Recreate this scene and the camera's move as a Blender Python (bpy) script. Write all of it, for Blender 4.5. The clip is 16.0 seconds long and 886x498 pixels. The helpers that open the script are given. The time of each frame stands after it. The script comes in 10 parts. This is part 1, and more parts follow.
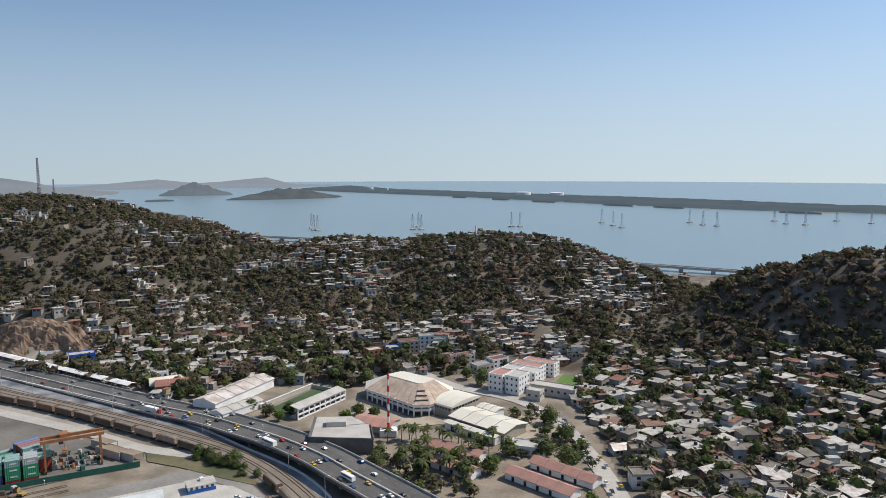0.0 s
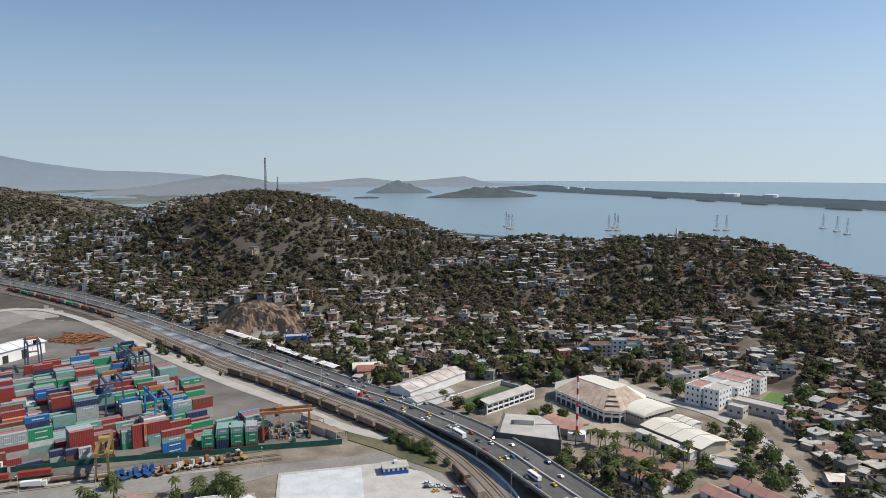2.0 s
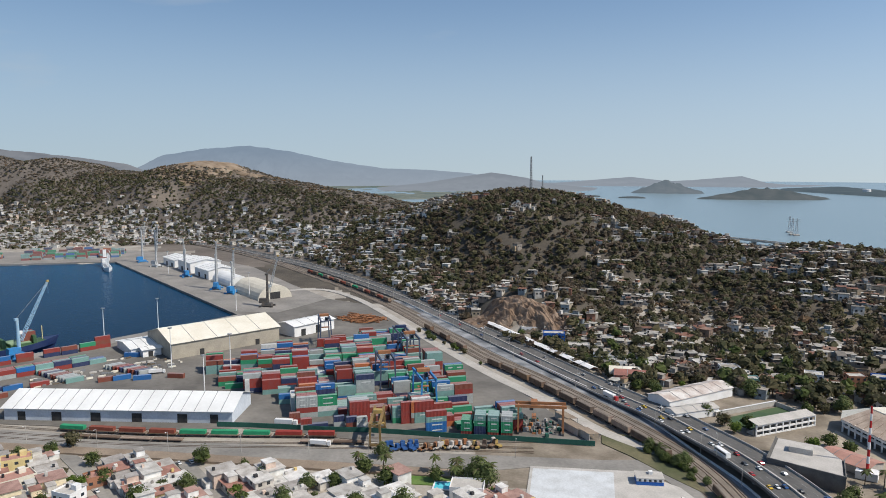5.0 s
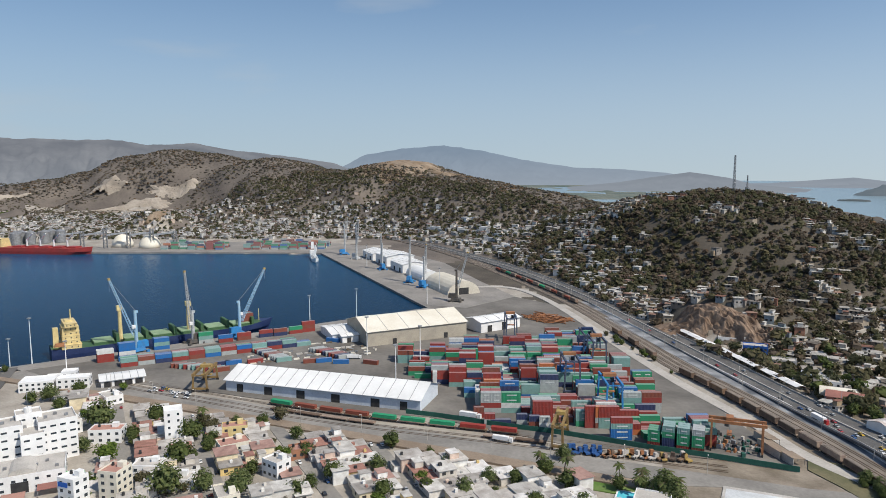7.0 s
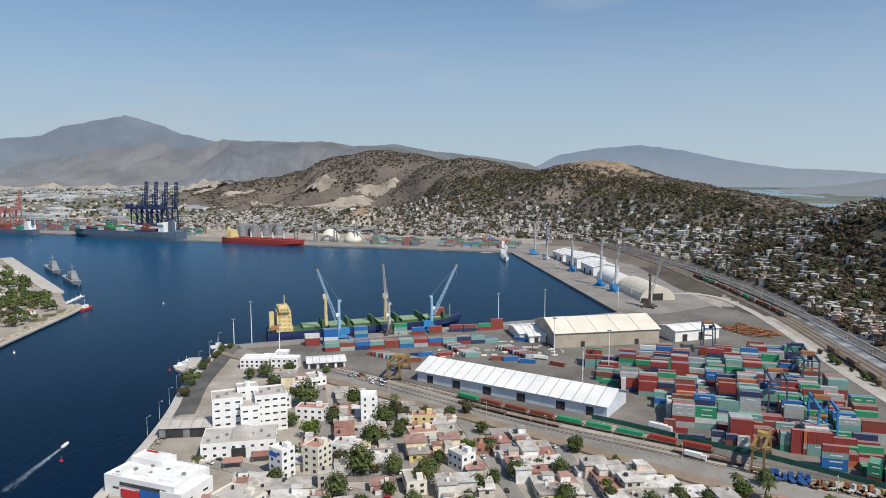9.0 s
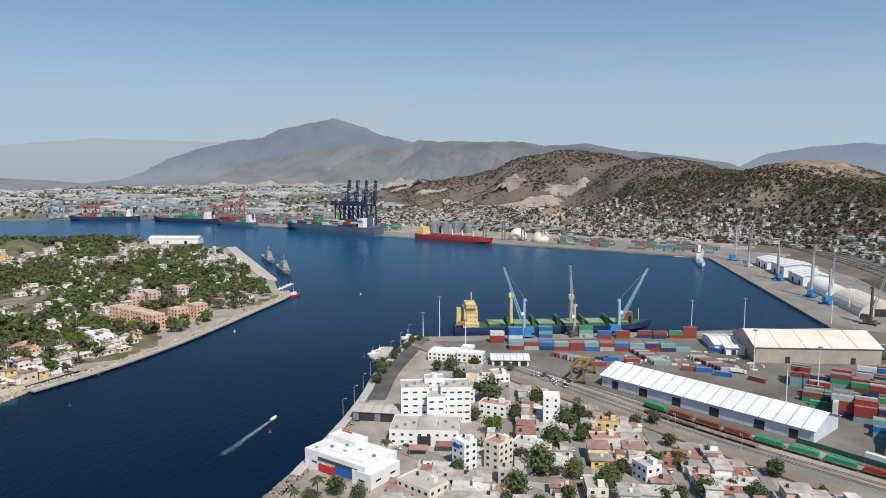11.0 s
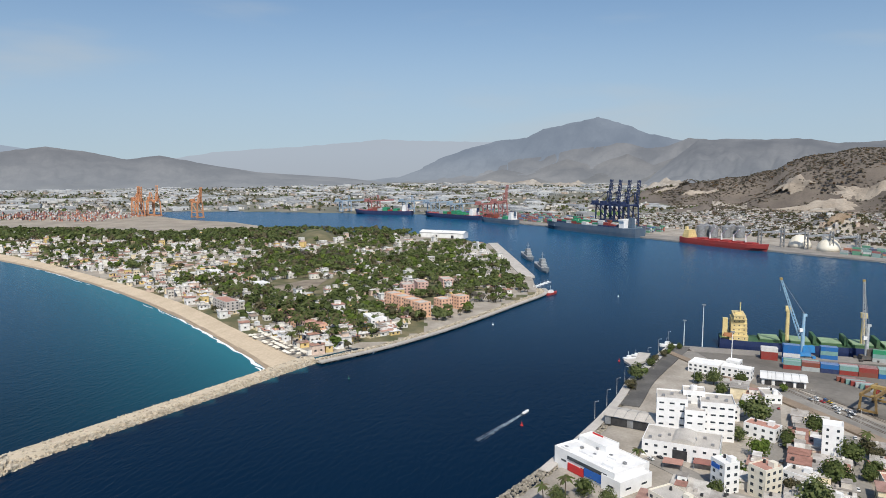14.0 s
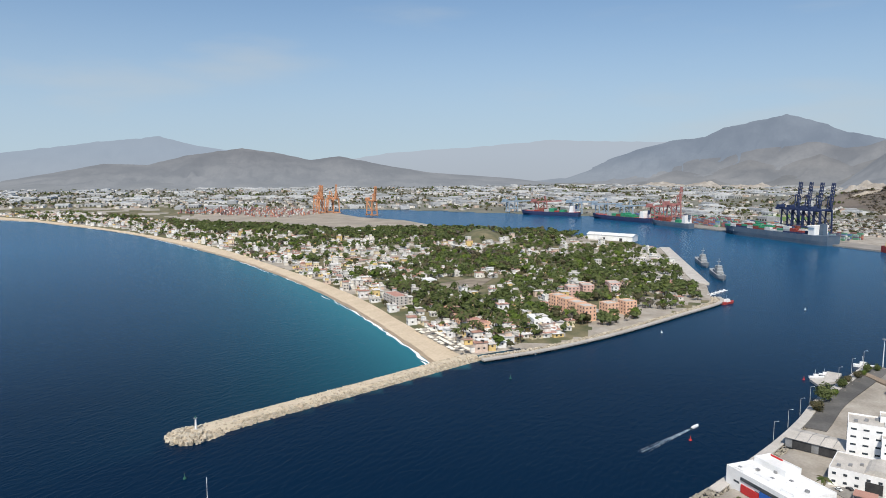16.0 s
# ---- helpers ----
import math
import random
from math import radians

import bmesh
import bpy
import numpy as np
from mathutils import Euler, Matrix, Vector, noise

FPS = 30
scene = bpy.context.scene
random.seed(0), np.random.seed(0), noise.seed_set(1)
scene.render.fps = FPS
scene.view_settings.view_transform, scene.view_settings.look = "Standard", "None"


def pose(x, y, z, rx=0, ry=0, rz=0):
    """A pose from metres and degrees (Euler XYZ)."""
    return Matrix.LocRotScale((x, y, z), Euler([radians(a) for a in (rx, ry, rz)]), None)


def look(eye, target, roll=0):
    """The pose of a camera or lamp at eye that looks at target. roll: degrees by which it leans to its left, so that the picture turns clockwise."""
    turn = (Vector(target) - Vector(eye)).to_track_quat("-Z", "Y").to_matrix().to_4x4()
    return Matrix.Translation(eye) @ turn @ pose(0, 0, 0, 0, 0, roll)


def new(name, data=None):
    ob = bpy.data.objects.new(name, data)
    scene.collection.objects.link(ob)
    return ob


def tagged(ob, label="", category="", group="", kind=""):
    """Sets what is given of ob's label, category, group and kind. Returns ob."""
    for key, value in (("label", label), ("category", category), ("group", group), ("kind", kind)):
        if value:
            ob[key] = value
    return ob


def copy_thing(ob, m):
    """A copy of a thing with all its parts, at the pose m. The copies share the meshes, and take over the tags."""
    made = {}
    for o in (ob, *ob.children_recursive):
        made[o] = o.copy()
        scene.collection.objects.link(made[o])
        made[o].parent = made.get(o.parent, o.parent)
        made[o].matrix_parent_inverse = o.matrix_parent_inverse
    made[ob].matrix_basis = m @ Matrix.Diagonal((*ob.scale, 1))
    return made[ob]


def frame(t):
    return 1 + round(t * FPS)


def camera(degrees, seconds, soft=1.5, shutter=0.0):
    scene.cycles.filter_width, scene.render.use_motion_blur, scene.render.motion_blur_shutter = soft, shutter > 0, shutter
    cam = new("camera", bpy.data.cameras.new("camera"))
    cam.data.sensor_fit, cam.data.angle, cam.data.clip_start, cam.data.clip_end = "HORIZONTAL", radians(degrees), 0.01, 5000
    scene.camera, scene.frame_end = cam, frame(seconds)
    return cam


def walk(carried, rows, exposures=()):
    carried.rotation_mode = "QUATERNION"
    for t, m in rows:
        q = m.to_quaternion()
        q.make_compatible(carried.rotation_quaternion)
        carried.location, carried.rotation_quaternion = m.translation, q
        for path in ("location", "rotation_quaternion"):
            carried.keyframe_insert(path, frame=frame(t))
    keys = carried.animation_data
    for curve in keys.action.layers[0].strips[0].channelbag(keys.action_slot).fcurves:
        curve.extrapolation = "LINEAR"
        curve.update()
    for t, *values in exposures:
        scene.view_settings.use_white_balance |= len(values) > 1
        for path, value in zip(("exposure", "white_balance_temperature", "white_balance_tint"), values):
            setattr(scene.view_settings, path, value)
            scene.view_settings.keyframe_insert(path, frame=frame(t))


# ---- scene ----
cam = camera(63.5, 16.0, soft=0.9)
EYE = 130.0
# seconds, yaw, pitch, lean: the camera hovers over the town and turns to its left
TURNS = [
    (0, 0.00, -6.91, 0.12),
    (0.5, 1.31, -6.91, 0.13),
    (1, 6.86, -6.92, 0.13),
    (1.5, 11.67, -6.93, 0.14),
    (2, 15.51, -6.93, 0.14),
    (2.5, 19.04, -6.96, 0.12),
    (3, 22.56, -6.97, 0.14),
    (3.5, 26.05, -6.96, 0.15),
    (4, 29.35, -6.97, 0.14),
    (6.5, 47.64, -7.01, 0.11),
    (7, 51.43, -7.02, 0.14),
    (7.5, 55.24, -7.00, 0.12),
    (8, 59.02, -7.00, 0.13),
    (8.5, 62.85, -6.99, 0.14),
    (9, 66.68, -6.97, 0.13),
    (9.5, 70.47, -6.97, 0.14),
    (12, 88.83, -6.95, 0.13),
    (12.5, 92.25, -6.94, 0.12),
    (13, 95.59, -6.94, 0.14),
    (13.5, 98.92, -6.98, 0.14),
    (14, 102.31, -6.97, 0.14),
    (14.5, 105.65, -6.96, 0.10),
    (15, 108.98, -6.95, 0.11),
    (15.5, 112.25, -6.92, 0.09),
    (16, 115.59, -6.90, 0.09),
]
walk(cam, [(t, pose(0, 0, EYE, 90 + pitch, lean, yaw)) for t, yaw, pitch, lean in TURNS],
     exposures=[(0.0, 0.0), (4.0, 0.0), (8.0, 0.0), (13.0, 0.02), (16.0, 0.14)])

# ---- light ----
SUN_AZ, SUN_EL = radians(-75.0), radians(50.0)
world = bpy.data.worlds.new("world")
scene.world = world
world.use_nodes = True
wn, wl = world.node_tree.nodes, world.node_tree.links
sky = wn.new("ShaderNodeTexSky")
sky.sky_type = "NISHITA"
sky.sun_disc = False
sky.sun_elevation = SUN_EL
sky.sun_rotation = -SUN_AZ
sky.altitude = 0.0
sky.air_density = 1.0
sky.dust_density = 0.5
sky.ozone_density = 2.0
# the haze layer lifts the horizon's glow: the sky is looked up a little higher near the horizon
coord = wn.new("ShaderNodeTexCoord")
part_z = wn.new("ShaderNodeSeparateXYZ")
lift_z = wn.new("ShaderNodeMath")
lift_z.operation = "MULTIPLY_ADD"
lift_z.inputs[1].default_value, lift_z.inputs[2].default_value = 0.95, 0.07
join_z = wn.new("ShaderNodeCombineXYZ")
wl.new(coord.outputs["Generated"], part_z.inputs["Vector"])
wl.new(part_z.outputs["Z"], lift_z.inputs[0])
wl.new(part_z.outputs["X"], join_z.inputs["X"])
wl.new(part_z.outputs["Y"], join_z.inputs["Y"])
wl.new(lift_z.outputs["Value"], join_z.inputs["Z"])
wl.new(join_z.outputs["Vector"], sky.inputs["Vector"])
wn["Background"].inputs["Strength"].default_value = 0.11
haze_fac = wn.new("ShaderNodeMapRange")
haze_fac.interpolation_type = "SMOOTHSTEP"
haze_fac.inputs["From Min"].default_value, haze_fac.inputs["From Max"].default_value = -0.02, 0.24
haze_fac.inputs["To Min"].default_value, haze_fac.inputs["To Max"].default_value = 0.72, 0.0
wl.new(part_z.outputs["Z"], haze_fac.inputs["Value"])
# the haze glows more towards the sun's side of the sky than away from it
side = wn.new("ShaderNodeVectorMath")
side.operation = "DOT_PRODUCT"
side.inputs[1].default_value = (-math.sin(SUN_AZ), math.cos(SUN_AZ), 0.0)
wl.new(coord.outputs["Generated"], side.inputs[0])
sunward = wn.new("ShaderNodeMapRange")
sunward.inputs["From Min"].default_value, sunward.inputs["From Max"].default_value = -0.9, 0.5
wl.new(side.outputs["Value"], sunward.inputs["Value"])


def sky_mix(fac, a, b, blend="MIX"):
    """A mix of two sky colours, given as numbers or as sockets."""
    m = wn.new("ShaderNodeMix")
    m.data_type, m.blend_type = "RGBA", blend
    for key, val in (("Factor", fac), ("A", a), ("B", b)):
        if isinstance(val, float):
            m.inputs[key].default_value = val
        elif isinstance(val, tuple):
            m.inputs[key].default_value = (*val, 1)
        else:
            wl.new(val, m.inputs[key])
    return m.outputs["Result"]


glow = sky_mix(sunward.outputs["Result"], (3.75, 4.3, 5.1), (4.2, 4.85, 5.65))
hazy = sky_mix(haze_fac.outputs["Result"], sky.outputs["Color"], glow)
# faint high cloud on the side away from the sun
cloud_map = wn.new("ShaderNodeMapping")
cloud_map.inputs["Scale"].default_value = (1.0, 1.0, 5.0)
wl.new(coord.outputs["Generated"], cloud_map.inputs["Vector"])
cloud = wn.new("ShaderNodeTexNoise")
cloud.inputs["Scale"].default_value, cloud.inputs["Detail"].default_value = 2.6, 7.0
wl.new(cloud_map.outputs["Vector"], cloud.inputs["Vector"])
wisp = wn.new("ShaderNodeMapRange")
wisp.interpolation_type = "SMOOTHSTEP"
wisp.inputs["From Min"].default_value, wisp.inputs["From Max"].default_value = 0.50, 0.76
wisp.inputs["To Max"].default_value = 0.46
wl.new(cloud.outputs["Fac"], wisp.inputs["Value"])
away = wn.new("ShaderNodeMath")
away.operation = "SUBTRACT"
away.use_clamp = True
wl.new(wisp.outputs["Result"], away.inputs[0])
wl.new(sunward.outputs["Result"], away.inputs[1])
cloudy = sky_mix(away.outputs["Value"], hazy, (4.6, 4.8, 5.1))
tint = sky_mix(sunward.outputs["Result"], (0.935, 0.985, 0.99), (1.15, 1.17, 1.17))
wl.new(sky_mix(1.0, cloudy, tint, "MULTIPLY"), wn["Background"].inputs["Color"])
sun_data = bpy.data.lights.new("sun", "SUN")
sun_data.energy, sun_data.angle, sun_data.color = 4.4, radians(0.6), (1.0, 0.93, 0.82)
sun = new("sun", sun_data)
sun_dir = Vector((-math.sin(SUN_AZ) * math.cos(SUN_EL), math.cos(SUN_AZ) * math.cos(SUN_EL), math.sin(SUN_EL)))
sun.matrix_world = look(sun_dir * 800, (0, 0, 0))


# ---- materials ----
def material(name, a, b=None, scale=0.2, rough=0.85, metal=0.0, bump=0.0, bump_scale=2.0, detail=6.0, fine=0.25,
             hues=None, by="object", spec=0.3, emit=None):
    """A surface of colour a worn to b in patches of about 1/scale metres, with a fine grain over it. hues: colours picked at random
    for each object or each loose piece."""
    m = bpy.data.materials.new(name)
    m.use_nodes = True
    n, l = m.node_tree.nodes, m.node_tree.links
    p = n["Principled BSDF"]
    p.inputs["Roughness"].default_value, p.inputs["Metallic"].default_value = rough, metal
    p.inputs["Specular IOR Level"].default_value = spec
    geo = n.new("ShaderNodeNewGeometry")
    big = n.new("ShaderNodeTexNoise")
    big.inputs["Scale"].default_value, big.inputs["Detail"].default_value = scale, detail
    l.new(geo.outputs["Position"], big.inputs["Vector"])
    small = n.new("ShaderNodeTexNoise")
    small.inputs["Scale"].default_value, small.inputs["Detail"].default_value = scale * 11, 3.0
    l.new(geo.outputs["Position"], small.inputs["Vector"])
    ramp = n.new("ShaderNodeMapRange")
    ramp.inputs["From Min"].default_value, ramp.inputs["From Max"].default_value = 0.36, 0.66
    l.new(big.outputs["Fac"], ramp.inputs["Value"])
    mix = n.new("ShaderNodeMix")
    mix.data_type = "RGBA"
    l.new(ramp.outputs["Result"], mix.inputs["Factor"])
    mix.inputs["A"].default_value = (*a, 1)
    mix.inputs["B"].default_value = (*(b or [c * 0.8 for c in a]), 1)
    out = mix.outputs["Result"]
    if hues:
        pick = n.new("ShaderNodeValToRGB")
        pick.color_ramp.interpolation = "CONSTANT"
        while len(pick.color_ramp.elements) < len(hues):
            pick.color_ramp.elements.new(0.5)
        for k, h in enumerate(hues):
            pick.color_ramp.elements[k].position = k / len(hues)
            pick.color_ramp.elements[k].color = (*h, 1)
        if by == "object":
            src = n.new("ShaderNodeObjectInfo").outputs["Random"]
        else:
            src = geo.outputs["Random Per Island"]
        l.new(src, pick.inputs["Fac"])
        tint = n.new("ShaderNodeMix")
        tint.data_type, tint.blend_type = "RGBA", "MULTIPLY"
        tint.inputs["Factor"].default_value = 1.0
        l.new(out, tint.inputs["A"])
        l.new(pick.outputs["Color"], tint.inputs["B"])
        out = tint.outputs["Result"]
    grain = n.new("ShaderNodeMix")
    grain.data_type, grain.blend_type = "RGBA", "OVERLAY"
    grain.inputs["Factor"].default_value = fine
    l.new(out, grain.inputs["A"])
    l.new(small.outputs["Fac"], grain.inputs["B"])
    l.new(grain.outputs["Result"], p.inputs["Base Color"])
    if bump:
        bt = n.new("ShaderNodeTexNoise")
        bt.inputs["Scale"].default_value, bt.inputs["Detail"].default_value = bump_scale, 4.0
        l.new(geo.outputs["Position"], bt.inputs["Vector"])
        bn = n.new("ShaderNodeBump")
        bn.inputs["Strength"].default_value, bn.inputs["Distance"].default_value = bump, 0.3
        l.new(bt.outputs["Fac"], bn.inputs["Height"])
        l.new(bn.outputs["Normal"], p.inputs["Normal"])
    if emit:
        p.inputs["Emission Color"].default_value = (*emit[:3], 1)
        p.inputs["Emission Strength"].default_value = emit[3]
    return m


M_SCRUB = material("dry_scrub_soil", (0.065, 0.056, 0.044), (0.115, 0.097, 0.075), 0.03, bump=0.5)
# far hills' dry soil, paler than near scrub for the haze put in
M_FARSCRUB = material("hazy_brown_dry_hillside", (0.118, 0.10, 0.085), (0.175, 0.148, 0.122), 0.012, bump=0.6)
M_DIRT = material("pale_town_dirt", (0.27, 0.24, 0.20), (0.40, 0.365, 0.315), 0.06, bump=0.3)
M_TAN = material("tan_trodden_dirt", (0.17, 0.14, 0.105), (0.30, 0.255, 0.20), 0.07, bump=0.3)
M_LANE = material("brown_lane_dirt", (0.085, 0.07, 0.052), (0.20, 0.17, 0.135), 0.07, bump=0.3)
M_GRASS = material("dry_green_grass", (0.085, 0.092, 0.045), (0.20, 0.17, 0.10), 0.05, bump=0.4)
M_BARE = material("bare_brown_rock", (0.20, 0.145, 0.095), (0.30, 0.235, 0.17), 0.05, bump=0.8, bump_scale=0.6)
M_MARSH = material("marsh_green", (0.085, 0.115, 0.095), (0.18, 0.185, 0.15), 0.006)
M_PLAIN = material("dusty_plain", (0.11, 0.115, 0.085), (0.23, 0.215, 0.175), 0.012)
M_SAND = material("beach_sand", (0.56, 0.46, 0.335), (0.48, 0.39, 0.28), 0.05, bump=0.3)
M_WETSAND = material("wet_sand", (0.30, 0.23, 0.15), (0.36, 0.28, 0.19), 0.08, rough=0.4)
M_ASPHALT = material("asphalt", (0.085, 0.082, 0.078), (0.14, 0.134, 0.126), 0.06, bump=0.2)
M_PORTROAD = material("dusty_port_road", (0.20, 0.188, 0.17), (0.29, 0.272, 0.245), 0.05, bump=0.2)
M_FLAT = material("dry_mud_flat", (0.26, 0.23, 0.19), (0.36, 0.315, 0.255), 0.02, bump=0.2)
M_YARD = material("yard_paving", (0.12, 0.111, 0.099), (0.20, 0.186, 0.165), 0.03, bump=0.2)
M_APRON = material("quay_concrete", (0.28, 0.26, 0.235), (0.20, 0.188, 0.172), 0.04, bump=0.2)
M_CONC = material("pale_concrete", (0.50, 0.47, 0.43), (0.40, 0.375, 0.34), 0.15, bump=0.2)
M_WHITE = material("white_paint", (0.80, 0.80, 0.79), (0.69, 0.685, 0.67), 0.15, rough=0.6)
M_CREAM = material("cream_roof_sheet", (0.74, 0.70, 0.60), (0.66, 0.61, 0.50), 0.08, rough=0.5)
# near-black for the shade inside openings; also tyres and far windows
M_DARK = material("dark_opening", (0.03, 0.03, 0.032), (0.05, 0.05, 0.05), 0.5)
M_GLASS = material("window_glass", (0.03, 0.04, 0.05), (0.05, 0.06, 0.07), 0.5, rough=0.12, spec=0.6)
M_STEEL = material("grey_steel", (0.32, 0.33, 0.34), (0.22, 0.22, 0.22), 0.4, rough=0.5, metal=0.4)
M_TRUNK = material("bark", (0.16, 0.12, 0.085), (0.10, 0.08, 0.055), 1.0)


def water_material():
    """Deep harbour water; paler and greener by depth, kept in the mesh's own "shallow" and "turbid" values; "far" puts
    a paler blue into the colour with distance from the eye.
    """
    m = bpy.data.materials.new("sea_water")
    m.use_nodes = True
    n, l = m.node_tree.nodes, m.node_tree.links
    p = n["Principled BSDF"]
    geo = n.new("ShaderNodeNewGeometry")
    cols = []
    for key in ("shallow", "turbid", "far"):
        a = n.new("ShaderNodeAttribute")
        a.attribute_name = key
        cols.append(a.outputs["Fac"])
    patch = n.new("ShaderNodeTexNoise")
    patch.inputs["Scale"].default_value, patch.inputs["Detail"].default_value = 0.006, 5.0
    l.new(geo.outputs["Position"], patch.inputs["Vector"])
    deep = n.new("ShaderNodeMix")
    deep.data_type = "RGBA"
    deep.inputs["A"].default_value, deep.inputs["B"].default_value = (0.0006, 0.009, 0.027, 1), (0.001, 0.014, 0.037, 1)
    l.new(patch.outputs["Fac"], deep.inputs["Factor"])
    last = deep.outputs["Result"]
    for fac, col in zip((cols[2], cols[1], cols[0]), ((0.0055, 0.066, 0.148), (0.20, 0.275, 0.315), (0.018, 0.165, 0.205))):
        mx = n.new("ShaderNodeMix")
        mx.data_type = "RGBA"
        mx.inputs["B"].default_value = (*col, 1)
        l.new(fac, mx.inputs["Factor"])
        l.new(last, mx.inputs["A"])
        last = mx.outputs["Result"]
    l.new(last, p.inputs["Base Color"])
    p.inputs["Roughness"].default_value = 0.22
    p.inputs["IOR"].default_value = 1.33
    p.inputs["Specular IOR Level"].default_value = 0.06
    w1 = n.new("ShaderNodeTexNoise")
    w1.inputs["Scale"].default_value, w1.inputs["Detail"].default_value = 0.16, 6.0
    w1.inputs["Distortion"].default_value = 0.6
    st = n.new("ShaderNodeMapping")
    st.inputs["Scale"].default_value, st.inputs["Rotation"].default_value = (1.0, 2.4, 1.0), (0, 0, radians(25))
    l.new(geo.outputs["Position"], st.inputs["Vector"])
    l.new(st.outputs["Vector"], w1.inputs["Vector"])
    bn = n.new("ShaderNodeBump")
    bn.inputs["Strength"].default_value, bn.inputs["Distance"].default_value = 0.30, 1.0
    l.new(w1.outputs["Fac"], bn.inputs["Height"])
    l.new(bn.outputs["Normal"], p.inputs["Normal"])
    return m


M_WATER = water_material()


# ---- geometry helpers ----
class Geo:
    """Collects faces; each call adds one closed piece. mat: the slot of the next faces."""

    def __init__(self):
        self.v, self.f, self.m, self.mat = [], [], [], 0

    def add(self, vs, fs):
        k = len(self.v)
        self.v += [tuple(p) for p in vs]
        self.f += [tuple(k + i for i in f) for f in fs]
        self.m += [self.mat] * len(fs)
        return self

    def box(self, c, s, yaw=0.0, taper=1.0):
        """A box on its base centre c, of size s; taper: the top's size against the base's."""
        ca, sa = math.cos(yaw), math.sin(yaw)
        vs = []
        for z, k in ((0, 1.0), (s[2], taper)):
            for dx, dy in ((-1, -1), (1, -1), (1, 1), (-1, 1)):
                x, y = dx * s[0] / 2 * k, dy * s[1] / 2 * k
                vs.append((c[0] + ca * x - sa * y, c[1] + sa * x + ca * y, c[2] + z))
        return self.add(vs, [(3, 2, 1, 0), (4, 5, 6, 7), (0, 1, 5, 4), (1, 2, 6, 5), (2, 3, 7, 6), (3, 0, 4, 7)])

    def prism(self, poly, z0, z1):
        """An upright block over a polygon given counter-clockwise."""
        n = len(poly)
        vs = [(x, y, z0) for x, y in poly] + [(x, y, z1) for x, y in poly]
        return self.add(vs, [tuple(range(n - 1, -1, -1)), tuple(range(n, 2 * n))] + [(i, (i + 1) % n, n + (i + 1) % n, n + i) for i in range(n)])

    def beam(self, a, b, w, h=None):
        """A square bar from a to b."""
        a, b, h = Vector(a), Vector(b), h or w
        d = (b - a).normalized()
        side = d.cross(Vector((0, 0, 1)))
        side = side.normalized() if side.length > 1e-3 else Vector((1, 0, 0))
        up = side.cross(d)
        vs = [p + side * (i * w / 2) + up * (j * h / 2) for p in (a, b) for i, j in ((-1, -1), (1, -1), (1, 1), (-1, 1))]
        return self.add(vs, [(3, 2, 1, 0), (4, 5, 6, 7), (0, 1, 5, 4), (1, 2, 6, 5), (2, 3, 7, 6), (3, 0, 4, 7)])

    def cyl(self, c, r, h, n=10, r2=None):
        r2 = r if r2 is None else r2
        vs = [(c[0] + q * math.cos(6.28318 * i / n), c[1] + q * math.sin(6.28318 * i / n), c[2] + z) for q, z in ((r, 0), (r2, h)) for i in range(n)]
        return self.add(vs, [tuple(range(n - 1, -1, -1)), tuple(range(n, 2 * n))] + [(i, (i + 1) % n, n + (i + 1) % n, n + i) for i in range(n)])

    def loft(self, rings, cap=True):
        """Rings of equally many points, joined one to the next."""
        n = len(rings[0])
        vs = [p for r in rings for p in r]
        fs = [(k * n + i, k * n + (i + 1) % n, (k + 1) * n + (i + 1) % n, (k + 1) * n + i) for k in range(len(rings) - 1) for i in range(n)]
        if cap:
            fs += [tuple(range(n - 1, -1, -1)), tuple(range((len(rings) - 1) * n, len(rings) * n))]
        return self.add(vs, fs)

    def mesh(self, name, *mats, smooth=False):
        me = bpy.data.meshes.new(name)
        me.from_pydata(self.v, [], self.f)
        for m in mats:
            me.materials.append(m)
        if len(mats) > 1:
            me.polygons.foreach_set("material_index", self.m)
        if smooth:
            me.polygons.foreach_set("use_smooth", [True] * len(self.f))
        me.update()
        return me


def array_mesh(name, v, f, mats, index=None, smooth=False):
    """A mesh from arrays of places (n, 3) and faces of equal size (m, k)."""
    me = bpy.data.meshes.new(name)
    v, f = np.asarray(v, np.float32), np.asarray(f, np.int32)
    m, k = f.shape
    me.vertices.add(len(v))
    me.vertices.foreach_set("co", v.ravel())
    me.loops.add(m * k)
    me.loops.foreach_set("vertex_index", f.ravel())
    me.polygons.add(m)
    me.polygons.foreach_set("loop_start", np.arange(0, m * k, k, dtype=np.int32))
    for mat in mats:
        me.materials.append(mat)
    if index is not None:
        me.polygons.foreach_set("material_index", np.asarray(index, np.int32))
    me.polygons.foreach_set("use_smooth", np.full(m, smooth))
    me.update(calc_edges=True)
    me.validate()
    return me


def part(name, geo, mat, parent, label=""):
    """One mesh object under a thing or under a part."""
    me = geo if isinstance(geo, bpy.types.Mesh) else geo.mesh(name, *(mat if isinstance(mat, (list, tuple)) else (mat,)))
    ob = new(name, me)
    ob.parent = parent
    return tagged(ob, label)


def thing(name, label, category, group="", m=None):
    ob = tagged(new(name), label, category, group)
    ob.empty_display_size = 0.5
    if m is not None:
        ob.matrix_world = m
    return ob


def structure(name, me, label, category="ground"):
    return tagged(new(name, me), label, category, kind="structure")


def put(x, y, z=0.0, yaw=0.0):
    return Matrix.Translation((x, y, z)) @ Matrix.Rotation(yaw, 4, "Z")


LATTICE = np.random.RandomState(7).rand(64, 64)


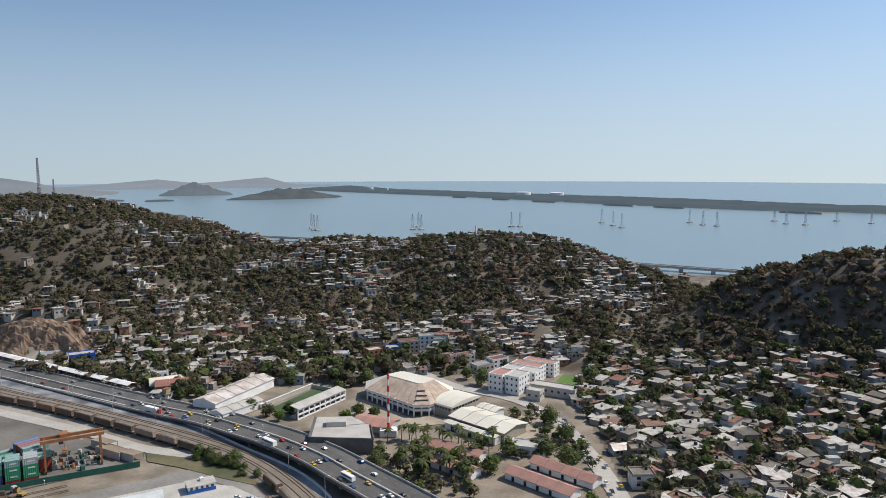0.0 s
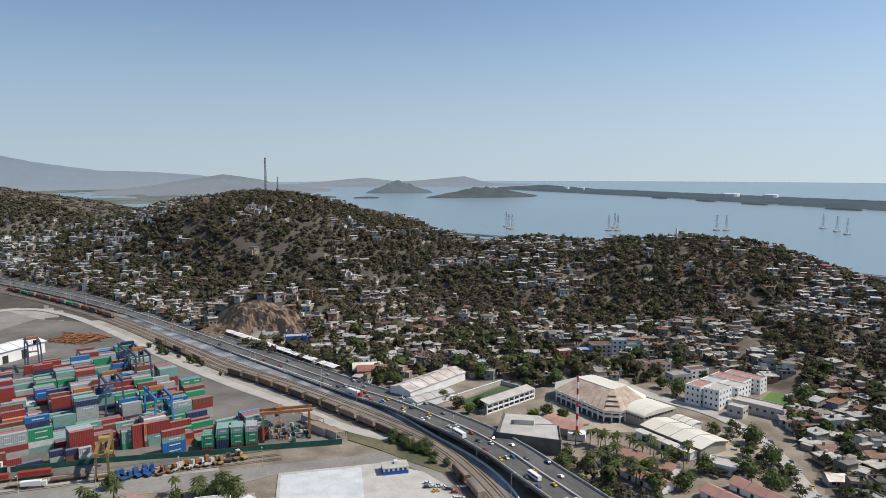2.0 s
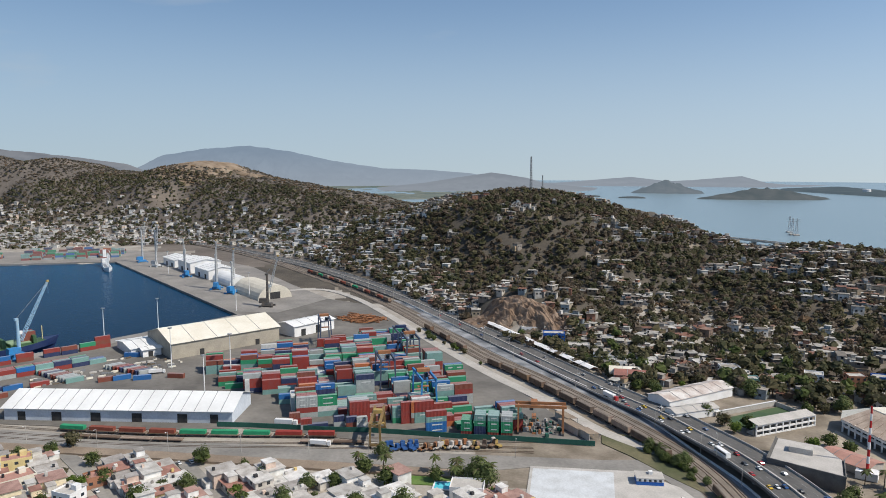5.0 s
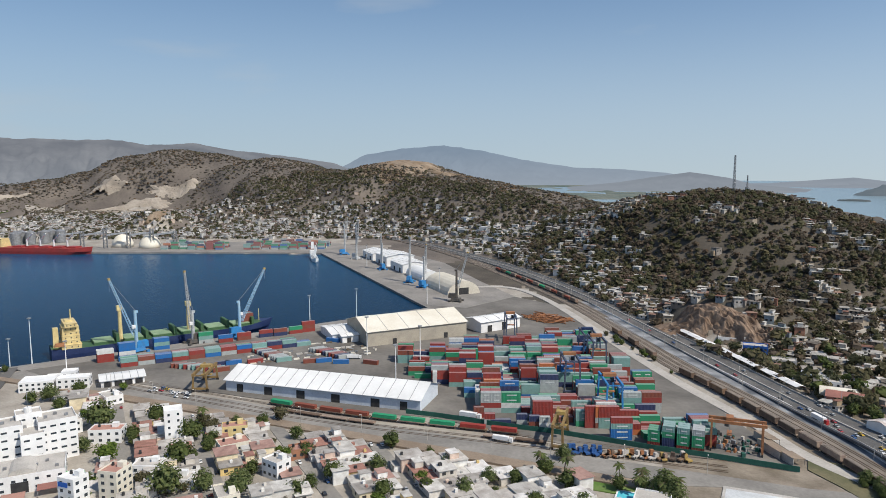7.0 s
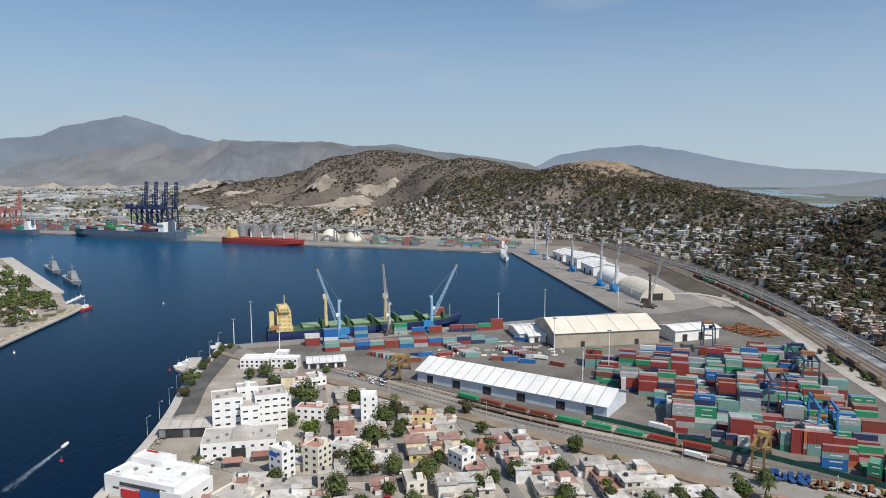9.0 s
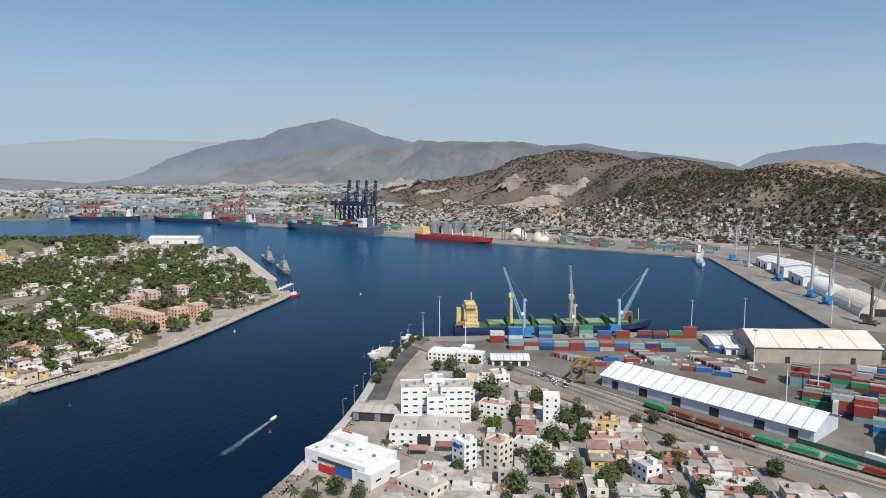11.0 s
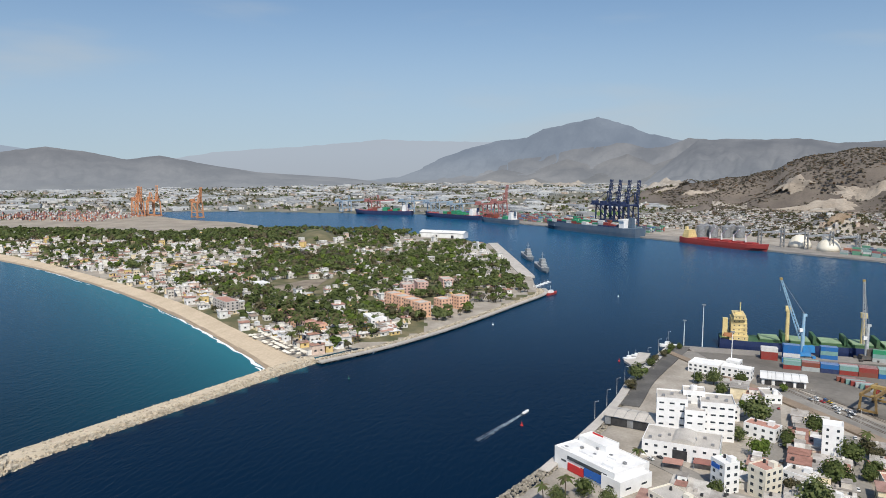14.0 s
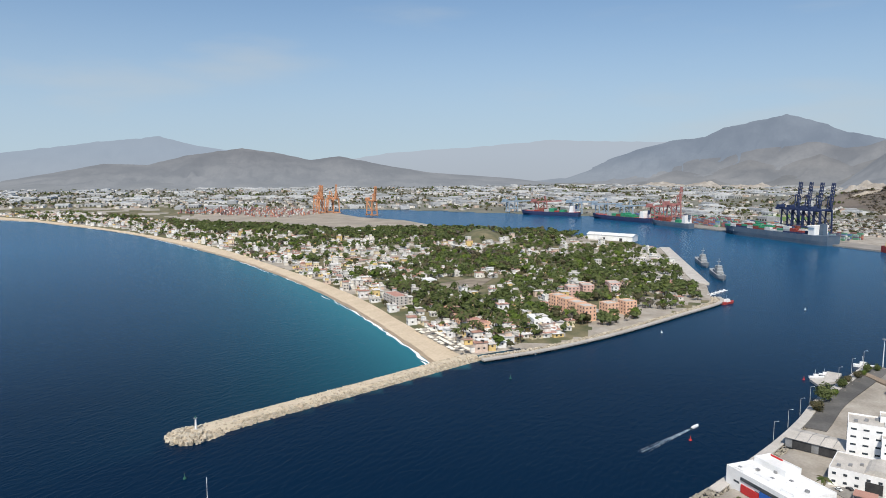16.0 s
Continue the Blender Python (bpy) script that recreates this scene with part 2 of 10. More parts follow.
def vnoise(x, y):
    """Smooth noise from 0 to 1 on arrays, a lattice step a unit."""
    i, j = np.floor(x).astype(int), np.floor(y).astype(int)
    u, v = x - i, y - j
    u, v = u * u * (3 - 2 * u), v * v * (3 - 2 * v)
    g = lambda a, b: LATTICE[a % 64, b % 64]
    return (g(i, j) * (1 - u) + g(i + 1, j) * u) * (1 - v) + (g(i, j + 1) * (1 - u) + g(i + 1, j + 1) * u) * v


def fbm(x, y, octaves=4):
    return sum(vnoise(x * 2 ** k + 17 * k, y * 2 ** k + 5 * k) * 0.5 ** (k + 1) for k in range(octaves))


# ---- the land ----
MAIN = [(-512, 62), (-505, 150), (-491, 374), (-885, 487), (-979, 391), (-1107, 233), (-1250, 76), (-1427, -89), (-1560, -240),
        (-1720, -429), (-1715, -716), (-1731, -869), (-1700, -1048), (-1620, -1170), (-1533, -1028), (-1443, -904), (-1414, -767),
        (-1253, -562), (-1264, -457), (-1248, -293), (-1107, -161), (-800, -71), (-694, -54), (-556, -105), (-465, -149), (-399, -195),
        (-405, -201), (-466, -268), (-553, -373), (-652, -516), (-776, -734), (-930, -1081), (-1011, -1394), (-1038, -1624),
        (-1000, -2600), (-1500, -5200), (-6500, -5200), (-6500, 6500), (-2600, 5200), (-2300, 3200), (-1500, 2300), (-900, 1900),
        (-650, 1500), (-420, 1200), (-200, 1115), (190, 880)]
MAIN += [(330, 795), (600, 700), (1500, 500), (3000, 0), (3000, -1500), (400, -300), (150, -160), (0, -120), (-150, -75), (-262, -31),
         (-300, -14), (-346, 4), (-386, 14), (-455, 35)]
SPIT = [(-700, 3450), (-462, 3192), (35, 2746), (471, 2242), (790, 1938), (1092, 1760), (1900, 1400), (3500, 1000), (4000, 1600),
        (2000, 1800), (1152, 2036), (940, 2306), (467, 2730), (-218, 3350), (-500, 3900)]
# x, y, crest height, half-width of the slopes
RIDGE_A = [(-573, 819, 64, 200), (-510, 801, 83, 220), (-464, 817, 90, 240), (-401, 838, 76, 230), (-351, 828, 61, 210), (-284, 822, 45, 180),
           (-233, 817, 29, 160), (-185, 819, 20, 140), (-101, 793, 43, 160), (-51, 788, 36, 150), (9, 769, 47, 150), (60, 757, 51, 150),
           (94, 723, 46, 140), (129, 687, 31, 120), (171, 678, 13, 100)]
RIDGE_R = [(243, 548, 37, 60), (246, 502, 55, 75), (267, 469, 67, 90), (275, 441, 72, 95), (316, 412, 79, 100), (420, 380, 87, 110)]
RIDGE_B = [(-617, 886, 58, 160), (-712, 902, 57, 180), (-832, 932, 62, 200), (-902, 935, 74, 220), (-1032, 944, 85, 230), (-1199, 981, 97, 260),
           (-1312, 999, 112, 250), (-1382, 989, 127, 260), (-1427, 959, 123, 250), (-1489, 919, 103, 260), (-1667, 909, 109, 300),
           (-1854, 872, 139, 300), (-1977, 842, 124, 280), (-2105, 792, 152, 320), (-2231, 735, 165, 330), (-2308, 657, 147, 330),
           (-2385, 560, 102, 300), (-2410, 438, 76, 280)]


def along(x, y, pts, closed):
    """The distance to a line of points, and for a closed one whether inside."""
    best, inside = np.full(x.shape, 1e9), np.zeros(x.shape, bool)
    ring = list(zip(pts, pts[1:] + pts[:1])) if closed else list(zip(pts, pts[1:]))
    for (x0, y0, *_), (x1, y1, *_) in ring:
        dx, dy = x1 - x0, y1 - y0
        s = np.clip(((x - x0) * dx + (y - y0) * dy) / (dx * dx + dy * dy), 0, 1)
        best = np.minimum(best, np.hypot(x - x0 - s * dx, y - y0 - s * dy))
        if closed and y0 != y1:
            inside ^= ((y0 > y) != (y1 > y)) & (x < (x1 - x0) * (y - y0) / (y1 - y0) + x0)
    return best, inside


def shore(x, y):
    """How far inland (metres; out at sea below 0)."""
    out = None
    for poly in (MAIN, SPIT):
        d, inside = along(x, y, poly, True)
        s = np.where(inside, d, -d)
        out = s if out is None else np.maximum(out, s)
    return out


def hills(x, y):
    total = np.zeros(x.shape)
    wob = (fbm(x / 90 + 3, y / 90, 4) - 0.47) * 1.1
    spur = np.clip((fbm(x / 210 + 5, y / 210 + 9, 3) - 0.44) * 5.0, 0.0, 1.3)
    for ridge in (RIDGE_A, RIDGE_R, RIDGE_B):
        best = np.zeros(x.shape)
        bend = wob + (spur if ridge is RIDGE_B else 0.25 * spur)
        for (x0, y0, h0, w0), (x1, y1, h1, w1) in zip(ridge, ridge[1:]):
            dx, dy = x1 - x0, y1 - y0
            s = np.clip(((x - x0) * dx + (y - y0) * dy) / (dx * dx + dy * dy), 0, 1)
            d = np.hypot(x - x0 - s * dx, y - y0 - s * dy) / (w0 + s * (w1 - w0))
            fall = np.exp(-(d * np.maximum(1 + bend * np.minimum(d, 1.0) * 0.9, 0.35)) ** 2 * 1.15)
            best = np.maximum(best, (h0 + s * (h1 - h0)) * fall)
        total = total + best ** 3
    h = np.cbrt(total)
    return h + (fbm(x / 40, y / 40, 3) - 0.45) * np.minimum(h, 30) * 0.22


STRAND = [(-403, -199), (-466, -268), (-553, -373), (-652, -516), (-776, -734), (-930, -1081), (-1011, -1394), (-1038, -1624), (-1000, -2600)]
CORRIDOR = [(28, 190), (-15, 250), (-52, 291), (-118, 345), (-190, 386), (-300, 448), (-418, 512), (-540, 566), (-672, 612), (-885, 662), (-1050, 695),
            (-1180, 640), (-1350, 480), (-1650, 150), (-1900, -100)]
LOWLAND = CORRIDOR + [(-1900, -600), (-400, -600), (300, -300), (60, 190)]


def height(x, y):
    x, y = np.asarray(x, float), np.asarray(y, float)
    s = shore(x, y)
    cd, low = along(x, y, LOWLAND, True)
    flat = np.clip((s + 3) / 6, 0, 1) * 5.6 - 4.0
    bd, _ = along(x, y, STRAND, False)
    flat = np.where((bd < 75) & (s > -20) & (s <= bd + 0.5), np.minimum(flat, np.clip(s, -20, 60) * 0.045 - 0.6), flat)
    h = hills(x, y)
    h = h * np.clip((s - 12) / 90, 0, 1) * np.where(low, 0, np.clip((cd - 14) / 130, 0, 1) ** 0.8)
    knoll = 31 * np.exp(-1.25 * ((x + 284) ** 2 + (y - 514) ** 2) / 56 ** 2) * np.where(low, 0, np.clip((cd - 15) / 10, 0, 1))
    h = np.cbrt(h ** 3 + knoll ** 3)
    pit = np.hypot((x + 264) * 0.6, y - 432)
    h = np.minimum(h, np.where(pit < 90, 1.5 + np.clip(pit - 30, 0, 99) * 1.3, 999))
    bluff = np.hypot(x + 1400, y - 425)
    h = np.maximum(h, np.where(bluff < 130, 34 * np.exp(-(bluff / 55) ** 4), 0))
    return flat + np.where(h > 1.5, h - 1.5, 0)


def polar(a0, a1, da, radii):
    az = np.radians(np.arange(a0, a1 + da / 2, da))
    r, a = np.meshgrid(radii, az, indexing="ij")
    n, k = r.shape
    i, j = np.meshgrid(np.arange(n - 1), np.arange(k - 1), indexing="ij")
    base = (i * k + j).ravel()
    return -np.sin(a).ravel() * r.ravel(), np.cos(a).ravel() * r.ravel(), np.stack([base, base + k, base + k + 1, base + 1], 1)


def sheet(a0, a1, da, radii):
    """Faces round the whole compass: fine from a0 to a1, coarse behind."""
    x, y, f = polar(a0, a1, da, radii)
    x2, y2, f2 = polar(a1, 360 + a0, 5.0 if (360 + a0 - a1) % 5 == 0 else (360 + a0 - a1) / 32, radii)
    return np.r_[x, x2], np.r_[y, y2], np.r_[f, f2 + len(x)]


RADII = np.r_[0.0, np.geomspace(60, 4950, 200)]
gx, gy, gf = sheet(-50, 165, 0.3, RADII)
gz = height(gx, gy)
arms = (gx < -500) & (gx > -2400) & (gy > 1250) & (gy < 3900) & (hills(gx, gy) < 2)
gz = np.where(arms & (fbm(gx / 620 + 1.3, gy / 210 + 4.1, 3) > 0.47), -2.0, gz)
gs = shore(gx, gy)
cx, cy = gx[gf].mean(1), gy[gf].mean(1)
ch = hills(cx, cy)
cs = shore(cx, cy)
kind = np.where(ch > 6, 0, 1)
kind[(cx > -90) & (cy > 425) & (cs > 0) | (cx > 72) & (cy > 150)] = 5
kind[(cx < -480) & (cy < -60) & (cs > 4) & (fbm(cx / 60, cy / 60) > 0.40)] = 2
kind[(along(cx, cy, STRAND, False)[0] < 16) & (cs > -6) & (cs < 16) & (cx < -405)] = 6
kind[(cx > -170) & (cx < 75) & (cy > 235) & (cy < 430) & (ch < 8) & (kind != 5)] = 7
kind[(np.hypot(cx + 290, cy - 500) < 80) & (height(cx, cy) > 2.3)] = 0
kind[(np.hypot(cx, cy) > 1500) & (ch < 8) & (cy > 900)] = 3
kind[(cx < -1640) & (ch < 6) & (cy < 200)] = 9
bald = fbm(cx / 34 + 12, cy / 34 + 3, 3) + 0.12 * np.exp(-(np.hypot(cx + 470, cy - 800) / 45) ** 2)
kind[(kind == 0) & (cx > -720) & (bald > 0.66)] = 7
kind[(kind == 0) & (cx < -700)] = 8
kind[(np.hypot(cx + 1385, cy - 975) < 130) & (ch > 96)] = 4
ground = structure("ground", array_mesh("ground", np.stack([gx, gy, gz], 1), gf, [M_SCRUB, M_DIRT, M_GRASS, M_MARSH, M_BARE, M_LANE, M_SAND, M_TAN, M_FARSCRUB, M_PLAIN], kind, True),
                   "dry dusty land rising into scrub-covered hills")

# ---- the water ----
WR = np.r_[0.0, np.geomspace(90, 4960, 110)]
wx, wy, wf = sheet(-50, 165, 0.8, WR)
water = structure("water", array_mesh("water", np.stack([wx, wy, 0 * wx], 1), wf, [M_WATER], None, True),
                  "deep blue harbour and sea water with fine ripples", "water")
bd, _ = along(wx, wy, [(-399, -197), (-405, -201), (-466, -268), (-553, -373), (-652, -516), (-776, -734), (-930, -1081), (-1011, -1394), (-1038, -1624), (-1000, -2600)], False)
bay = (wx - wy * 0.0 < 0) & (wy < -190 + (wx + 400) * -0.36)
shallow = np.where(bay, 0.58 * np.exp(-(bd / 40) ** 1.2) + 0.22 * np.exp(-(bd / 120) ** 2), 0) * np.clip((wy + 1000) / 650, 0.12, 1)
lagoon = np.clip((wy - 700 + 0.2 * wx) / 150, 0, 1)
# open water turns bluer and paler with distance from the eye
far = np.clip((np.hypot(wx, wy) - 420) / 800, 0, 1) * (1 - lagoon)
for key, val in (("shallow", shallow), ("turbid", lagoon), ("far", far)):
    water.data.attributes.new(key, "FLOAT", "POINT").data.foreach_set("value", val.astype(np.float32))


# ---- far mountains ----
def mountain(name, dist, depth, line, tone, veil, seed, label):
    """A hazy range: az and crest height along it, built as a strip of slopes with spurs."""
    az = np.array([a for a, _ in line][::-1])
    hh = np.array([h for _, h in line][::-1])
    a = np.arange(az.min() - 4, az.max() + 4, 0.12)
    crest = np.interp(a, az, hh) * np.clip((a - az.min() + 4) / 4, 0, 1) * np.clip((az.max() + 4 - a) / 4, 0, 1)
    crest = crest + (fbm(a * 1.7 + seed, a * 0 + seed, 4) - 0.47) * 0.05 * crest
    rows = np.linspace(0, 1, 34)
    vs = []
    for u in rows:
        spur = 1 - np.abs(2 * fbm(a * 0.75 + seed * 3 + u * 1.1, a * 0 + u * 4.0 + seed, 4) / 0.94 - 1)
        prof = u ** 1.1 * (u + (1 - u) * (0.05 + 1.0 * spur))
        d = dist - depth * (1 - u) - depth * 0.3 * spur * u * (1 - u)
        vs.append(np.stack([-np.sin(np.radians(a)) * d, np.cos(np.radians(a)) * d, np.maximum(crest, 0) * prof - 1], 1))
    v = np.concatenate(vs)
    k = len(a)
    i, j = np.meshgrid(np.arange(len(rows) - 1), np.arange(k - 1), indexing="ij")
    b = (i * k + j).ravel()
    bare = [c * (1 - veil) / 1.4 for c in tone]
    # veil: haze put into the slopes' emission, paler still towards the foot
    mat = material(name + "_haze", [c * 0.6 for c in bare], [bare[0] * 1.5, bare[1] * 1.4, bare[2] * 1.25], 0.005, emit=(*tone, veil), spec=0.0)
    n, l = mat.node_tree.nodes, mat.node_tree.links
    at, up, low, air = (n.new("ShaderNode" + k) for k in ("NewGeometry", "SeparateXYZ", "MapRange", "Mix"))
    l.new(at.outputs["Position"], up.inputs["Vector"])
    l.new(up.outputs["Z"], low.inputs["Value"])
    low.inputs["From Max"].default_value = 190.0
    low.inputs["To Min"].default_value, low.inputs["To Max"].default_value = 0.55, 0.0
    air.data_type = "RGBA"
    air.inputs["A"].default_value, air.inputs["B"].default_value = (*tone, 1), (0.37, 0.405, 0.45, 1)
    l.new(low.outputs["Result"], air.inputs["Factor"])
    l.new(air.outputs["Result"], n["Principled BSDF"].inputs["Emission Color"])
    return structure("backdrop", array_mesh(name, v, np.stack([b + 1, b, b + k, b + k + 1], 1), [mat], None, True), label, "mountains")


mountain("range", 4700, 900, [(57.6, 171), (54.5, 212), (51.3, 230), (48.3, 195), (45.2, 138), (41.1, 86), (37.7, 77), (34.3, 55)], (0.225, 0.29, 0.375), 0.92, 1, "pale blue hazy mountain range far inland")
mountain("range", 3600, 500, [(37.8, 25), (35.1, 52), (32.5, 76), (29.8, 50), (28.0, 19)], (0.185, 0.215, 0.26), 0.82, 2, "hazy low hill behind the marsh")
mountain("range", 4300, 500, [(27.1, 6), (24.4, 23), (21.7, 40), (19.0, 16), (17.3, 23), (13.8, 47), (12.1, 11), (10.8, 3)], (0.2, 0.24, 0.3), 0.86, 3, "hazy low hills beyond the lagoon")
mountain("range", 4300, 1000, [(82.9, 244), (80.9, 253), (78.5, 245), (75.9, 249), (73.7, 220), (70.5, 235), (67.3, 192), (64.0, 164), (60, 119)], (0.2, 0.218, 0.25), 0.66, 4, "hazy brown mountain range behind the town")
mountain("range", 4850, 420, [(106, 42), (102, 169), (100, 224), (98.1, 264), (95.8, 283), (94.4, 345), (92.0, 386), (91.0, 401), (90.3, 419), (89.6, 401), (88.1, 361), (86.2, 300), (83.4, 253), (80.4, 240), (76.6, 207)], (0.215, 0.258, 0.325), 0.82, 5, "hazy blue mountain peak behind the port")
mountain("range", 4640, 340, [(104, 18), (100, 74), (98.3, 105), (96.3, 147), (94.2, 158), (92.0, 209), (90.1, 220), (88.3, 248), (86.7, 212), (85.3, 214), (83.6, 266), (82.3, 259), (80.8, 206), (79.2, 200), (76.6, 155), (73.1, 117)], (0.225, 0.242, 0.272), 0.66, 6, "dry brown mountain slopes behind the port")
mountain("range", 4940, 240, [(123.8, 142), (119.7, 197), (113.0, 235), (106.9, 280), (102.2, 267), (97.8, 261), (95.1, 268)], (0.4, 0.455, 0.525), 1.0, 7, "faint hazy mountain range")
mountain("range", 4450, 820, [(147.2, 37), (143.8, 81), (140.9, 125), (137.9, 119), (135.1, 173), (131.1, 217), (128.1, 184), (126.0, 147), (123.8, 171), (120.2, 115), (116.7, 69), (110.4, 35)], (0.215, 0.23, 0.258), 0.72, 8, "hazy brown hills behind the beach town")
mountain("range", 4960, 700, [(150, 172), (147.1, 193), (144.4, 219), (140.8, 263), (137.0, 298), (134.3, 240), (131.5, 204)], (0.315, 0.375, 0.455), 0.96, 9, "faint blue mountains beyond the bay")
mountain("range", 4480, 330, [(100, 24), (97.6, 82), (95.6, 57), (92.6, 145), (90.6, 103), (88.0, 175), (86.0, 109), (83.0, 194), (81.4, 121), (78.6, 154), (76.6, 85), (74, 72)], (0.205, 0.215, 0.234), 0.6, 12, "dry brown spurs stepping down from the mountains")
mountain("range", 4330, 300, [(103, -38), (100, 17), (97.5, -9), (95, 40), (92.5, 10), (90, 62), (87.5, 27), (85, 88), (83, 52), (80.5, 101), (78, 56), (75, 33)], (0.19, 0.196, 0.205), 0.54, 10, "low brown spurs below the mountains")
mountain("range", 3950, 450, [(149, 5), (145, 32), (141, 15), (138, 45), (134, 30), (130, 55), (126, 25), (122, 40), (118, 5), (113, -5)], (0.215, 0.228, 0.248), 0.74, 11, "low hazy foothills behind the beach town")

M_QUARRY = material("quarry_stone", (0.34, 0.315, 0.28), (0.24, 0.215, 0.185), 0.03, bump=0.5)


def quarry_heap(az, dist, width, high, seed):
    """A ragged heap of pale broken stone at the foot of the mountains."""
    k = 40
    gu, gv = np.meshgrid(np.linspace(-1, 1, k), np.linspace(-1, 1, k), indexing="ij")
    fall = np.clip(1 - np.hypot(gu, gv), 0, 1)
    z = high * fall ** 0.8 * (0.35 + 1.5 * np.abs(fbm(gu * 2.6 + seed * 5, gv * 2.6 + seed, 4) - 0.25)) - 1.5
    a = math.radians(az)
    cx, cy = -math.sin(a) * dist, math.cos(a) * dist
    x = cx + gu * width / 2 * math.cos(a) - gv * width * 0.3 * math.sin(a)
    y = cy + gu * width / 2 * math.sin(a) + gv * width * 0.3 * math.cos(a)
    i, j = np.meshgrid(np.arange(k - 1), np.arange(k - 1), indexing="ij")
    b = (i * k + j).ravel()
    v = np.stack([x.ravel(), y.ravel(), z.ravel() + height(np.array([cx]), np.array([cy]))[0]], 1)
    return tagged(new("quarry_heap", array_mesh("quarry_heap", v, np.stack([b, b + k, b + k + 1, b + 1], 1), [M_QUARRY], None, False)),
                  "pale heap of quarried stone below dry mountains", "quarry heap", "quarry heaps")


for q in ((84.6, 3350, 300, 62, 1), (82.2, 3300, 260, 44, 7), (98.6, 3900, 300, 40, 3), (95.2, 3950, 330, 34, 4), (92.4, 3900, 260, 36, 5), (87.6, 3700, 260, 28, 6)):
    quarry_heap(*q)



# ---- paving, roads, rails ----
def smooth_line(pts, step):
    """Points about a step apart on a smooth curve through pts."""
    p = [Vector(q) for q in pts]
    p = [2 * p[0] - p[1]] + p + [2 * p[-1] - p[-2]]
    out = []
    for a, b, c, d in zip(p, p[1:], p[2:], p[3:]):
        n = max(1, round((c - b).length / step))
        for k in range(n):
            t = k / n
            out.append(0.5 * (2 * b + (c - a) * t + (2 * a - 5 * b + 4 * c - d) * t * t + (3 * b - a - 3 * c + d) * t ** 3))
    return out + [p[-2]]


def side_of(line, k):
    d = line[min(k + 1, len(line) - 1)] - line[max(k - 1, 0)]
    return Vector((-d.y, d.x, 0)).normalized()


def ribbon(geo, line, left, right, thick, lift=0.0):
    """A strip from right to left metres beside a line, that thick below its top."""
    rings = []
    for k, p in enumerate(line):
        s, z = side_of(line, k), Vector((0, 0, lift))
        a, b = p + s * left + z, p + s * right + z
        rings.append([b - Vector((0, 0, thick)), b, a, a - Vector((0, 0, thick))])
    return geo.loft(rings)


def slab(name, poly, top, mat, label, category="pavement", z0=-3.0):
    area = sum(a[0] * b[1] - b[0] * a[1] for a, b in zip(poly, poly[1:] + poly[:1]))
    return structure(name, Geo().prism(poly if area > 0 else poly[::-1], z0, top).mesh(name, mat), label, category)


M_BALLAST = material("rail_ballast", (0.24, 0.20, 0.16), (0.17, 0.145, 0.12), 0.1, bump=0.4)
M_RAIL = material("rusty_rail", (0.15, 0.10, 0.07), (0.20, 0.15, 0.11), 0.5, rough=0.5, metal=0.5)
M_LINE = material("road_paint", (0.34, 0.335, 0.32), (0.20, 0.195, 0.185), 0.3)
M_PALEROAD = material("pale_dusty_road", (0.46, 0.43, 0.39), (0.37, 0.345, 0.31), 0.08, bump=0.2)
M_BROWN = material("brown_earth_wall", (0.22, 0.17, 0.125), (0.30, 0.235, 0.175), 0.1, bump=0.5)
M_RED_ROOF = material("faded_red_roof", (0.33, 0.145, 0.115), (0.24, 0.115, 0.095), 0.15)
M_GREEN = material("lawn", (0.09, 0.17, 0.035), (0.14, 0.20, 0.06), 0.1)
M_TURF = material("sports_turf", (0.05, 0.09, 0.045), (0.07, 0.11, 0.05), 0.1)

slab("pavement_port", [(-512, 62), (-505, 150), (-491, 374), (-560, 396), (-545, 470), (-500, 470), (-432, 470), (-300, 400), (-232, 362), (-131, 296),
                       (-209, 238), (-277, 211), (-308, 185), (-383, 141), (-433, 108), (-470, 75)], 1.9, M_YARD, "dark grey asphalt paving of the port yard")
slab("pavement_quay", [(-505, 378), (-885, 487), (-1000, 395), (-1150, 395), (-1000, 560), (-880, 590), (-700, 560), (-560, 500), (-480, 470), (-470, 400)], 2.0, M_APRON, "pale concrete quay apron beside the basin")
slab("pavement_berth", [(-512, 60), (-505, 150), (-491, 376), (-477, 376), (-490, 150), (-498, 64)], 2.05, M_APRON, "pale concrete edge of the ship berth")
slab("pavement_far_quay", [(-888, 488), (-979, 389), (-1107, 231), (-1250, 74), (-1427, -91), (-1560, -242), (-1722, -431), (-1760, -400), (-1600, -210),
                           (-1290, 110), (-1150, 265), (-1040, 420), (-960, 540)], 2.1, M_APRON, "long concrete container quay across the basin")
slab("road_port", [(-120, 279), (-203, 231), (-276, 190), (-368, 142), (-412, 116), (-500, 66), (-493, 52), (-440, 84), (-383, 117), (-290, 168), (-215, 208),
                   (-155, 240), (-140, 256), (-92, 276), (-70, 262), (-62, 268), (-92, 300)], 1.8, M_PORTROAD, "dusty grey port road beside the tracks", "road")
slab("pavement_lot", [(-128, 226), (-142, 255), (-104, 276), (-84, 272), (-66, 258), (-40, 190), (-100, 180)], 2.0, M_CONC, "large pale concrete lot")
slab("embankment", [(-493, 50), (-440, 82), (-383, 115), (-290, 166), (-215, 206), (-158, 236), (-151, 232), (-212, 199), (-288, 159), (-380, 108), (-438, 76), (-490, 46)], 2.6, M_BROWN, "brown earth bank beside the port road", "embankment")
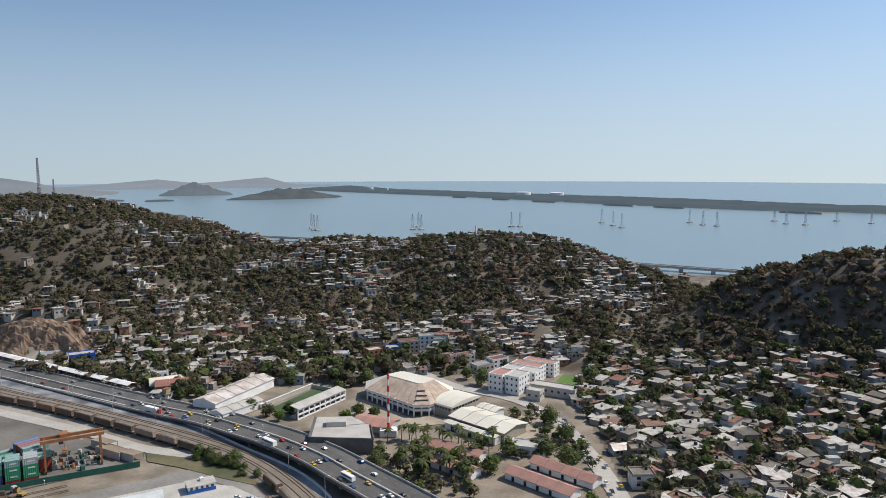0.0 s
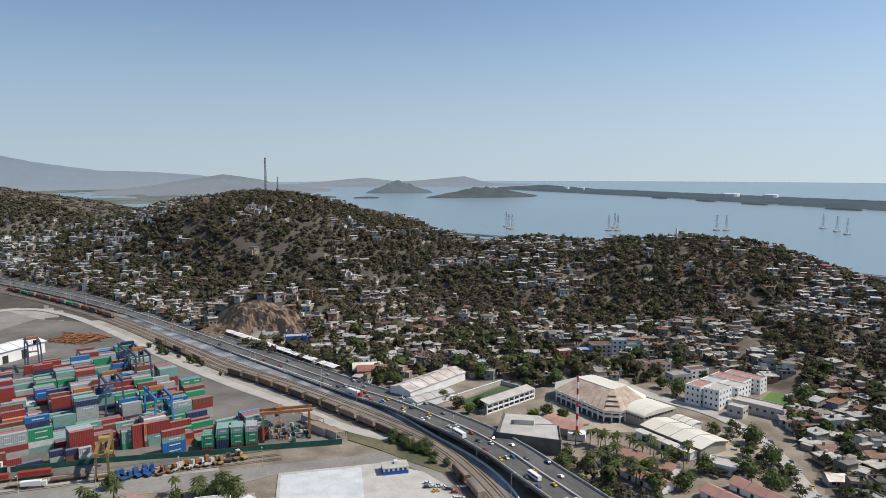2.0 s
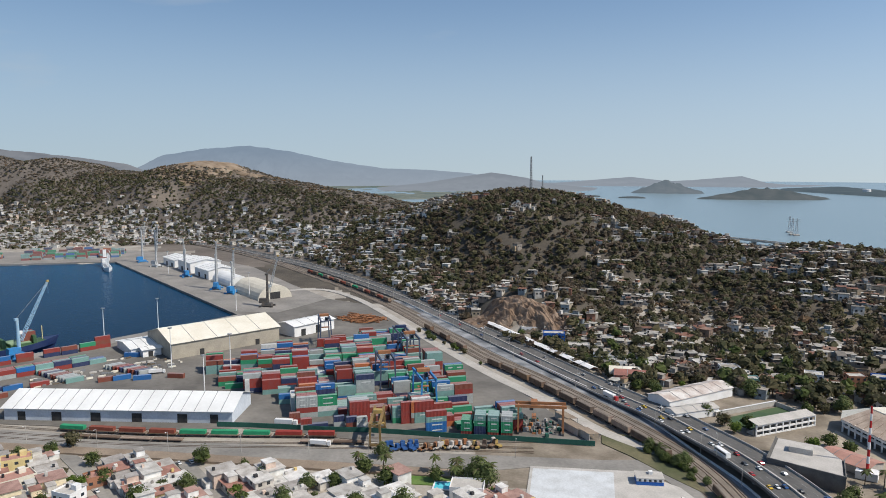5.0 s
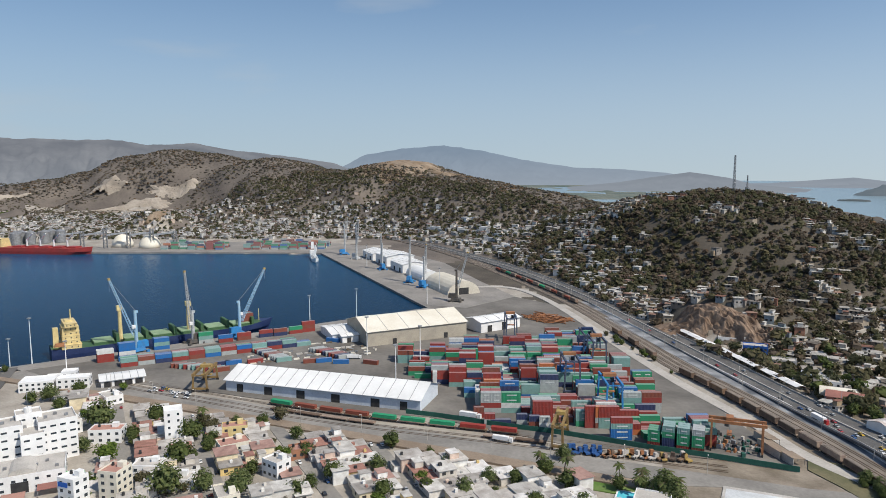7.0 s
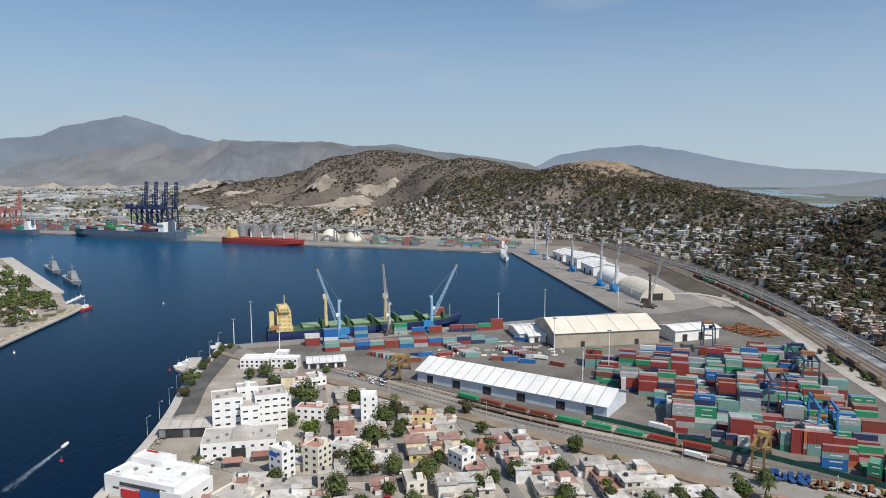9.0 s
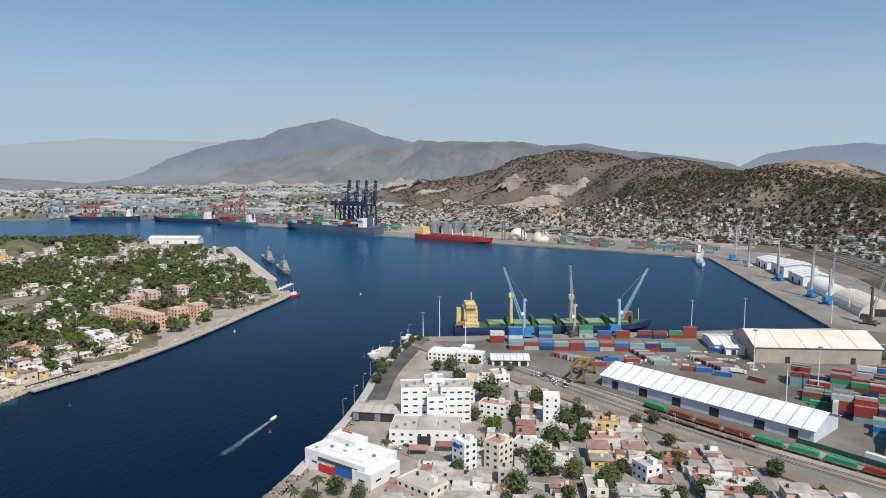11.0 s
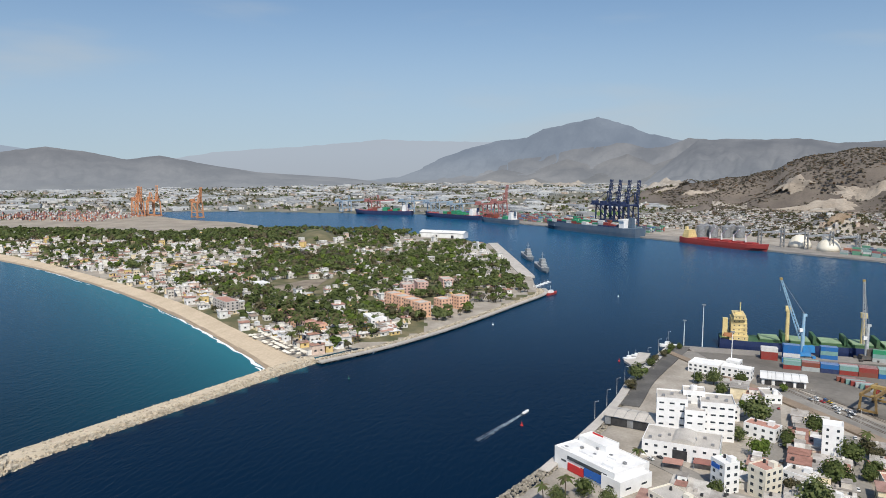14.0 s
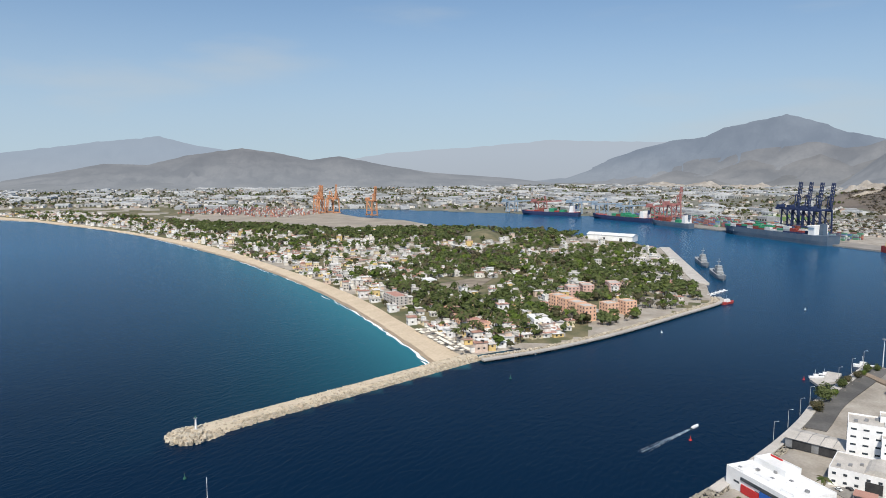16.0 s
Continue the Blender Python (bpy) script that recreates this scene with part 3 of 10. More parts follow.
slab("verge", [(-64, 268), (-74, 275), (-96, 297), (-118, 313), (-134, 309), (-128, 296), (-112, 290), (-92, 280)], 2.0, M_GRASS, "dry grass verge beside the railway", "verge")

HIGHWAY = smooth_line([(28, 190, 7.5), (8, 222, 7.2), (-15, 250, 7), (-37, 274, 7), (-52, 291, 6.8), (-72, 310, 6.2), (-94, 327, 5.2), (-118, 345, 4), (-150, 363, 3), (-190, 386, 2.4),
                       (-250, 420, 2.3), (-300, 448, 2.2), (-418, 512, 2.2), (-540, 566, 2.2), (-672, 612, 2.2), (-885, 662, 2.3), (-1050, 695, 2.5), (-1300, 700, 3)], 8)
g = Geo()
ribbon(g, HIGHWAY, 10, -10, 1.1)
highway = structure("road_highway", g.mesh("road_highway", M_ASPHALT), "dark asphalt dual highway rising onto a flyover", "road")
g = Geo()
for off in (-9.9, 9.6):
    ribbon(g, HIGHWAY, off + 0.3, off, 0.9, 0.9)
ribbon(g, HIGHWAY, 0.35, -0.35, 0.8, 0.8)
structure("trim_highway_barrier", g.mesh("barrier", M_CONC), "pale concrete barriers along the highway", "barrier")
g = Geo()
for off in (-6.4, -3.3, 3.3, 6.4):
    for k in range(0, min(len(HIGHWAY), 90) - 1):
        a, b = HIGHWAY[k], HIGHWAY[k + 1]
        s = side_of(HIGHWAY, k) * off + Vector((0, 0, 0.03))
        m = a.lerp(b, 0.45)
        g.beam(a + s, m + s, 0.13, 0.04)
for off in (-9.2, -0.8, 0.8, 9.2):
    ribbon(g, HIGHWAY, off + 0.1, off - 0.1, 0.05, 0.03)
structure("trim_lane_marks", g.mesh("marks", M_LINE), "white lane markings on the highway", "road marking")
# flyover piers
g = Geo()
for k in range(2, 22, 2):
    p = HIGHWAY[k]
    if p.z > 3.6:
        s = side_of(HIGHWAY, k)
        for o in (-5, 5):
            g.cyl((p.x + s.x * o, p.y + s.y * o, 0.5), 0.8, p.z - 1.5, 10)
        g.beam(p + s * 9 - Vector((0, 0, 1.5)), p - s * 9 - Vector((0, 0, 1.5)), 1.4, 1.0)
structure("flyover_piers", g.mesh("piers", M_CONC), "concrete flyover piers and crossbeams", "pier")
LOWER = smooth_line([(-30, 220, 1.7), (-48, 260, 1.7), (-66, 284, 1.7), (-92, 306, 1.7), (-120, 330, 1.8), (-156, 354, 1.8), (-196, 376, 1.8), (-262, 411, 1.9), (-330, 448, 1.9), (-425, 500, 1.9)], 8)
structure("road_lower", ribbon(Geo(), LOWER, 5, -4.5, 1.0).mesh("lower", material("chalky_road", (0.10, 0.108, 0.12), (0.34, 0.345, 0.35), 0.07, bump=0.2)), "pale service road under the flyover", "road")
structure("trim_lower_wall", ribbon(Geo(), LOWER, -4.5, -5.0, 1.5, 0.9).mesh("wall", M_WHITE), "low white wall beside the railway", "wall")
RAILS = smooth_line([(-40, 235, 1.6), (-62, 268, 1.6), (-83, 293, 1.6), (-108, 313, 1.6), (-156, 341, 1.6), (-205, 367, 1.6), (-250, 388, 1.6), (-310, 424, 1.6), (-430, 492, 1.7),
                     (-581, 556, 1.8), (-783, 628, 2.0), (-1000, 672, 2.2), (-1300, 680, 2.6)], 8)
structure("railway_bed", ribbon(Geo(), RAILS, 8.5, -8.5, 1.0, 0.25).mesh("bed", M_BALLAST), "brown gravel railway bed", "railway")
g = Geo()
for off in (-6.2, -1.6, 3.0, 7.0):
    for r in (-0.72, 0.72):
        ribbon(g, RAILS, off + r + 0.09, off + r - 0.09, 0.2, 0.45)
structure("railway_rails", g.mesh("rails", M_RAIL), "rusty steel rails of four parallel tracks", "railway")
SIDING = smooth_line([(-150, 272, 1.85), (-191, 246, 1.85), (-217, 229, 1.85), (-234, 217.5, 1.85), (-265, 196, 1.85), (-294, 177, 1.85), (-338, 152, 1.85), (-400, 121, 1.85), (-450, 97, 1.85)], 8)
g = Geo()
for off in (-8.0, -1.0, 4.0):
    for r in (-0.72, 0.72):
        ribbon(g, SIDING, off + r + 0.09, off + r - 0.09, 0.15, 0.12)
structure("siding_rails", g.mesh("rails", M_RAIL), "rails of the port siding set in the road", "railway")
PORTROAD = smooth_line([(-100, 300, 1.9), (-135, 310, 1.9), (-162, 325, 1.9), (-192, 340, 1.9), (-230, 358, 1.9), (-300, 396, 2.0), (-400, 455, 2.0), (-470, 490, 2.05), (-520, 500, 2.06), (-545, 475, 2.06)], 8)
structure("road_port_inner", ribbon(Geo(), PORTROAD, 3.4, -3.4, 0.6, 0.12).mesh("road", M_PALEROAD), "pale dusty road between yard and railway", "road")
QUAYSIDE = smooth_line([(-510, 58, 2), (-470, 44, 2), (-424, 28, 2), (-385, 19, 2), (-350, 9, 2), (-318, -2, 2), (-285, -14, 2)], 8)
structure("road_waterfront", ribbon(Geo(), QUAYSIDE[: len(QUAYSIDE) * 3 // 5], 6.0, -3.8, 0.6, 0.1).mesh("road", M_ASPHALT), "asphalt waterfront road", "road")
structure("trim_promenade", ribbon(Geo(), QUAYSIDE, -4.0, -8.6, 0.5, 0.35).mesh("walk", M_CONC), "pale concrete promenade along the channel", "pavement")
STREETS = [([(70, 215, 2.2), (68, 260, 2.2), (67, 276, 2.2), (65, 298, 2.2), (59, 335, 2.4), (49, 362, 2.6), (35, 380, 3.0), (5, 402, 4.0), (-20, 440, 6.0), (-30, 480, 12)], 4.0)]
g = Geo()
for pts, w in STREETS:
    ln = smooth_line(pts, 5)
    for q in ln:
        q.z = float(height(q.x, q.y)) + 0.35
    ribbon(g, ln, w, -w, 0.8)
structure("road_valley", g.mesh("road", M_PALEROAD), "pale concrete street climbing the valley", "road")
# the town's street grid
TOWN_U, TOWN_V = Vector((0.962, -0.272)), Vector((0.272, 0.962))
g = Geo()
for a, b, w in (((-425, 99), (-268, 66), 3.2), ((-356, 117), (-240, 92), 3.2), ((-324, 147), (-200, 124), 3.2), ((-268, 172), (-176, 145), 3.2), ((-312, 24), (-230, 96), 5.0), ((-281, 52), (-246, 132), 3.0),
                ((-250, 76), (-205, 158), 3.0), ((-330, 112), (-322, 150), 2.6), ((-400, 96), (-338, 34), 3.0)):
    lift = 1.62 + 0.013 * len(g.f) / 6
    g.beam((a[0], a[1], lift), (b[0], b[1], lift), 2 * w, 0.5)
structure("road_streets", g.mesh("streets", M_PORTROAD), "pale worn concrete streets between town houses", "road")
FENCE = [(-129, 291), (-139.5, 285.7), (-164, 273.5), (-180, 264), (-199, 255), (-223, 243), (-241, 231.5), (-273, 214.5), (-288, 205)]
g = Geo()
for a, b in zip(FENCE, FENCE[1:]):
    g.beam((*a, 3.1), (*b, 3.1), 0.25, 2.4)
M_GREENWALL = material("dark_green_fence", (0.02, 0.085, 0.065), (0.03, 0.11, 0.085), 0.3)
structure("fence_wall", g.mesh("fence", M_GREENWALL), "dark green boundary wall of the container yard", "wall")

# ---- beach, breakwater, channel banks ----
WATERLINE = [(-400, -196), (-405, -201), (-466, -268), (-553, -373), (-652, -516), (-776, -734), (-930, -1081), (-1011, -1394), (-1038, -1624), (-1000, -2600)]
INNER = [(-422, -186), (-430, -198), (-492, -270), (-580, -376), (-690, -545), (-842, -820), (-975, -1200), (-1040, -1450), (-1075, -1718), (-1045, -2600)]


def between(a, b, s):
    la, lb = smooth_line([(*p, 0) for p in a], 14), smooth_line([(*p, 0) for p in b], 14)
    pick = lambda ln, u: ln[min(int(u * (len(ln) - 1)), len(ln) - 1)].lerp(ln[min(int(u * (len(ln) - 1)) + 1, len(ln) - 1)], u * (len(ln) - 1) % 1)
    return [pick(la, k / 160).lerp(pick(lb, k / 160), s) for k in range(161)]


def beach_band(name, s0, s1, z0, z1, mat, label, cols=6):
    rows = []
    for i in range(cols + 1):
        u = i / cols
        ln = between(WATERLINE, INNER, s0 + (s1 - s0) * u)
        rows.append([(p.x, p.y, z0 + (z1 - z0) * u + 0.15 * math.sin(k * 1.3 + i)) for k, p in enumerate(ln)])
    gg = Geo()
    n = len(rows[0])
    gg.add([p for r in rows for p in r], [(i * n + k, (i + 1) * n + k, (i + 1) * n + k + 1, i * n + k + 1) for i in range(cols) for k in range(n - 1)])
    return structure(name, gg.mesh(name, mat, smooth=True), label, "beach")


beach_band("beach", 0.10, 1.0, 0.75, 2.4, M_SAND, "wide curve of pale golden beach sand")
beach_band("beach_wet", -0.2, 0.14, -0.7, 0.85, M_WETSAND, "dark wet sand along the waterline", 3)
M_FOAM = material("surf_foam", (0.85, 0.87, 0.87), (0.75, 0.8, 0.8), 0.4, rough=0.7)
g = Geo()
r0 = random.Random(11)
for s, wid in ((-0.10, 0.34), (-0.22, 0.2)):
    ln = between(WATERLINE, INNER, s)
    ln = [p for k in range(len(ln) - 1) for p in (ln[k], ln[k].lerp(ln[k + 1], 0.5))]
    on, rings = False, []
    for k, p in enumerate(ln):
        if r0.random() < (0.24 if s < -0.2 else 0.16):
            on = not on
        here = on if k > 26 or s < -0.2 else True
        w = (0.5 + 2.2 * r0.random()) * wid * (1.7 if k < 26 else 0.8) * max(0.35, 1 - k / 300)
        if here:
            sd = side_of(ln, k)
            c = p + sd * (r0.random() - 0.5) * 2
            rings.append([c + sd * w + Vector((0, 0, 0.12)), c - sd * w + Vector((0, 0, 0.12)), c - sd * w - Vector((0, 0, 0.3)), c + sd * w - Vector((0, 0, 0.3))])
        if (not here or k == len(ln) - 1) and rings:
            if len(rings) > 2:
                g.loft(rings)
            rings = []
tagged(new("surf_foam", g.mesh("foam", M_FOAM)), "broken white surf along the beach", "surf", kind="stuff")

M_ROCK = material("pale_boulders", (0.56, 0.50, 0.40), (0.42, 0.37, 0.29), 0.4, bump=0.6, hues=[(1, 1, 1), (0.8, 0.8, 0.8), (0.65, 0.63, 0.6), (0.95, 0.9, 0.85)], by="island")
M_ROCKG = material("grey_bank_stones", (0.42, 0.385, 0.32), (0.30, 0.27, 0.22), 0.4, bump=0.6, hues=[(1, 1, 1), (0.8, 0.8, 0.8), (0.6, 0.6, 0.58)], by="island")
CUBE = np.array([(-1, -1, -1), (1, -1, -1), (1, 1, -1), (-1, 1, -1), (-1, -1, 1), (1, -1, 1), (1, 1, 1), (-1, 1, 1)], float)
CUBE_F = np.array([(3, 2, 1, 0), (4, 5, 6, 7), (0, 1, 5, 4), (1, 2, 6, 5), (2, 3, 7, 6), (3, 0, 4, 7)])


def stones(name, centres, sizes, mat, label, seed, category="rocks"):
    """Rough boulders, each a squashed and skewed block of its own."""
    rs = np.random.RandomState(seed)
    n = len(centres)
    v = CUBE[None] * (0.65 + 0.5 * rs.rand(n, 8, 3)) * np.asarray(sizes)[:, None, None] * (0.6 + 0.7 * rs.rand(n, 1, 3)) * 0.5
    a, b = rs.rand(n) * 6.28, (rs.rand(n) - 0.5) * 1.2
    ca, sa, cb, sb = np.cos(a)[:, None], np.sin(a)[:, None], np.cos(b)[:, None], np.sin(b)[:, None]
    x, y, z = v[..., 0], v[..., 1], v[..., 2]
    x, z = cb * x + sb * z, -sb * x + cb * z
    x, y = ca * x - sa * y, sa * x + ca * y
    v = np.stack([x, y, z], -1) + np.asarray(centres)[:, None]
    f = (CUBE_F[None] + 8 * np.arange(n)[:, None, None]).reshape(-1, 4)
    return tagged(new(name, array_mesh(name, v.reshape(-1, 3), f, [mat])), label, category, kind="stuff")


def rubble(line, half, top, count, size, seed):
    """Places for boulders on a mound along a line: full across the crown, falling to the water at both sides."""
    rs = np.random.RandomState(seed)
    out, sizes = [], []
    seg = np.array([(b - a).length for a, b in zip(line, line[1:])])
    cum = np.r_[0, np.cumsum(seg)]
    for s, u in zip(rs.rand(count) * cum[-1], (rs.rand(count) * 2 - 1)):
        k = min(int(np.searchsorted(cum, s, side="right")) - 1, len(seg) - 1)
        p = line[k].lerp(line[k + 1], (s - cum[k]) / seg[k])
        w = half(s / cum[-1]) if callable(half) else half
        q = p + side_of(line, k) * (u * w)
        out.append((q.x, q.y, top * (1 - max(0, abs(u) - 0.35) / 0.65 * 1.25)))
        sizes.append(size * (0.6 + 0.8 * rs.rand()) * (0.75 if abs(u) < 0.35 else 1.0))
    return out, sizes


BREAK = smooth_line([(-430, -184, 0), (-395, -197, 0), (-327, -222, 0), (-275, -241.5, 0), (-252, -248.5, 0), (-243, -251, 0)], 6)
rings = []
for k, p in enumerate(BREAK):
    s, w = side_of(BREAK, k), 5.4 + (1.6 if k > len(BREAK) - 6 else 0)
    rings.append([p - s * w * 1.35 + Vector((0, 0, -2)), p - s * w * 0.70 + Vector((0, 0, 2.5)), p + s * w * 0.70 + Vector((0, 0, 2.5)), p + s * w * 1.35 + Vector((0, 0, -2))])
structure("breakwater", Geo().loft(rings).mesh("breakwater", material("breakwater_top", (0.56, 0.48, 0.36), (0.47, 0.40, 0.30), 0.2, bump=0.5)), "long breakwater mound with a pale gravel crown", "breakwater")
c, z = rubble(BREAK, lambda u: 7.7 + (2.4 if u > 0.93 else 0), 2.3, 9000, 1.15, 3)
keep = [k for k in range(len(c)) if c[k][2] < 2.0 or k % 14 == 0]
c, z = [c[k] for k in keep], [z[k] for k in keep]
stones("breakwater_stones", c, z, M_ROCK, "pale rock boulders armouring the breakwater", 4)
c, z = [], []
r0 = np.random.RandomState(9)
for k in range(420):
    a, d = r0.rand() * 6.28, 10.5 * math.sqrt(r0.rand())
    c.append((-243 + d * math.cos(a), -251 + d * math.sin(a), 2.2 * (1 - max(0, d - 6) / 5.5)))
    z.append(1.2 + 0.9 * r0.rand())
stones("breakwater_head_stones", c, z, M_ROCK, "pale boulders round the breakwater's head", 5)
SOUTHBANK = smooth_line([(-425, -178, 0), (-465, -150, 0), (-512, -125, 0), (-556, -106, 0), (-625, -80, 0), (-694, -55, 0), (-720, -58, 0)], 6)
c, z = rubble(SOUTHBANK, 5.0, 1.8, 3400, 1.25, 6)
stones("channel_bank_stones", c, z, M_ROCK, "pale boulders lining the far channel bank", 7)
NORTHBANK = smooth_line([(-512, 61, 0), (-455, 35, 0), (-386, 14, 0), (-346, 3, 0), (-300, -15, 0), (-262, -32, 0), (-215, -55, 0)], 6)
c, z = rubble(NORTHBANK, 4.2, 1.6, 4800, 0.8, 8)
stones("near_bank_stones", c, z, M_ROCKG, "grey stones lining the near channel bank", 9)
structure("road_south_bank", ribbon(Geo(), [p + Vector((0, 0, 2)) for p in SOUTHBANK], -3, -7, 1, 0.2).mesh("walk", M_PALEROAD), "pale walkway along the far channel bank", "pavement")
slab("pavement_navy_quay", [(-798, -69), (-1117, -156), (-1112, -170), (-792, -83)], 2.3, M_CONC, "pale concrete naval quay")


# ---- containers ----
YARD_YAW, FENCE_YAW = 0.89, 0.517
U, V = Vector((math.cos(YARD_YAW), math.sin(YARD_YAW))), Vector((-math.sin(YARD_YAW), math.cos(YARD_YAW)))
BOX_COLOURS = {"red": (0.30, 0.045, 0.035), "brown": (0.24, 0.07, 0.045), "green": (0.03, 0.29, 0.14), "blue": (0.02, 0.15, 0.42), "grey": (0.42, 0.45, 0.44),
               "teal": (0.21, 0.38, 0.35), "orange": (0.55, 0.17, 0.06), "navy": (0.03, 0.045, 0.12), "white": (0.70, 0.70, 0.67)}
LONG, SHORT, TIER = 9.9, 5.3, 2.68
BOX_WEIGHTS = [27, 11, 17, 8, 10, 16, 3, 9, 2]
M_BOX = {k: material("container_" + k, [q * 0.88 for q in c], [min(1, q * 0.68 + 0.025) for q in c], 0.5, rough=0.55, fine=0.3) for k, c in BOX_COLOURS.items()}
M_MARK = material("pale_lettering", (0.62, 0.64, 0.62), (0.5, 0.52, 0.5), 0.5)
# roof sheets: each box colour mixed towards mid grey
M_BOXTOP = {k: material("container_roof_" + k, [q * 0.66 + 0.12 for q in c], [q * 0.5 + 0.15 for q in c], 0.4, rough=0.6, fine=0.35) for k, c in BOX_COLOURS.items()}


def container(colour, length):
    """A shipping container: ribbed body, two door leaves, roof sheet and a lettering bar on each side."""
    box = thing("shipping_container", {"red": "dark red", "brown": "rusty brown", "green": "bright green", "blue": "blue", "grey": "pale grey", "teal": "pale teal green", "orange": "faded orange",
                                       "navy": "dark navy blue", "white": "white"}[colour] + " ribbed steel shipping container in the yard", "container", "stacked shipping containers")
    w, h, n = 2.5, 2.7, 14 if length > 8 else 7
    gg = Geo()
    for s in (-1, 1):
        prof = []
        for k in range(2 * n + 1):
            x = -length / 2 + 0.15 + (length - 0.3) * k / (2 * n)
            prof.append((x, s * (w / 2 - (0.09 if k % 2 else 0.0))))
        vs = [(x, y, z) for z in (0.12, h - 0.12) for x, y in prof]
        m = len(prof)
        gg.add(vs, [(k, k + 1, m + k + 1, m + k) if s < 0 else (k + 1, k, m + k, m + k + 1) for k in range(m - 1)])
    for x in (-1, 1):
        for y in (-1, 1):
            gg.box((x * (length / 2 - 0.09), y * (w / 2 - 0.08), 0), (0.18, 0.16, h))
    for y in (-1, 1):
        for z in (0.0, h - 0.16):
            gg.box((0, y * (w / 2 - 0.06), z), (length - 0.36, 0.12, 0.16))
    gg.box((length / 2 - 0.12, 0, 0.1), (0.12, w - 0.3, h - 0.2))
    part("body", gg, M_BOX[colour], box)
    part("roof", Geo().box((0, 0, h - 0.08), (length - 0.3, w - 0.24, 0.06)), M_BOXTOP[colour], box, "roof sheet of a greyer tone")
    part("door", Geo().box((-length / 2 + 0.1, 0, 0.15), (0.1, w - 0.34, h - 0.3)), M_BOX[colour], box, "steel end door")
    if colour in ("green", "blue", "grey", "teal"):
        part("lettering", Geo().box((0.3, -w / 2 - 0.02, 1.1), (length * 0.5, 0.03, 0.55)), M_MARK, box, "pale lettering bar")
    return box


PROTO = {}
for colour in BOX_COLOURS:
    for length in (LONG, SHORT):
        PROTO[colour, length] = container(colour, length)
        PROTO[colour, length].matrix_world = put(-340, 470, 2.0)
used_proto = set()
r1 = random.Random(21)
boxes = []          # x, y, z, yaw, colour, length


def in_poly(x, y, poly):
    inside = False
    for (x0, y0), (x1, y1) in zip(poly, poly[1:] + poly[:1]):
        if (y0 > y) != (y1 > y) and x < (x1 - x0) * (y - y0) / (y1 - y0) + x0:
            inside = not inside
    return inside


def pick_colour():
    return r1.choices(list(BOX_COLOURS), BOX_WEIGHTS)[0]


YARD = [(-374, 266), (-345, 246), (-290, 250), (-262, 239), (-242, 246), (-210, 266), (-190, 272), (-168, 285), (-174, 292), (-196, 302), (-224, 318), (-270, 352), (-300, 374), (-326, 390), (-340, 392), (-352, 340)]
origin = Vector((-262, 240))
for street in range(-3, 9):
    for slot in range(-7, 15):
        if (slot + street * 2) % 7 == 6 and street % 2:
            continue
        base = r1.choice((1.0, 1.8, 2.3, 2.8, 3.2, 3.7, 4.2)) - 0.4 * (street < 0)
        last = pick_colour()
        split = r1.random() < 0.14
        for row in range(7):
            c = origin + U * (slot * 10.25 + street % 3 * 2.0 + r1.uniform(-0.15, 0.15)) + V * (street * 21.4 + row * 2.62)
            if not in_poly(c.x, c.y, YARD) or r1.random() < 0.04:
                continue
            for k in range(max(1, min(5, round(base + r1.uniform(-1.0, 0.8))))):
                if r1.random() < 0.7:
                    last = pick_colour()
                for o in ((-2.6, 2.6) if split else (0.0,)):
                    boxes.append((c.x + U.x * o, c.y + U.y * o, 1.92 + TIER * k, YARD_YAW + r1.uniform(-0.008, 0.008), last, SHORT if split else LONG))
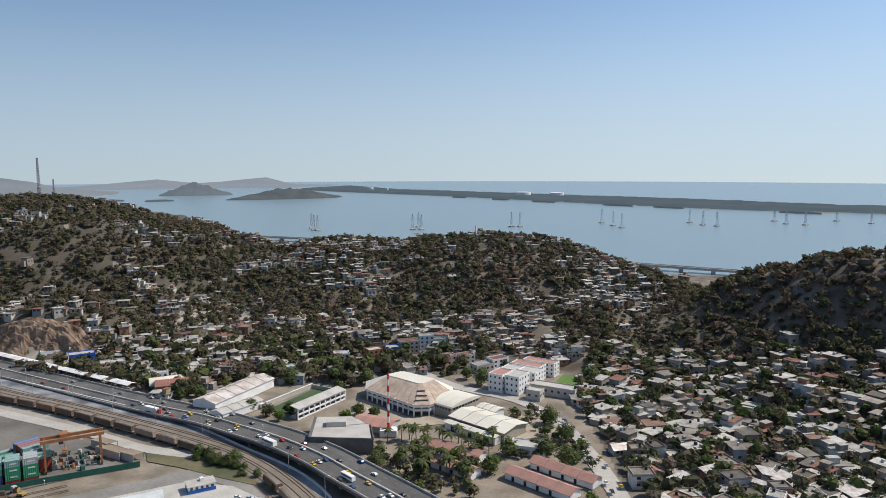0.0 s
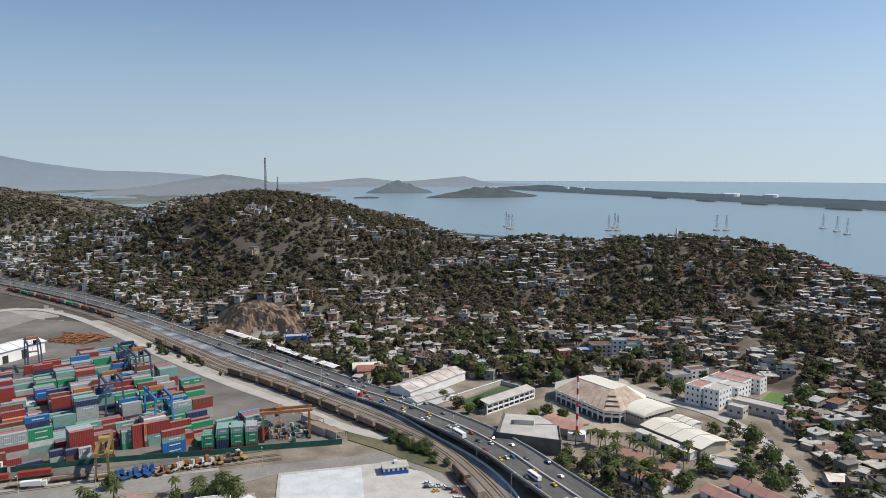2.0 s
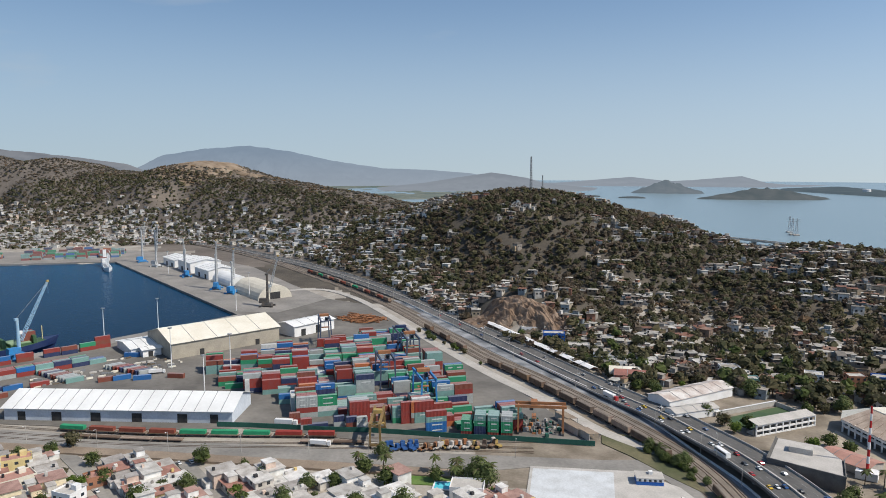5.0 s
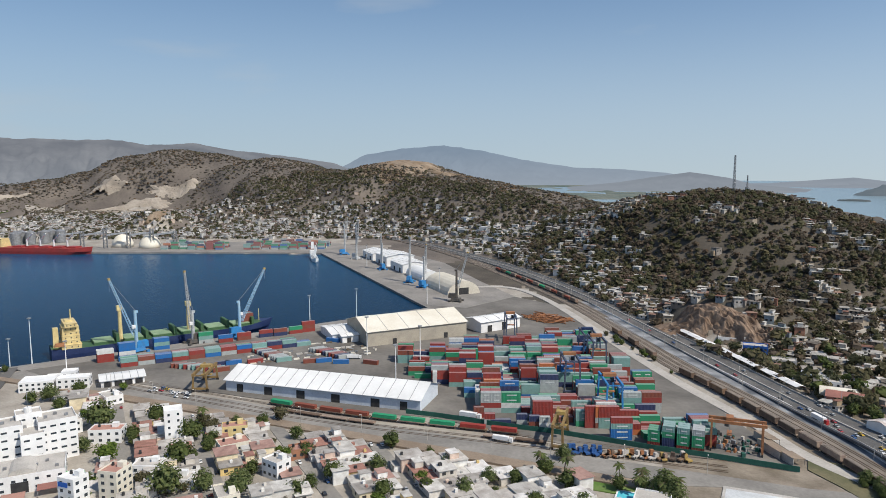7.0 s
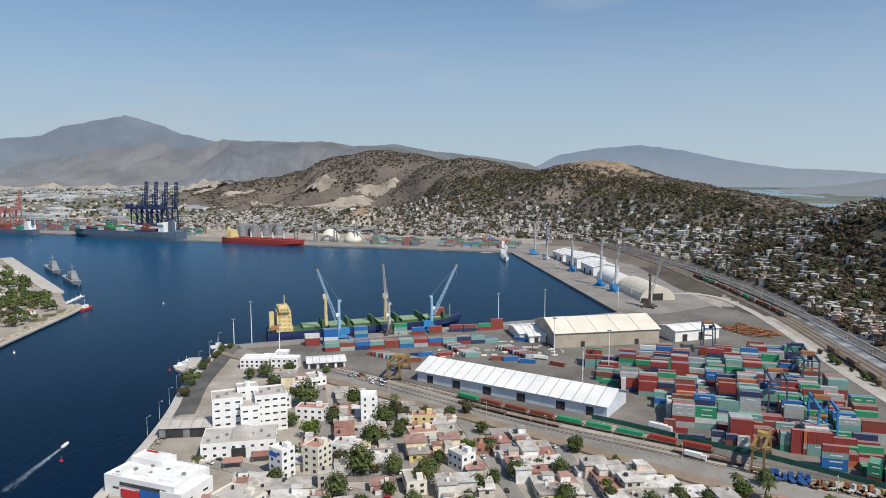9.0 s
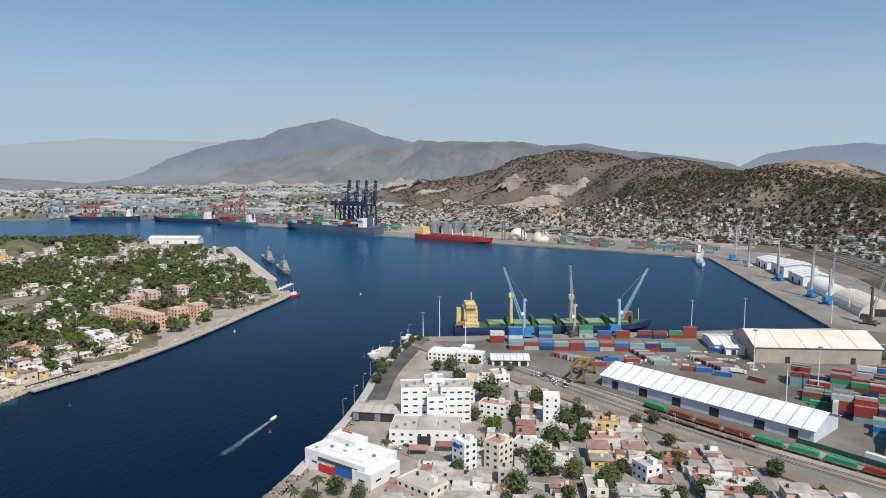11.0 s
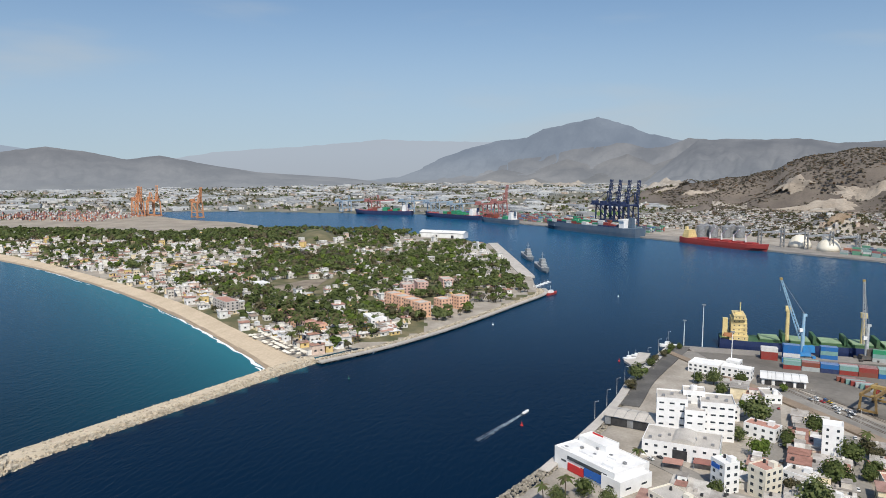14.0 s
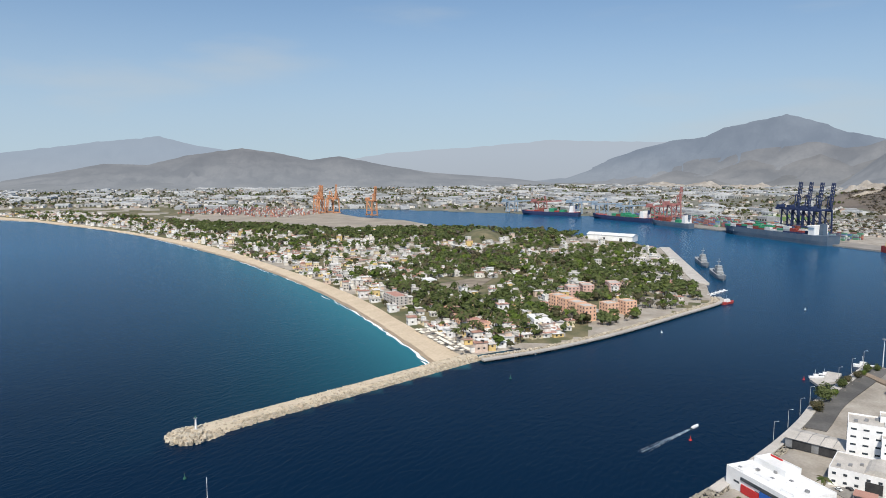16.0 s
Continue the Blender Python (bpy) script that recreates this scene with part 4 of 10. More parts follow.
# loose stacks along the yard's edge
for x, y, n, cols, L, yaw in ((-197.5, 262.3, 4, ('blue', 'blue', 'teal', 'red'), LONG, YARD_YAW),
                              (-260.8, 230.6, 2, ('red', 'brown'), SHORT, YARD_YAW),
                              (-250.3, 228.4, 2, ('grey', 'red'), SHORT, YARD_YAW),
                              (-246.4, 232.2, 1, ('navy',), LONG, YARD_YAW),
                              (-240.0, 240.3, 2, ('grey', 'navy'), SHORT, YARD_YAW),
                              (-234.4, 243.2, 2, ('brown', 'navy'), SHORT, YARD_YAW),
                              (-230.3, 246.1, 2, ('white', 'grey'), SHORT, YARD_YAW),
                              (-216.6, 263.3, 4, ('red', 'red', 'red', 'red'), SHORT, YARD_YAW),
                              (-213.1, 266.7, 4, ('brown', 'grey', 'orange', 'orange'), SHORT, YARD_YAW),
                              (-318.8, 247.9, 3, ('white', 'white', 'white'), LONG, YARD_YAW + 1.57),
                              (-278.3, 245.2, 3, ('white', 'white', 'white'), LONG, YARD_YAW + 1.57),
                              (-247.5, 260.8, 2, ('white', 'white'), LONG, YARD_YAW + 1.57),
                              (-183.0, 267.0, 3, ('red', 'green', 'green'), SHORT, FENCE_YAW),
                              (-184.3, 269.3, 3, ('red', 'green', 'green'), SHORT, FENCE_YAW),
                              (-185.6, 271.5, 3, ('red', 'green', 'green'), SHORT, FENCE_YAW),
                              (-177.5, 270.0, 4, ('navy', 'navy', 'green', 'teal'), SHORT, FENCE_YAW),
                              (-178.8, 272.3, 4, ('navy', 'navy', 'green', 'teal'), SHORT, FENCE_YAW),
                              (-180.1, 274.5, 4, ('navy', 'navy', 'green', 'teal'), SHORT, FENCE_YAW),
                              (-172.0, 273.0, 4, ('red', 'green', 'green', 'teal'), SHORT, FENCE_YAW),
                              (-173.3, 275.3, 4, ('red', 'green', 'green', 'teal'), SHORT, FENCE_YAW),
                              (-174.6, 277.5, 4, ('red', 'green', 'green', 'teal'), SHORT, FENCE_YAW),
                              (-166.5, 276.0, 4, ('brown', 'green', 'green', 'grey'), SHORT, FENCE_YAW),
                              (-167.8, 278.3, 4, ('brown', 'green', 'green', 'grey'), SHORT, FENCE_YAW),
                              (-169.1, 280.5, 4, ('brown', 'green', 'green', 'grey'), SHORT, FENCE_YAW)):
    for k in range(n):
        boxes.append((x, y, 1.92 + TIER * k, yaw, cols[k], L))
# stacks behind the ship's berth: one long double row, short stacks nearer the ship, low rows on the open paving
BERTH_A, BERTH_B = Vector((-468, 114)), Vector((-442.6, 234))
bdir = (BERTH_B - BERTH_A).normalized()
byaw = math.atan2(bdir.y, bdir.x)
for off in (0.0, -2.7, -5.4):
    for k in range(12):
        p = BERTH_A + bdir * (5.0 + 10.2 * k) + Vector((bdir.y, -bdir.x)) * off
        for t in range(1 if k == 11 else 2):
            boxes.append((p.x, p.y, 1.92 + TIER * t, byaw, r1.choices(("red", "brown", "teal", "grey", "navy", "blue", "green"), (6, 4, 6, 4, 2, 3, 2))[0], LONG))
for x, y, n, cl in ((-487, 110, 3, ("red", "red", "white")), (-489.5, 110, 3, ("red", "red", "white")), (-482, 121.5, 1, ("blue",)), (-486, 123, 4, ("blue", "white", "blue", "blue")), (-488.7, 123, 4, ("blue", "blue", "blue", "blue")), (-496, 148, 3, ("blue", "teal", "blue")), (-498.7, 148, 3, ("blue", "blue", "blue")),
                    (-494, 178, 3, ("grey", "teal", "green")), (-488, 190, 2, ("red", "blue")), (-486, 203, 2, ("brown", "red")), (-484, 219, 2, ("navy", "red")), (-481, 229, 2, ("navy", "brown")), (-480, 241, 2, ("red", "green")), (-479, 251, 3, ("red", "brown", "red"))):
    for t in range(n):
        boxes.append((x, y, 1.92 + TIER * t, byaw, cl[t], LONG))
for a, b, n in (((-446, 143), (-420, 160), 11), ((-448, 198), (-416, 200), 11), ((-425, 229), (-396, 234), 10)):
    for k in range(n):
        u = k / (n - 1)
        boxes.append((a[0] + (b[0] - a[0]) * u, a[1] + (b[1] - a[1]) * u, 1.92, byaw, r1.choice(("teal", "grey", "red", "brown", "navy", "grey")), LONG))
# loose boxes on the open paving
for x, y, yaw, cl in ((-402, 212, 1.2, "brown"), (-398, 219, 1.2, "blue"), (-388, 226, 0.9, "blue"), (-440, 250, 0.6, "blue"), (-436, 258, 0.6, "navy"), (-375, 240, 0.5, "brown"), (-432, 166, 1.35, "navy"), (-430, 172, 1.35, "blue"), (-424, 184, 1.35, "red")):
    boxes.append((x, y, 1.92, yaw, cl, LONG))
boxes.sort(key=lambda b: math.hypot(b[0], b[1]) - 6 * b[2])
NEAR_BOXES, rest = boxes[:170], boxes[170:]
for x, y, z, yaw, colour, L in NEAR_BOXES:
    p = PROTO[colour, L]
    if (colour, L) not in used_proto:
        used_proto.add((colour, L))
        p.matrix_world = put(x, y, z, yaw)
    else:
        copy_thing(p, put(x, y, z, yaw))
for key, p in PROTO.items():
    if key not in used_proto:
        for o in (*p.children_recursive, p):
            bpy.data.objects.remove(o)


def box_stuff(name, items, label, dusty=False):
    """Many containers joined: body and a thin roof sheet each. dusty: box colours with distance haze mixed in."""
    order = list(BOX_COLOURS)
    mats = [(M_HAZEBOX if dusty else M_BOX)[k] for k in order] + [M_BOXTOP[k] for k in order]
    v, f, idx, n = [], [], [], 0
    for x, y, z, yaw, colour, L in items:
        ca, sa = math.cos(yaw), math.sin(yaw)
        k = order.index(colour)
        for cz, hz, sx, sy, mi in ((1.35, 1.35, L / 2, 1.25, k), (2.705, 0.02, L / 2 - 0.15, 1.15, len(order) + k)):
            p = CUBE * (sx, sy, hz)
            v.append(np.stack([x + ca * p[:, 0] - sa * p[:, 1], y + sa * p[:, 0] + ca * p[:, 1], z + cz + p[:, 2]], 1))
            f.append(CUBE_F + n)
            idx += [mi] * 6
            n += 8
    return tagged(new(name, array_mesh(name, np.concatenate(v), np.concatenate(f), mats, idx)), label, "containers", kind="stuff")


# far boxes: haze across the water is mixed into the colours
M_HAZEBOX = {k: material("hazed_container_" + k, [q * 0.72 + 0.09 for q in c], [q * 0.55 + 0.11 for q in c], 0.3, rough=0.7, fine=0.3) for k, c in BOX_COLOURS.items()}
box_stuff("container_stacks", rest, "rows of stacked red, green and blue containers")
far = []
for a, b, depth in (((-905, 500), (-985, 405), 60), ((-1000, 385), (-1062, 312), 50), ((-1440, -60), (-1720, -380), 110), ((-1300, 60), (-1420, -60), 70)):
    d = Vector(b) - Vector(a)
    nrm = Vector((d.y, -d.x)).normalized() * (1 if (Vector((d.y, -d.x)).x < 0) else -1)
    yaw = math.atan2(d.y, d.x)
    for k in range(int(d.length / 13.5)):
        for j in range(int(depth / 5)):
            if r1.random() < 0.30:
                continue
            p = Vector(a) + d.normalized() * (13.5 * k + 6) + nrm * (17 + 5 * j)
            for t in range(r1.randint(1, 4)):
                far.append((p.x, p.y, 2.1 + TIER * t, yaw, pick_colour(), LONG))
# pinkish stacks by the inner basin
for k in range(420):
    x, y = r1.uniform(-1560, -1350), r1.uniform(-1400, -1060)
    for t in range(r1.randint(1, 4)):
        far.append((x, y, 1.7 + TIER * t, 0.6, r1.choice(("brown", "red", "orange", "grey", "white")), LONG))
box_stuff("container_stacks_far", far, "distant hazy stacks of shipping containers across the water", True)


# ---- port buildings ----
def gable_hall(name, label, corner, along_v, across_v, length, width, eave, ridge, wall_mat, roof_mat, bays=10, doors=(), overhang=1.0, rib_mat=None, category="warehouse"):
    """A long hall with a pitched roof of separate sheets between standing ribs, plus near-black panels on the near side
    for the shade inside door openings.
    """
    t = thing(name, label, category)
    yaw = math.atan2(along_v.y, along_v.x)
    t.matrix_world = put(corner.x, corner.y, 1.9, yaw)
    side = 1 if Vector((along_v.x, along_v.y, 0)).cross(Vector((across_v.x, across_v.y, 0))).z > 0 else -1
    W2 = width * side
    lo, hi = min(0, W2), max(0, W2)
    part("wall", Geo().box((length / 2, 0.15 * side, 0), (length, 0.3, eave)), wall_mat, t)
    part("wall", Geo().box((length / 2, W2 - 0.15 * side, 0), (length, 0.3, eave)), wall_mat, t)
    for x in (0.15, length - 0.15):
        g2 = Geo()
        pts = [(lo + 0.3, 0), (hi - 0.3, 0), (hi - 0.3, eave), ((lo + hi) / 2, ridge - 0.2), (lo + 0.3, eave)]
        vs = [(x - 0.15, y, z) for y, z in pts] + [(x + 0.15, y, z) for y, z in pts]
        g2.add(vs, [(4, 3, 2, 1, 0), (5, 6, 7, 8, 9)] + [(i, (i + 1) % 5, 5 + (i + 1) % 5, 5 + i) for i in range(5)])
        part("gable", g2, wall_mat, t)
    for s in (0, 1):
        for k in range(bays):
            x0, x1 = -overhang + (length + 2 * overhang) * k / bays, -overhang + (length + 2 * overhang) * (k + 1) / bays
            y0, y1 = ((lo - overhang, (lo + hi) / 2) if s == 0 else (hi + overhang, (lo + hi) / 2))
            z0 = eave - overhang * (ridge - eave) / (width / 2)
            vs = [(x0 + 0.02, y0, z0), (x1 - 0.02, y0, z0), (x1 - 0.02, y1, ridge), (x0 + 0.02, y1, ridge)]
            vs = vs + [(x, y, z + 0.16) for x, y, z in vs]
            part("roof_panel", Geo().add(vs, [(3, 2, 1, 0), (4, 5, 6, 7), (0, 1, 5, 4), (1, 2, 6, 5), (2, 3, 7, 6), (3, 0, 4, 7)]), roof_mat, t)
    g2 = Geo()
    for k in range(1, bays):
        x = -overhang + (length + 2 * overhang) * k / bays
        z0 = eave - overhang * (ridge - eave) / (width / 2) + 0.2
        for y0 in (lo - overhang, hi + overhang):
            g2.beam((x, y0, z0), (x, (lo + hi) / 2, ridge + 0.2), 0.22, 0.2)
    part("roof_rib", g2, rib_mat or M_STEEL, t)
    for x, w, h in doors:
        part("door", Geo().box((x, -0.06 * side, 0), (w, 0.16, h)), M_DARK, t, "open dark doorway")
    return t


M_SHEET = material("white_roof_sheet", (0.78, 0.78, 0.76), (0.66, 0.66, 0.64), 0.06, rough=0.5, fine=0.15)
M_BLUEWALL = material("pale_blue_grey_wall", (0.55, 0.60, 0.66), (0.45, 0.49, 0.54), 0.1)
LU = (Vector((-285, 212)) - Vector((-382, 148))).normalized()
LV = Vector((-LU.y, LU.x))
# a white hall: the walls' bluish shade is put into their colour
gable_hall("long_warehouse", "long white warehouse with ribbed pitched roof and dark doors", Vector((-382, 148)), LU, LV, 116, 29, 6.5, 11.5, M_BLUEWALL, M_SHEET, 18,
           [(9, 4, 4.5), (27, 5, 4.5), (47, 5, 4.5), (68, 5, 4.5), (91, 5, 4.5), (107, 4, 4.5)], 1.2)
KU = Vector((17.3, 74.7)).normalized()
KV = Vector((-KU.y, KU.x))
M_TANWALL = material("tan_block_wall", (0.40, 0.36, 0.29), (0.32, 0.29, 0.24), 0.15)
gable_hall("big_warehouse", "tall cream-roofed warehouse with tan block walls", Vector((-412, 261.5)), KU, KV, 77, 46, 10.5, 16.8, M_TANWALL, M_CREAM, 5, [(20, 3, 4), (60, 3, 4)], 1.0)
gable_hall("quay_shed", "low white quay shed with shallow roof", Vector((-441, 250)), KU, KV, 22, 30, 5, 7, M_WHITE, M_SHEET, 4, [(7, 3, 3.5), (17, 3, 3.5)])
gable_hall("small_shed", "small white shed beside the warehouse", Vector((-432, 253)), KU, KV, 12, 8, 5, 5.8, M_WHITE, M_SHEET, 3, [(5, 3, 3.5)])
gable_hall("yard_shed", "white shed at the head of the yard", Vector((-392.4, 349)), Vector((0.107, 0.994)), Vector((-0.994, 0.107)), 37, 20, 8, 10, M_WHITE, M_SHEET, 4, [(8, 4, 5), (22, 5, 6)])
gable_hall("office_shed", "white shed with open loading bays", Vector((-431, 94)), Vector((0.19, 0.982)), Vector((-0.982, 0.19)), 23, 15, 3.9, 5.0, M_WHITE, M_SHEET, 6, [(3.5, 4, 3), (9, 4, 3), (14.5, 4, 3), (20, 4, 3)])
ARCH = [(math.cos(math.pi * k / 12), math.sin(math.pi * k / 12)) for k in range(13)]


def arch_hall(corner, d, length, width, high, label, mat, legs=0.0):
    t = thing("arched_hangar", label, "warehouse")
    t.matrix_world = put(corner[0], corner[1], 2.0, math.atan2(d[1], d[0]))
    bays = max(3, int(length / 14))
    for k in range(bays):
        x0, x1 = length * k / bays, length * (k + 1) / bays - 0.12
        rings = [[(x, width / 2 * c, legs + high * s) for c, s in ARCH] + [(x, -width / 2 + 0.3, 0), (x, width / 2 - 0.3, 0)] for x in (x0, x1)]
        part("roof_panel", Geo().loft(rings), mat, t)
    part("door", Geo().box((-0.05, 0, 0), (0.12, width * 0.3, high * 0.5)), M_DARK, t, "dark doorway")
    part("door", Geo().box((length + 0.02, 0, 0), (0.12, width * 0.3, high * 0.5)), M_DARK, t, "dark doorway")
    return t


QD = (-0.961, 0.276)
arch_hall((-520, 440), QD, 62, 34, 13, "tan arched fabric hangar on the quay", material("tan_fabric", (0.60, 0.56, 0.47), (0.52, 0.48, 0.40), 0.1))
arch_hall((-600, 462), QD, 50, 22, 9, "grey-white arched hangar on the quay", M_SHEET, 2)
for k, (a, w, h) in enumerate(((-664, 30, 10), (-720, 36, 12), (-775, 30, 9))):
    gable_hall("quay_warehouse", "white flat-gabled warehouse on the basin quay", Vector((a, 470 + (-a - 664) * 0.28)), Vector(QD), Vector((0.276, 0.961)), 44, w, h, h + 3, M_WHITE, M_SHEET, 4, [(10, 5, 5), (30, 5, 5)])


# ---- cranes ----
def lattice(g2, a, b, w, n, bar=0.25, w2=None):
    """A four-chord lattice boom from a to b."""
    a, b = Vector(a), Vector(b)
    d = (b - a).normalized()
    s = d.cross(Vector((0, 0, 1)))
    s = s.normalized() if s.length > 1e-3 else Vector((1, 0, 0))
    u = s.cross(d)
    w2 = w if w2 is None else w2
    at = lambda k, i, j: a.lerp(b, k / n) + (s * i + u * j) * (w + (w2 - w) * k / n) / 2
    for i, j in ((-1, -1), (1, -1), (1, 1), (-1, 1)):
        g2.beam(at(0, i, j), at(n, i, j), bar)
    for k in range(n):
        z = 1 if k % 2 else -1
        g2.beam(at(k, -1, z), at(k + 1, 1, z), bar * 0.7)
        g2.beam(at(k, -1, -z), at(k + 1, -1, z), bar * 0.7)
        g2.beam(at(k, 1, -z), at(k + 1, 1, z), bar * 0.7)
        g2.beam(at(k, 1, -z), at(k + 1, -1, -z), bar * 0.7)
    return g2


M_CRANE_BLUE = material("pale_blue_crane_paint", (0.24, 0.42, 0.58), (0.34, 0.46, 0.55), 0.4, rough=0.5)
M_CRANE_BASE = material("bright_blue_crane_base", (0.03, 0.22, 0.50), (0.05, 0.18, 0.38), 0.4, rough=0.5)
M_CRANE_GREY = material("pale_grey_crane_paint", (0.45, 0.47, 0.48), (0.33, 0.34, 0.34), 0.4, rough=0.5)
M_CRANE_DARK = material("dark_crane_paint", (0.06, 0.06, 0.06), (0.12, 0.10, 0.08), 0.4, rough=0.5)
M_YELLOW = material("faded_yellow_paint", (0.42, 0.29, 0.09), (0.30, 0.21, 0.09), 0.4, rough=0.5)
M_OCHRE = material("dusty_ochre_paint", (0.26, 0.17, 0.065), (0.17, 0.115, 0.055), 0.4, rough=0.6)
M_PALEYELLOW = material("pale_yellow_paint", (0.68, 0.55, 0.27), (0.56, 0.44, 0.21), 0.2, rough=0.5)
M_RUST = material("rusty_orange_steel", (0.36, 0.16, 0.07), (0.26, 0.12, 0.06), 0.4, rough=0.6)
M_NAVY = material("navy_blue_steel", (0.018, 0.03, 0.085), (0.03, 0.045, 0.10), 0.4, rough=0.5)
M_RTG = material("dark_blue_grey_steel", (0.05, 0.07, 0.12), (0.09, 0.11, 0.15), 0.4, rough=0.5)


def harbour_crane(x, y, z, yaw, tower, boom, lift, base_mat, tower_mat, boom_mat, label):
    t = thing("harbour_crane", label, "crane", "mobile harbour cranes")
    t.matrix_world = put(x, y, z, yaw)
    base = part("base", Geo().box((0, 0, 1.0), (9, 7, 2.2), 0, 0.85), base_mat, t)
    for i in (-1, 1):
        for j in (-1, 1):
            part("outrigger", Geo().box((i * 5.2, j * 4.4, 0), (2.0, 2.0, 1.4)), base_mat, t)
    part("machine_house", Geo().box((-3, 0, 3.2), (8, 4.2, 4.2), 0, 0.92), base_mat, t)
    part("tower", Geo().cyl((0.5, 0, 3.2), 1.3, tower - 3.2, 10, 0.95), tower_mat, t)
    cab = part("cabin", Geo().box((2.2, 0.6, tower * 0.62), (2.2, 1.8, 2.2)), M_WHITE, t)
    part("cap", Geo().box((0, 0, tower), (2.4, 1.6, 1.6)), tower_mat, t)
    foot, tip = Vector((1.8, 0, tower * 0.45)), Vector((1.8 + boom * math.cos(lift), 0, tower * 0.45 + boom * math.sin(lift)))
    part("boom", lattice(Geo(), foot, tip, 1.9, 16, 0.28, 0.9), boom_mat, t)
    part("boom_head", Geo().box((tip.x, 0, tip.z - 0.6), (1.6, 1.2, 1.4)), M_YELLOW, t)
    g2 = Geo().beam((0, 0.5, tower + 1.2), tip, 0.12).beam((0, -0.5, tower + 1.2), tip, 0.12)
    part("stay", g2, M_STEEL, t)
    part("hoist_rope", Geo().beam(tip, (tip.x, 0, tip.z - 8), 0.1), M_STEEL, t)
    return t


harbour_crane(-499, 133, 2.0, -1.45, 27, 42, 1.22, M_CRANE_BASE, M_CRANE_BLUE, M_CRANE_BLUE, "pale blue mobile harbour crane beside the ship")
harbour_crane(-498, 171, 2.0, -1.5, 22, 42, 1.50, M_CRANE_DARK, M_CRANE_GREY, M_CRANE_GREY, "grey mobile harbour crane with steep boom")
harbour_crane(-497, 204, 2.0, 1.6, 25, 42, 1.08, M_CRANE_BASE, M_CRANE_BLUE, M_CRANE_BLUE, "pale blue mobile harbour crane by the ship's bow")
harbour_crane(-576, 434, 2.0, 1.9, 30, 30, 1.48, M_CRANE_BASE, M_CRANE_GREY, M_CRANE_GREY, "grey tower harbour crane on a bright blue base")
harbour_crane(-609, 440, 2.0, 2.3, 34, 34, 1.48, M_CRANE_BASE, M_CRANE_GREY, M_CRANE_GREY, "grey tower harbour crane on a bright blue base")
harbour_crane(-703, 468, 2.0, 2.8, 30, 30, 1.46, M_CRANE_BASE, M_CRANE_GREY, M_CRANE_GREY, "grey tower harbour crane on a bright blue base")
harbour_crane(-498, 412, 2.0, 0.6, 28, 34, 1.3, M_CRANE_DARK, M_CRANE_DARK, M_CRANE_GREY, "dark harbour crane parked on the quay")
harbour_crane(-852, 505, 2.0, 1.2, 40, 34, 1.47, M_CRANE_BASE, M_CRANE_GREY, M_CRANE_GREY, "tall grey harbour crane at the basin's end")
harbour_crane(-800, 492, 2.0, 0.2, 44, 34, 1.47, M_CRANE_GREY, M_CRANE_GREY, M_CRANE_GREY, "tall grey lattice crane at the basin's end")


def gantry(x, y, yaw, span, length, high, mat, label, name="gantry_crane", z=1.92, trolley=M_YELLOW, bar=0.8):
    """A rubber-tyred or rail gantry: four legs, two girders, sills, trolley and cab."""
    t = thing(name, label, "crane", "yard gantry cranes")
    t.matrix_world = put(x, y, z, yaw)
    for i in (-1, 1):
        for j in (-1, 1):
            leg = part("leg", Geo().beam((i * length / 2, j * span / 2, 1.2), (i * length / 2 * 0.85, j * span / 2, high), bar), mat, t)
            part("wheel", Geo().box((i * length / 2, j * span / 2, 0), (1.6, 0.6, 1.3)), M_DARK, leg, "black tyre")
        part("girder", Geo().box((i * length / 2 * 0.85, 0, high - 0.1), (bar * 1.1, span + 3, bar * 1.6)), mat, t)
    for j in (-1, 1):
        part("sill", Geo().box((0, j * span / 2, 1.2), (length + 1.2, bar, bar)), mat, t)
        part("tie", Geo().box((0, j * span / 2, high - 0.2), (length * 0.85, bar * 0.7, bar * 0.7)), mat, t)
    tr = part("trolley", Geo().box((0, span * 0.15, high + 1.1), (length * 0.8, 3, 1.6)), trolley, t)
    part("cab", Geo().box((length * 0.2, span * 0.15 + 1.2, high - 2.4), (1.8, 1.8, 2.2)), M_GLASS, tr)
    part("spreader", Geo().box((0, span * 0.15, high * 0.6), (6, 2, 0.5)), trolley, tr)
    part("spreader_rope", Geo().beam((0, span * 0.15, high * 0.6), (0, span * 0.15, high), 0.2), M_STEEL, tr)
    return t


gantry(-262, 300, YARD_YAW, 18, 9, 18, M_RTG, "dark blue rubber-tyred gantry over the stacks", trolley=M_RUST)
gantry(-280, 345, YARD_YAW, 18, 9, 18, M_RTG, "dark blue rubber-tyred gantry over the stacks", trolley=M_RUST)
gantry(-298, 358, YARD_YAW, 18, 9, 17, M_RTG, "dark blue rubber-tyred gantry over the stacks", trolley=M_NAVY)
gantry(-362, 350, YARD_YAW, 18, 8, 18, M_RTG, "dark gantry crane with orange trolley over stacks", trolley=M_RUST)
gantry(-222, 285, YARD_YAW, 20, 8.5, 18, M_CRANE_BASE, "bright blue rubber-tyred gantry over the stacks", trolley=M_RUST)
gantry(-214, 239, 0.63, 22, 5.0, 10.5, M_OCHRE, "dusty yellow gantry crane straddling the siding", bar=1.0)
gantry(-398, 142, 0.95, 22, 8, 9, M_OCHRE, "dusty yellow gantry crane beside the long warehouse", bar=1.0)
gantry(-157, 291, FENCE_YAW + 1.57, 21, 6, 13, M_RUST, "rusty brown gantry frame at the yard's corner", bar=0.8, trolley=M_RUST)


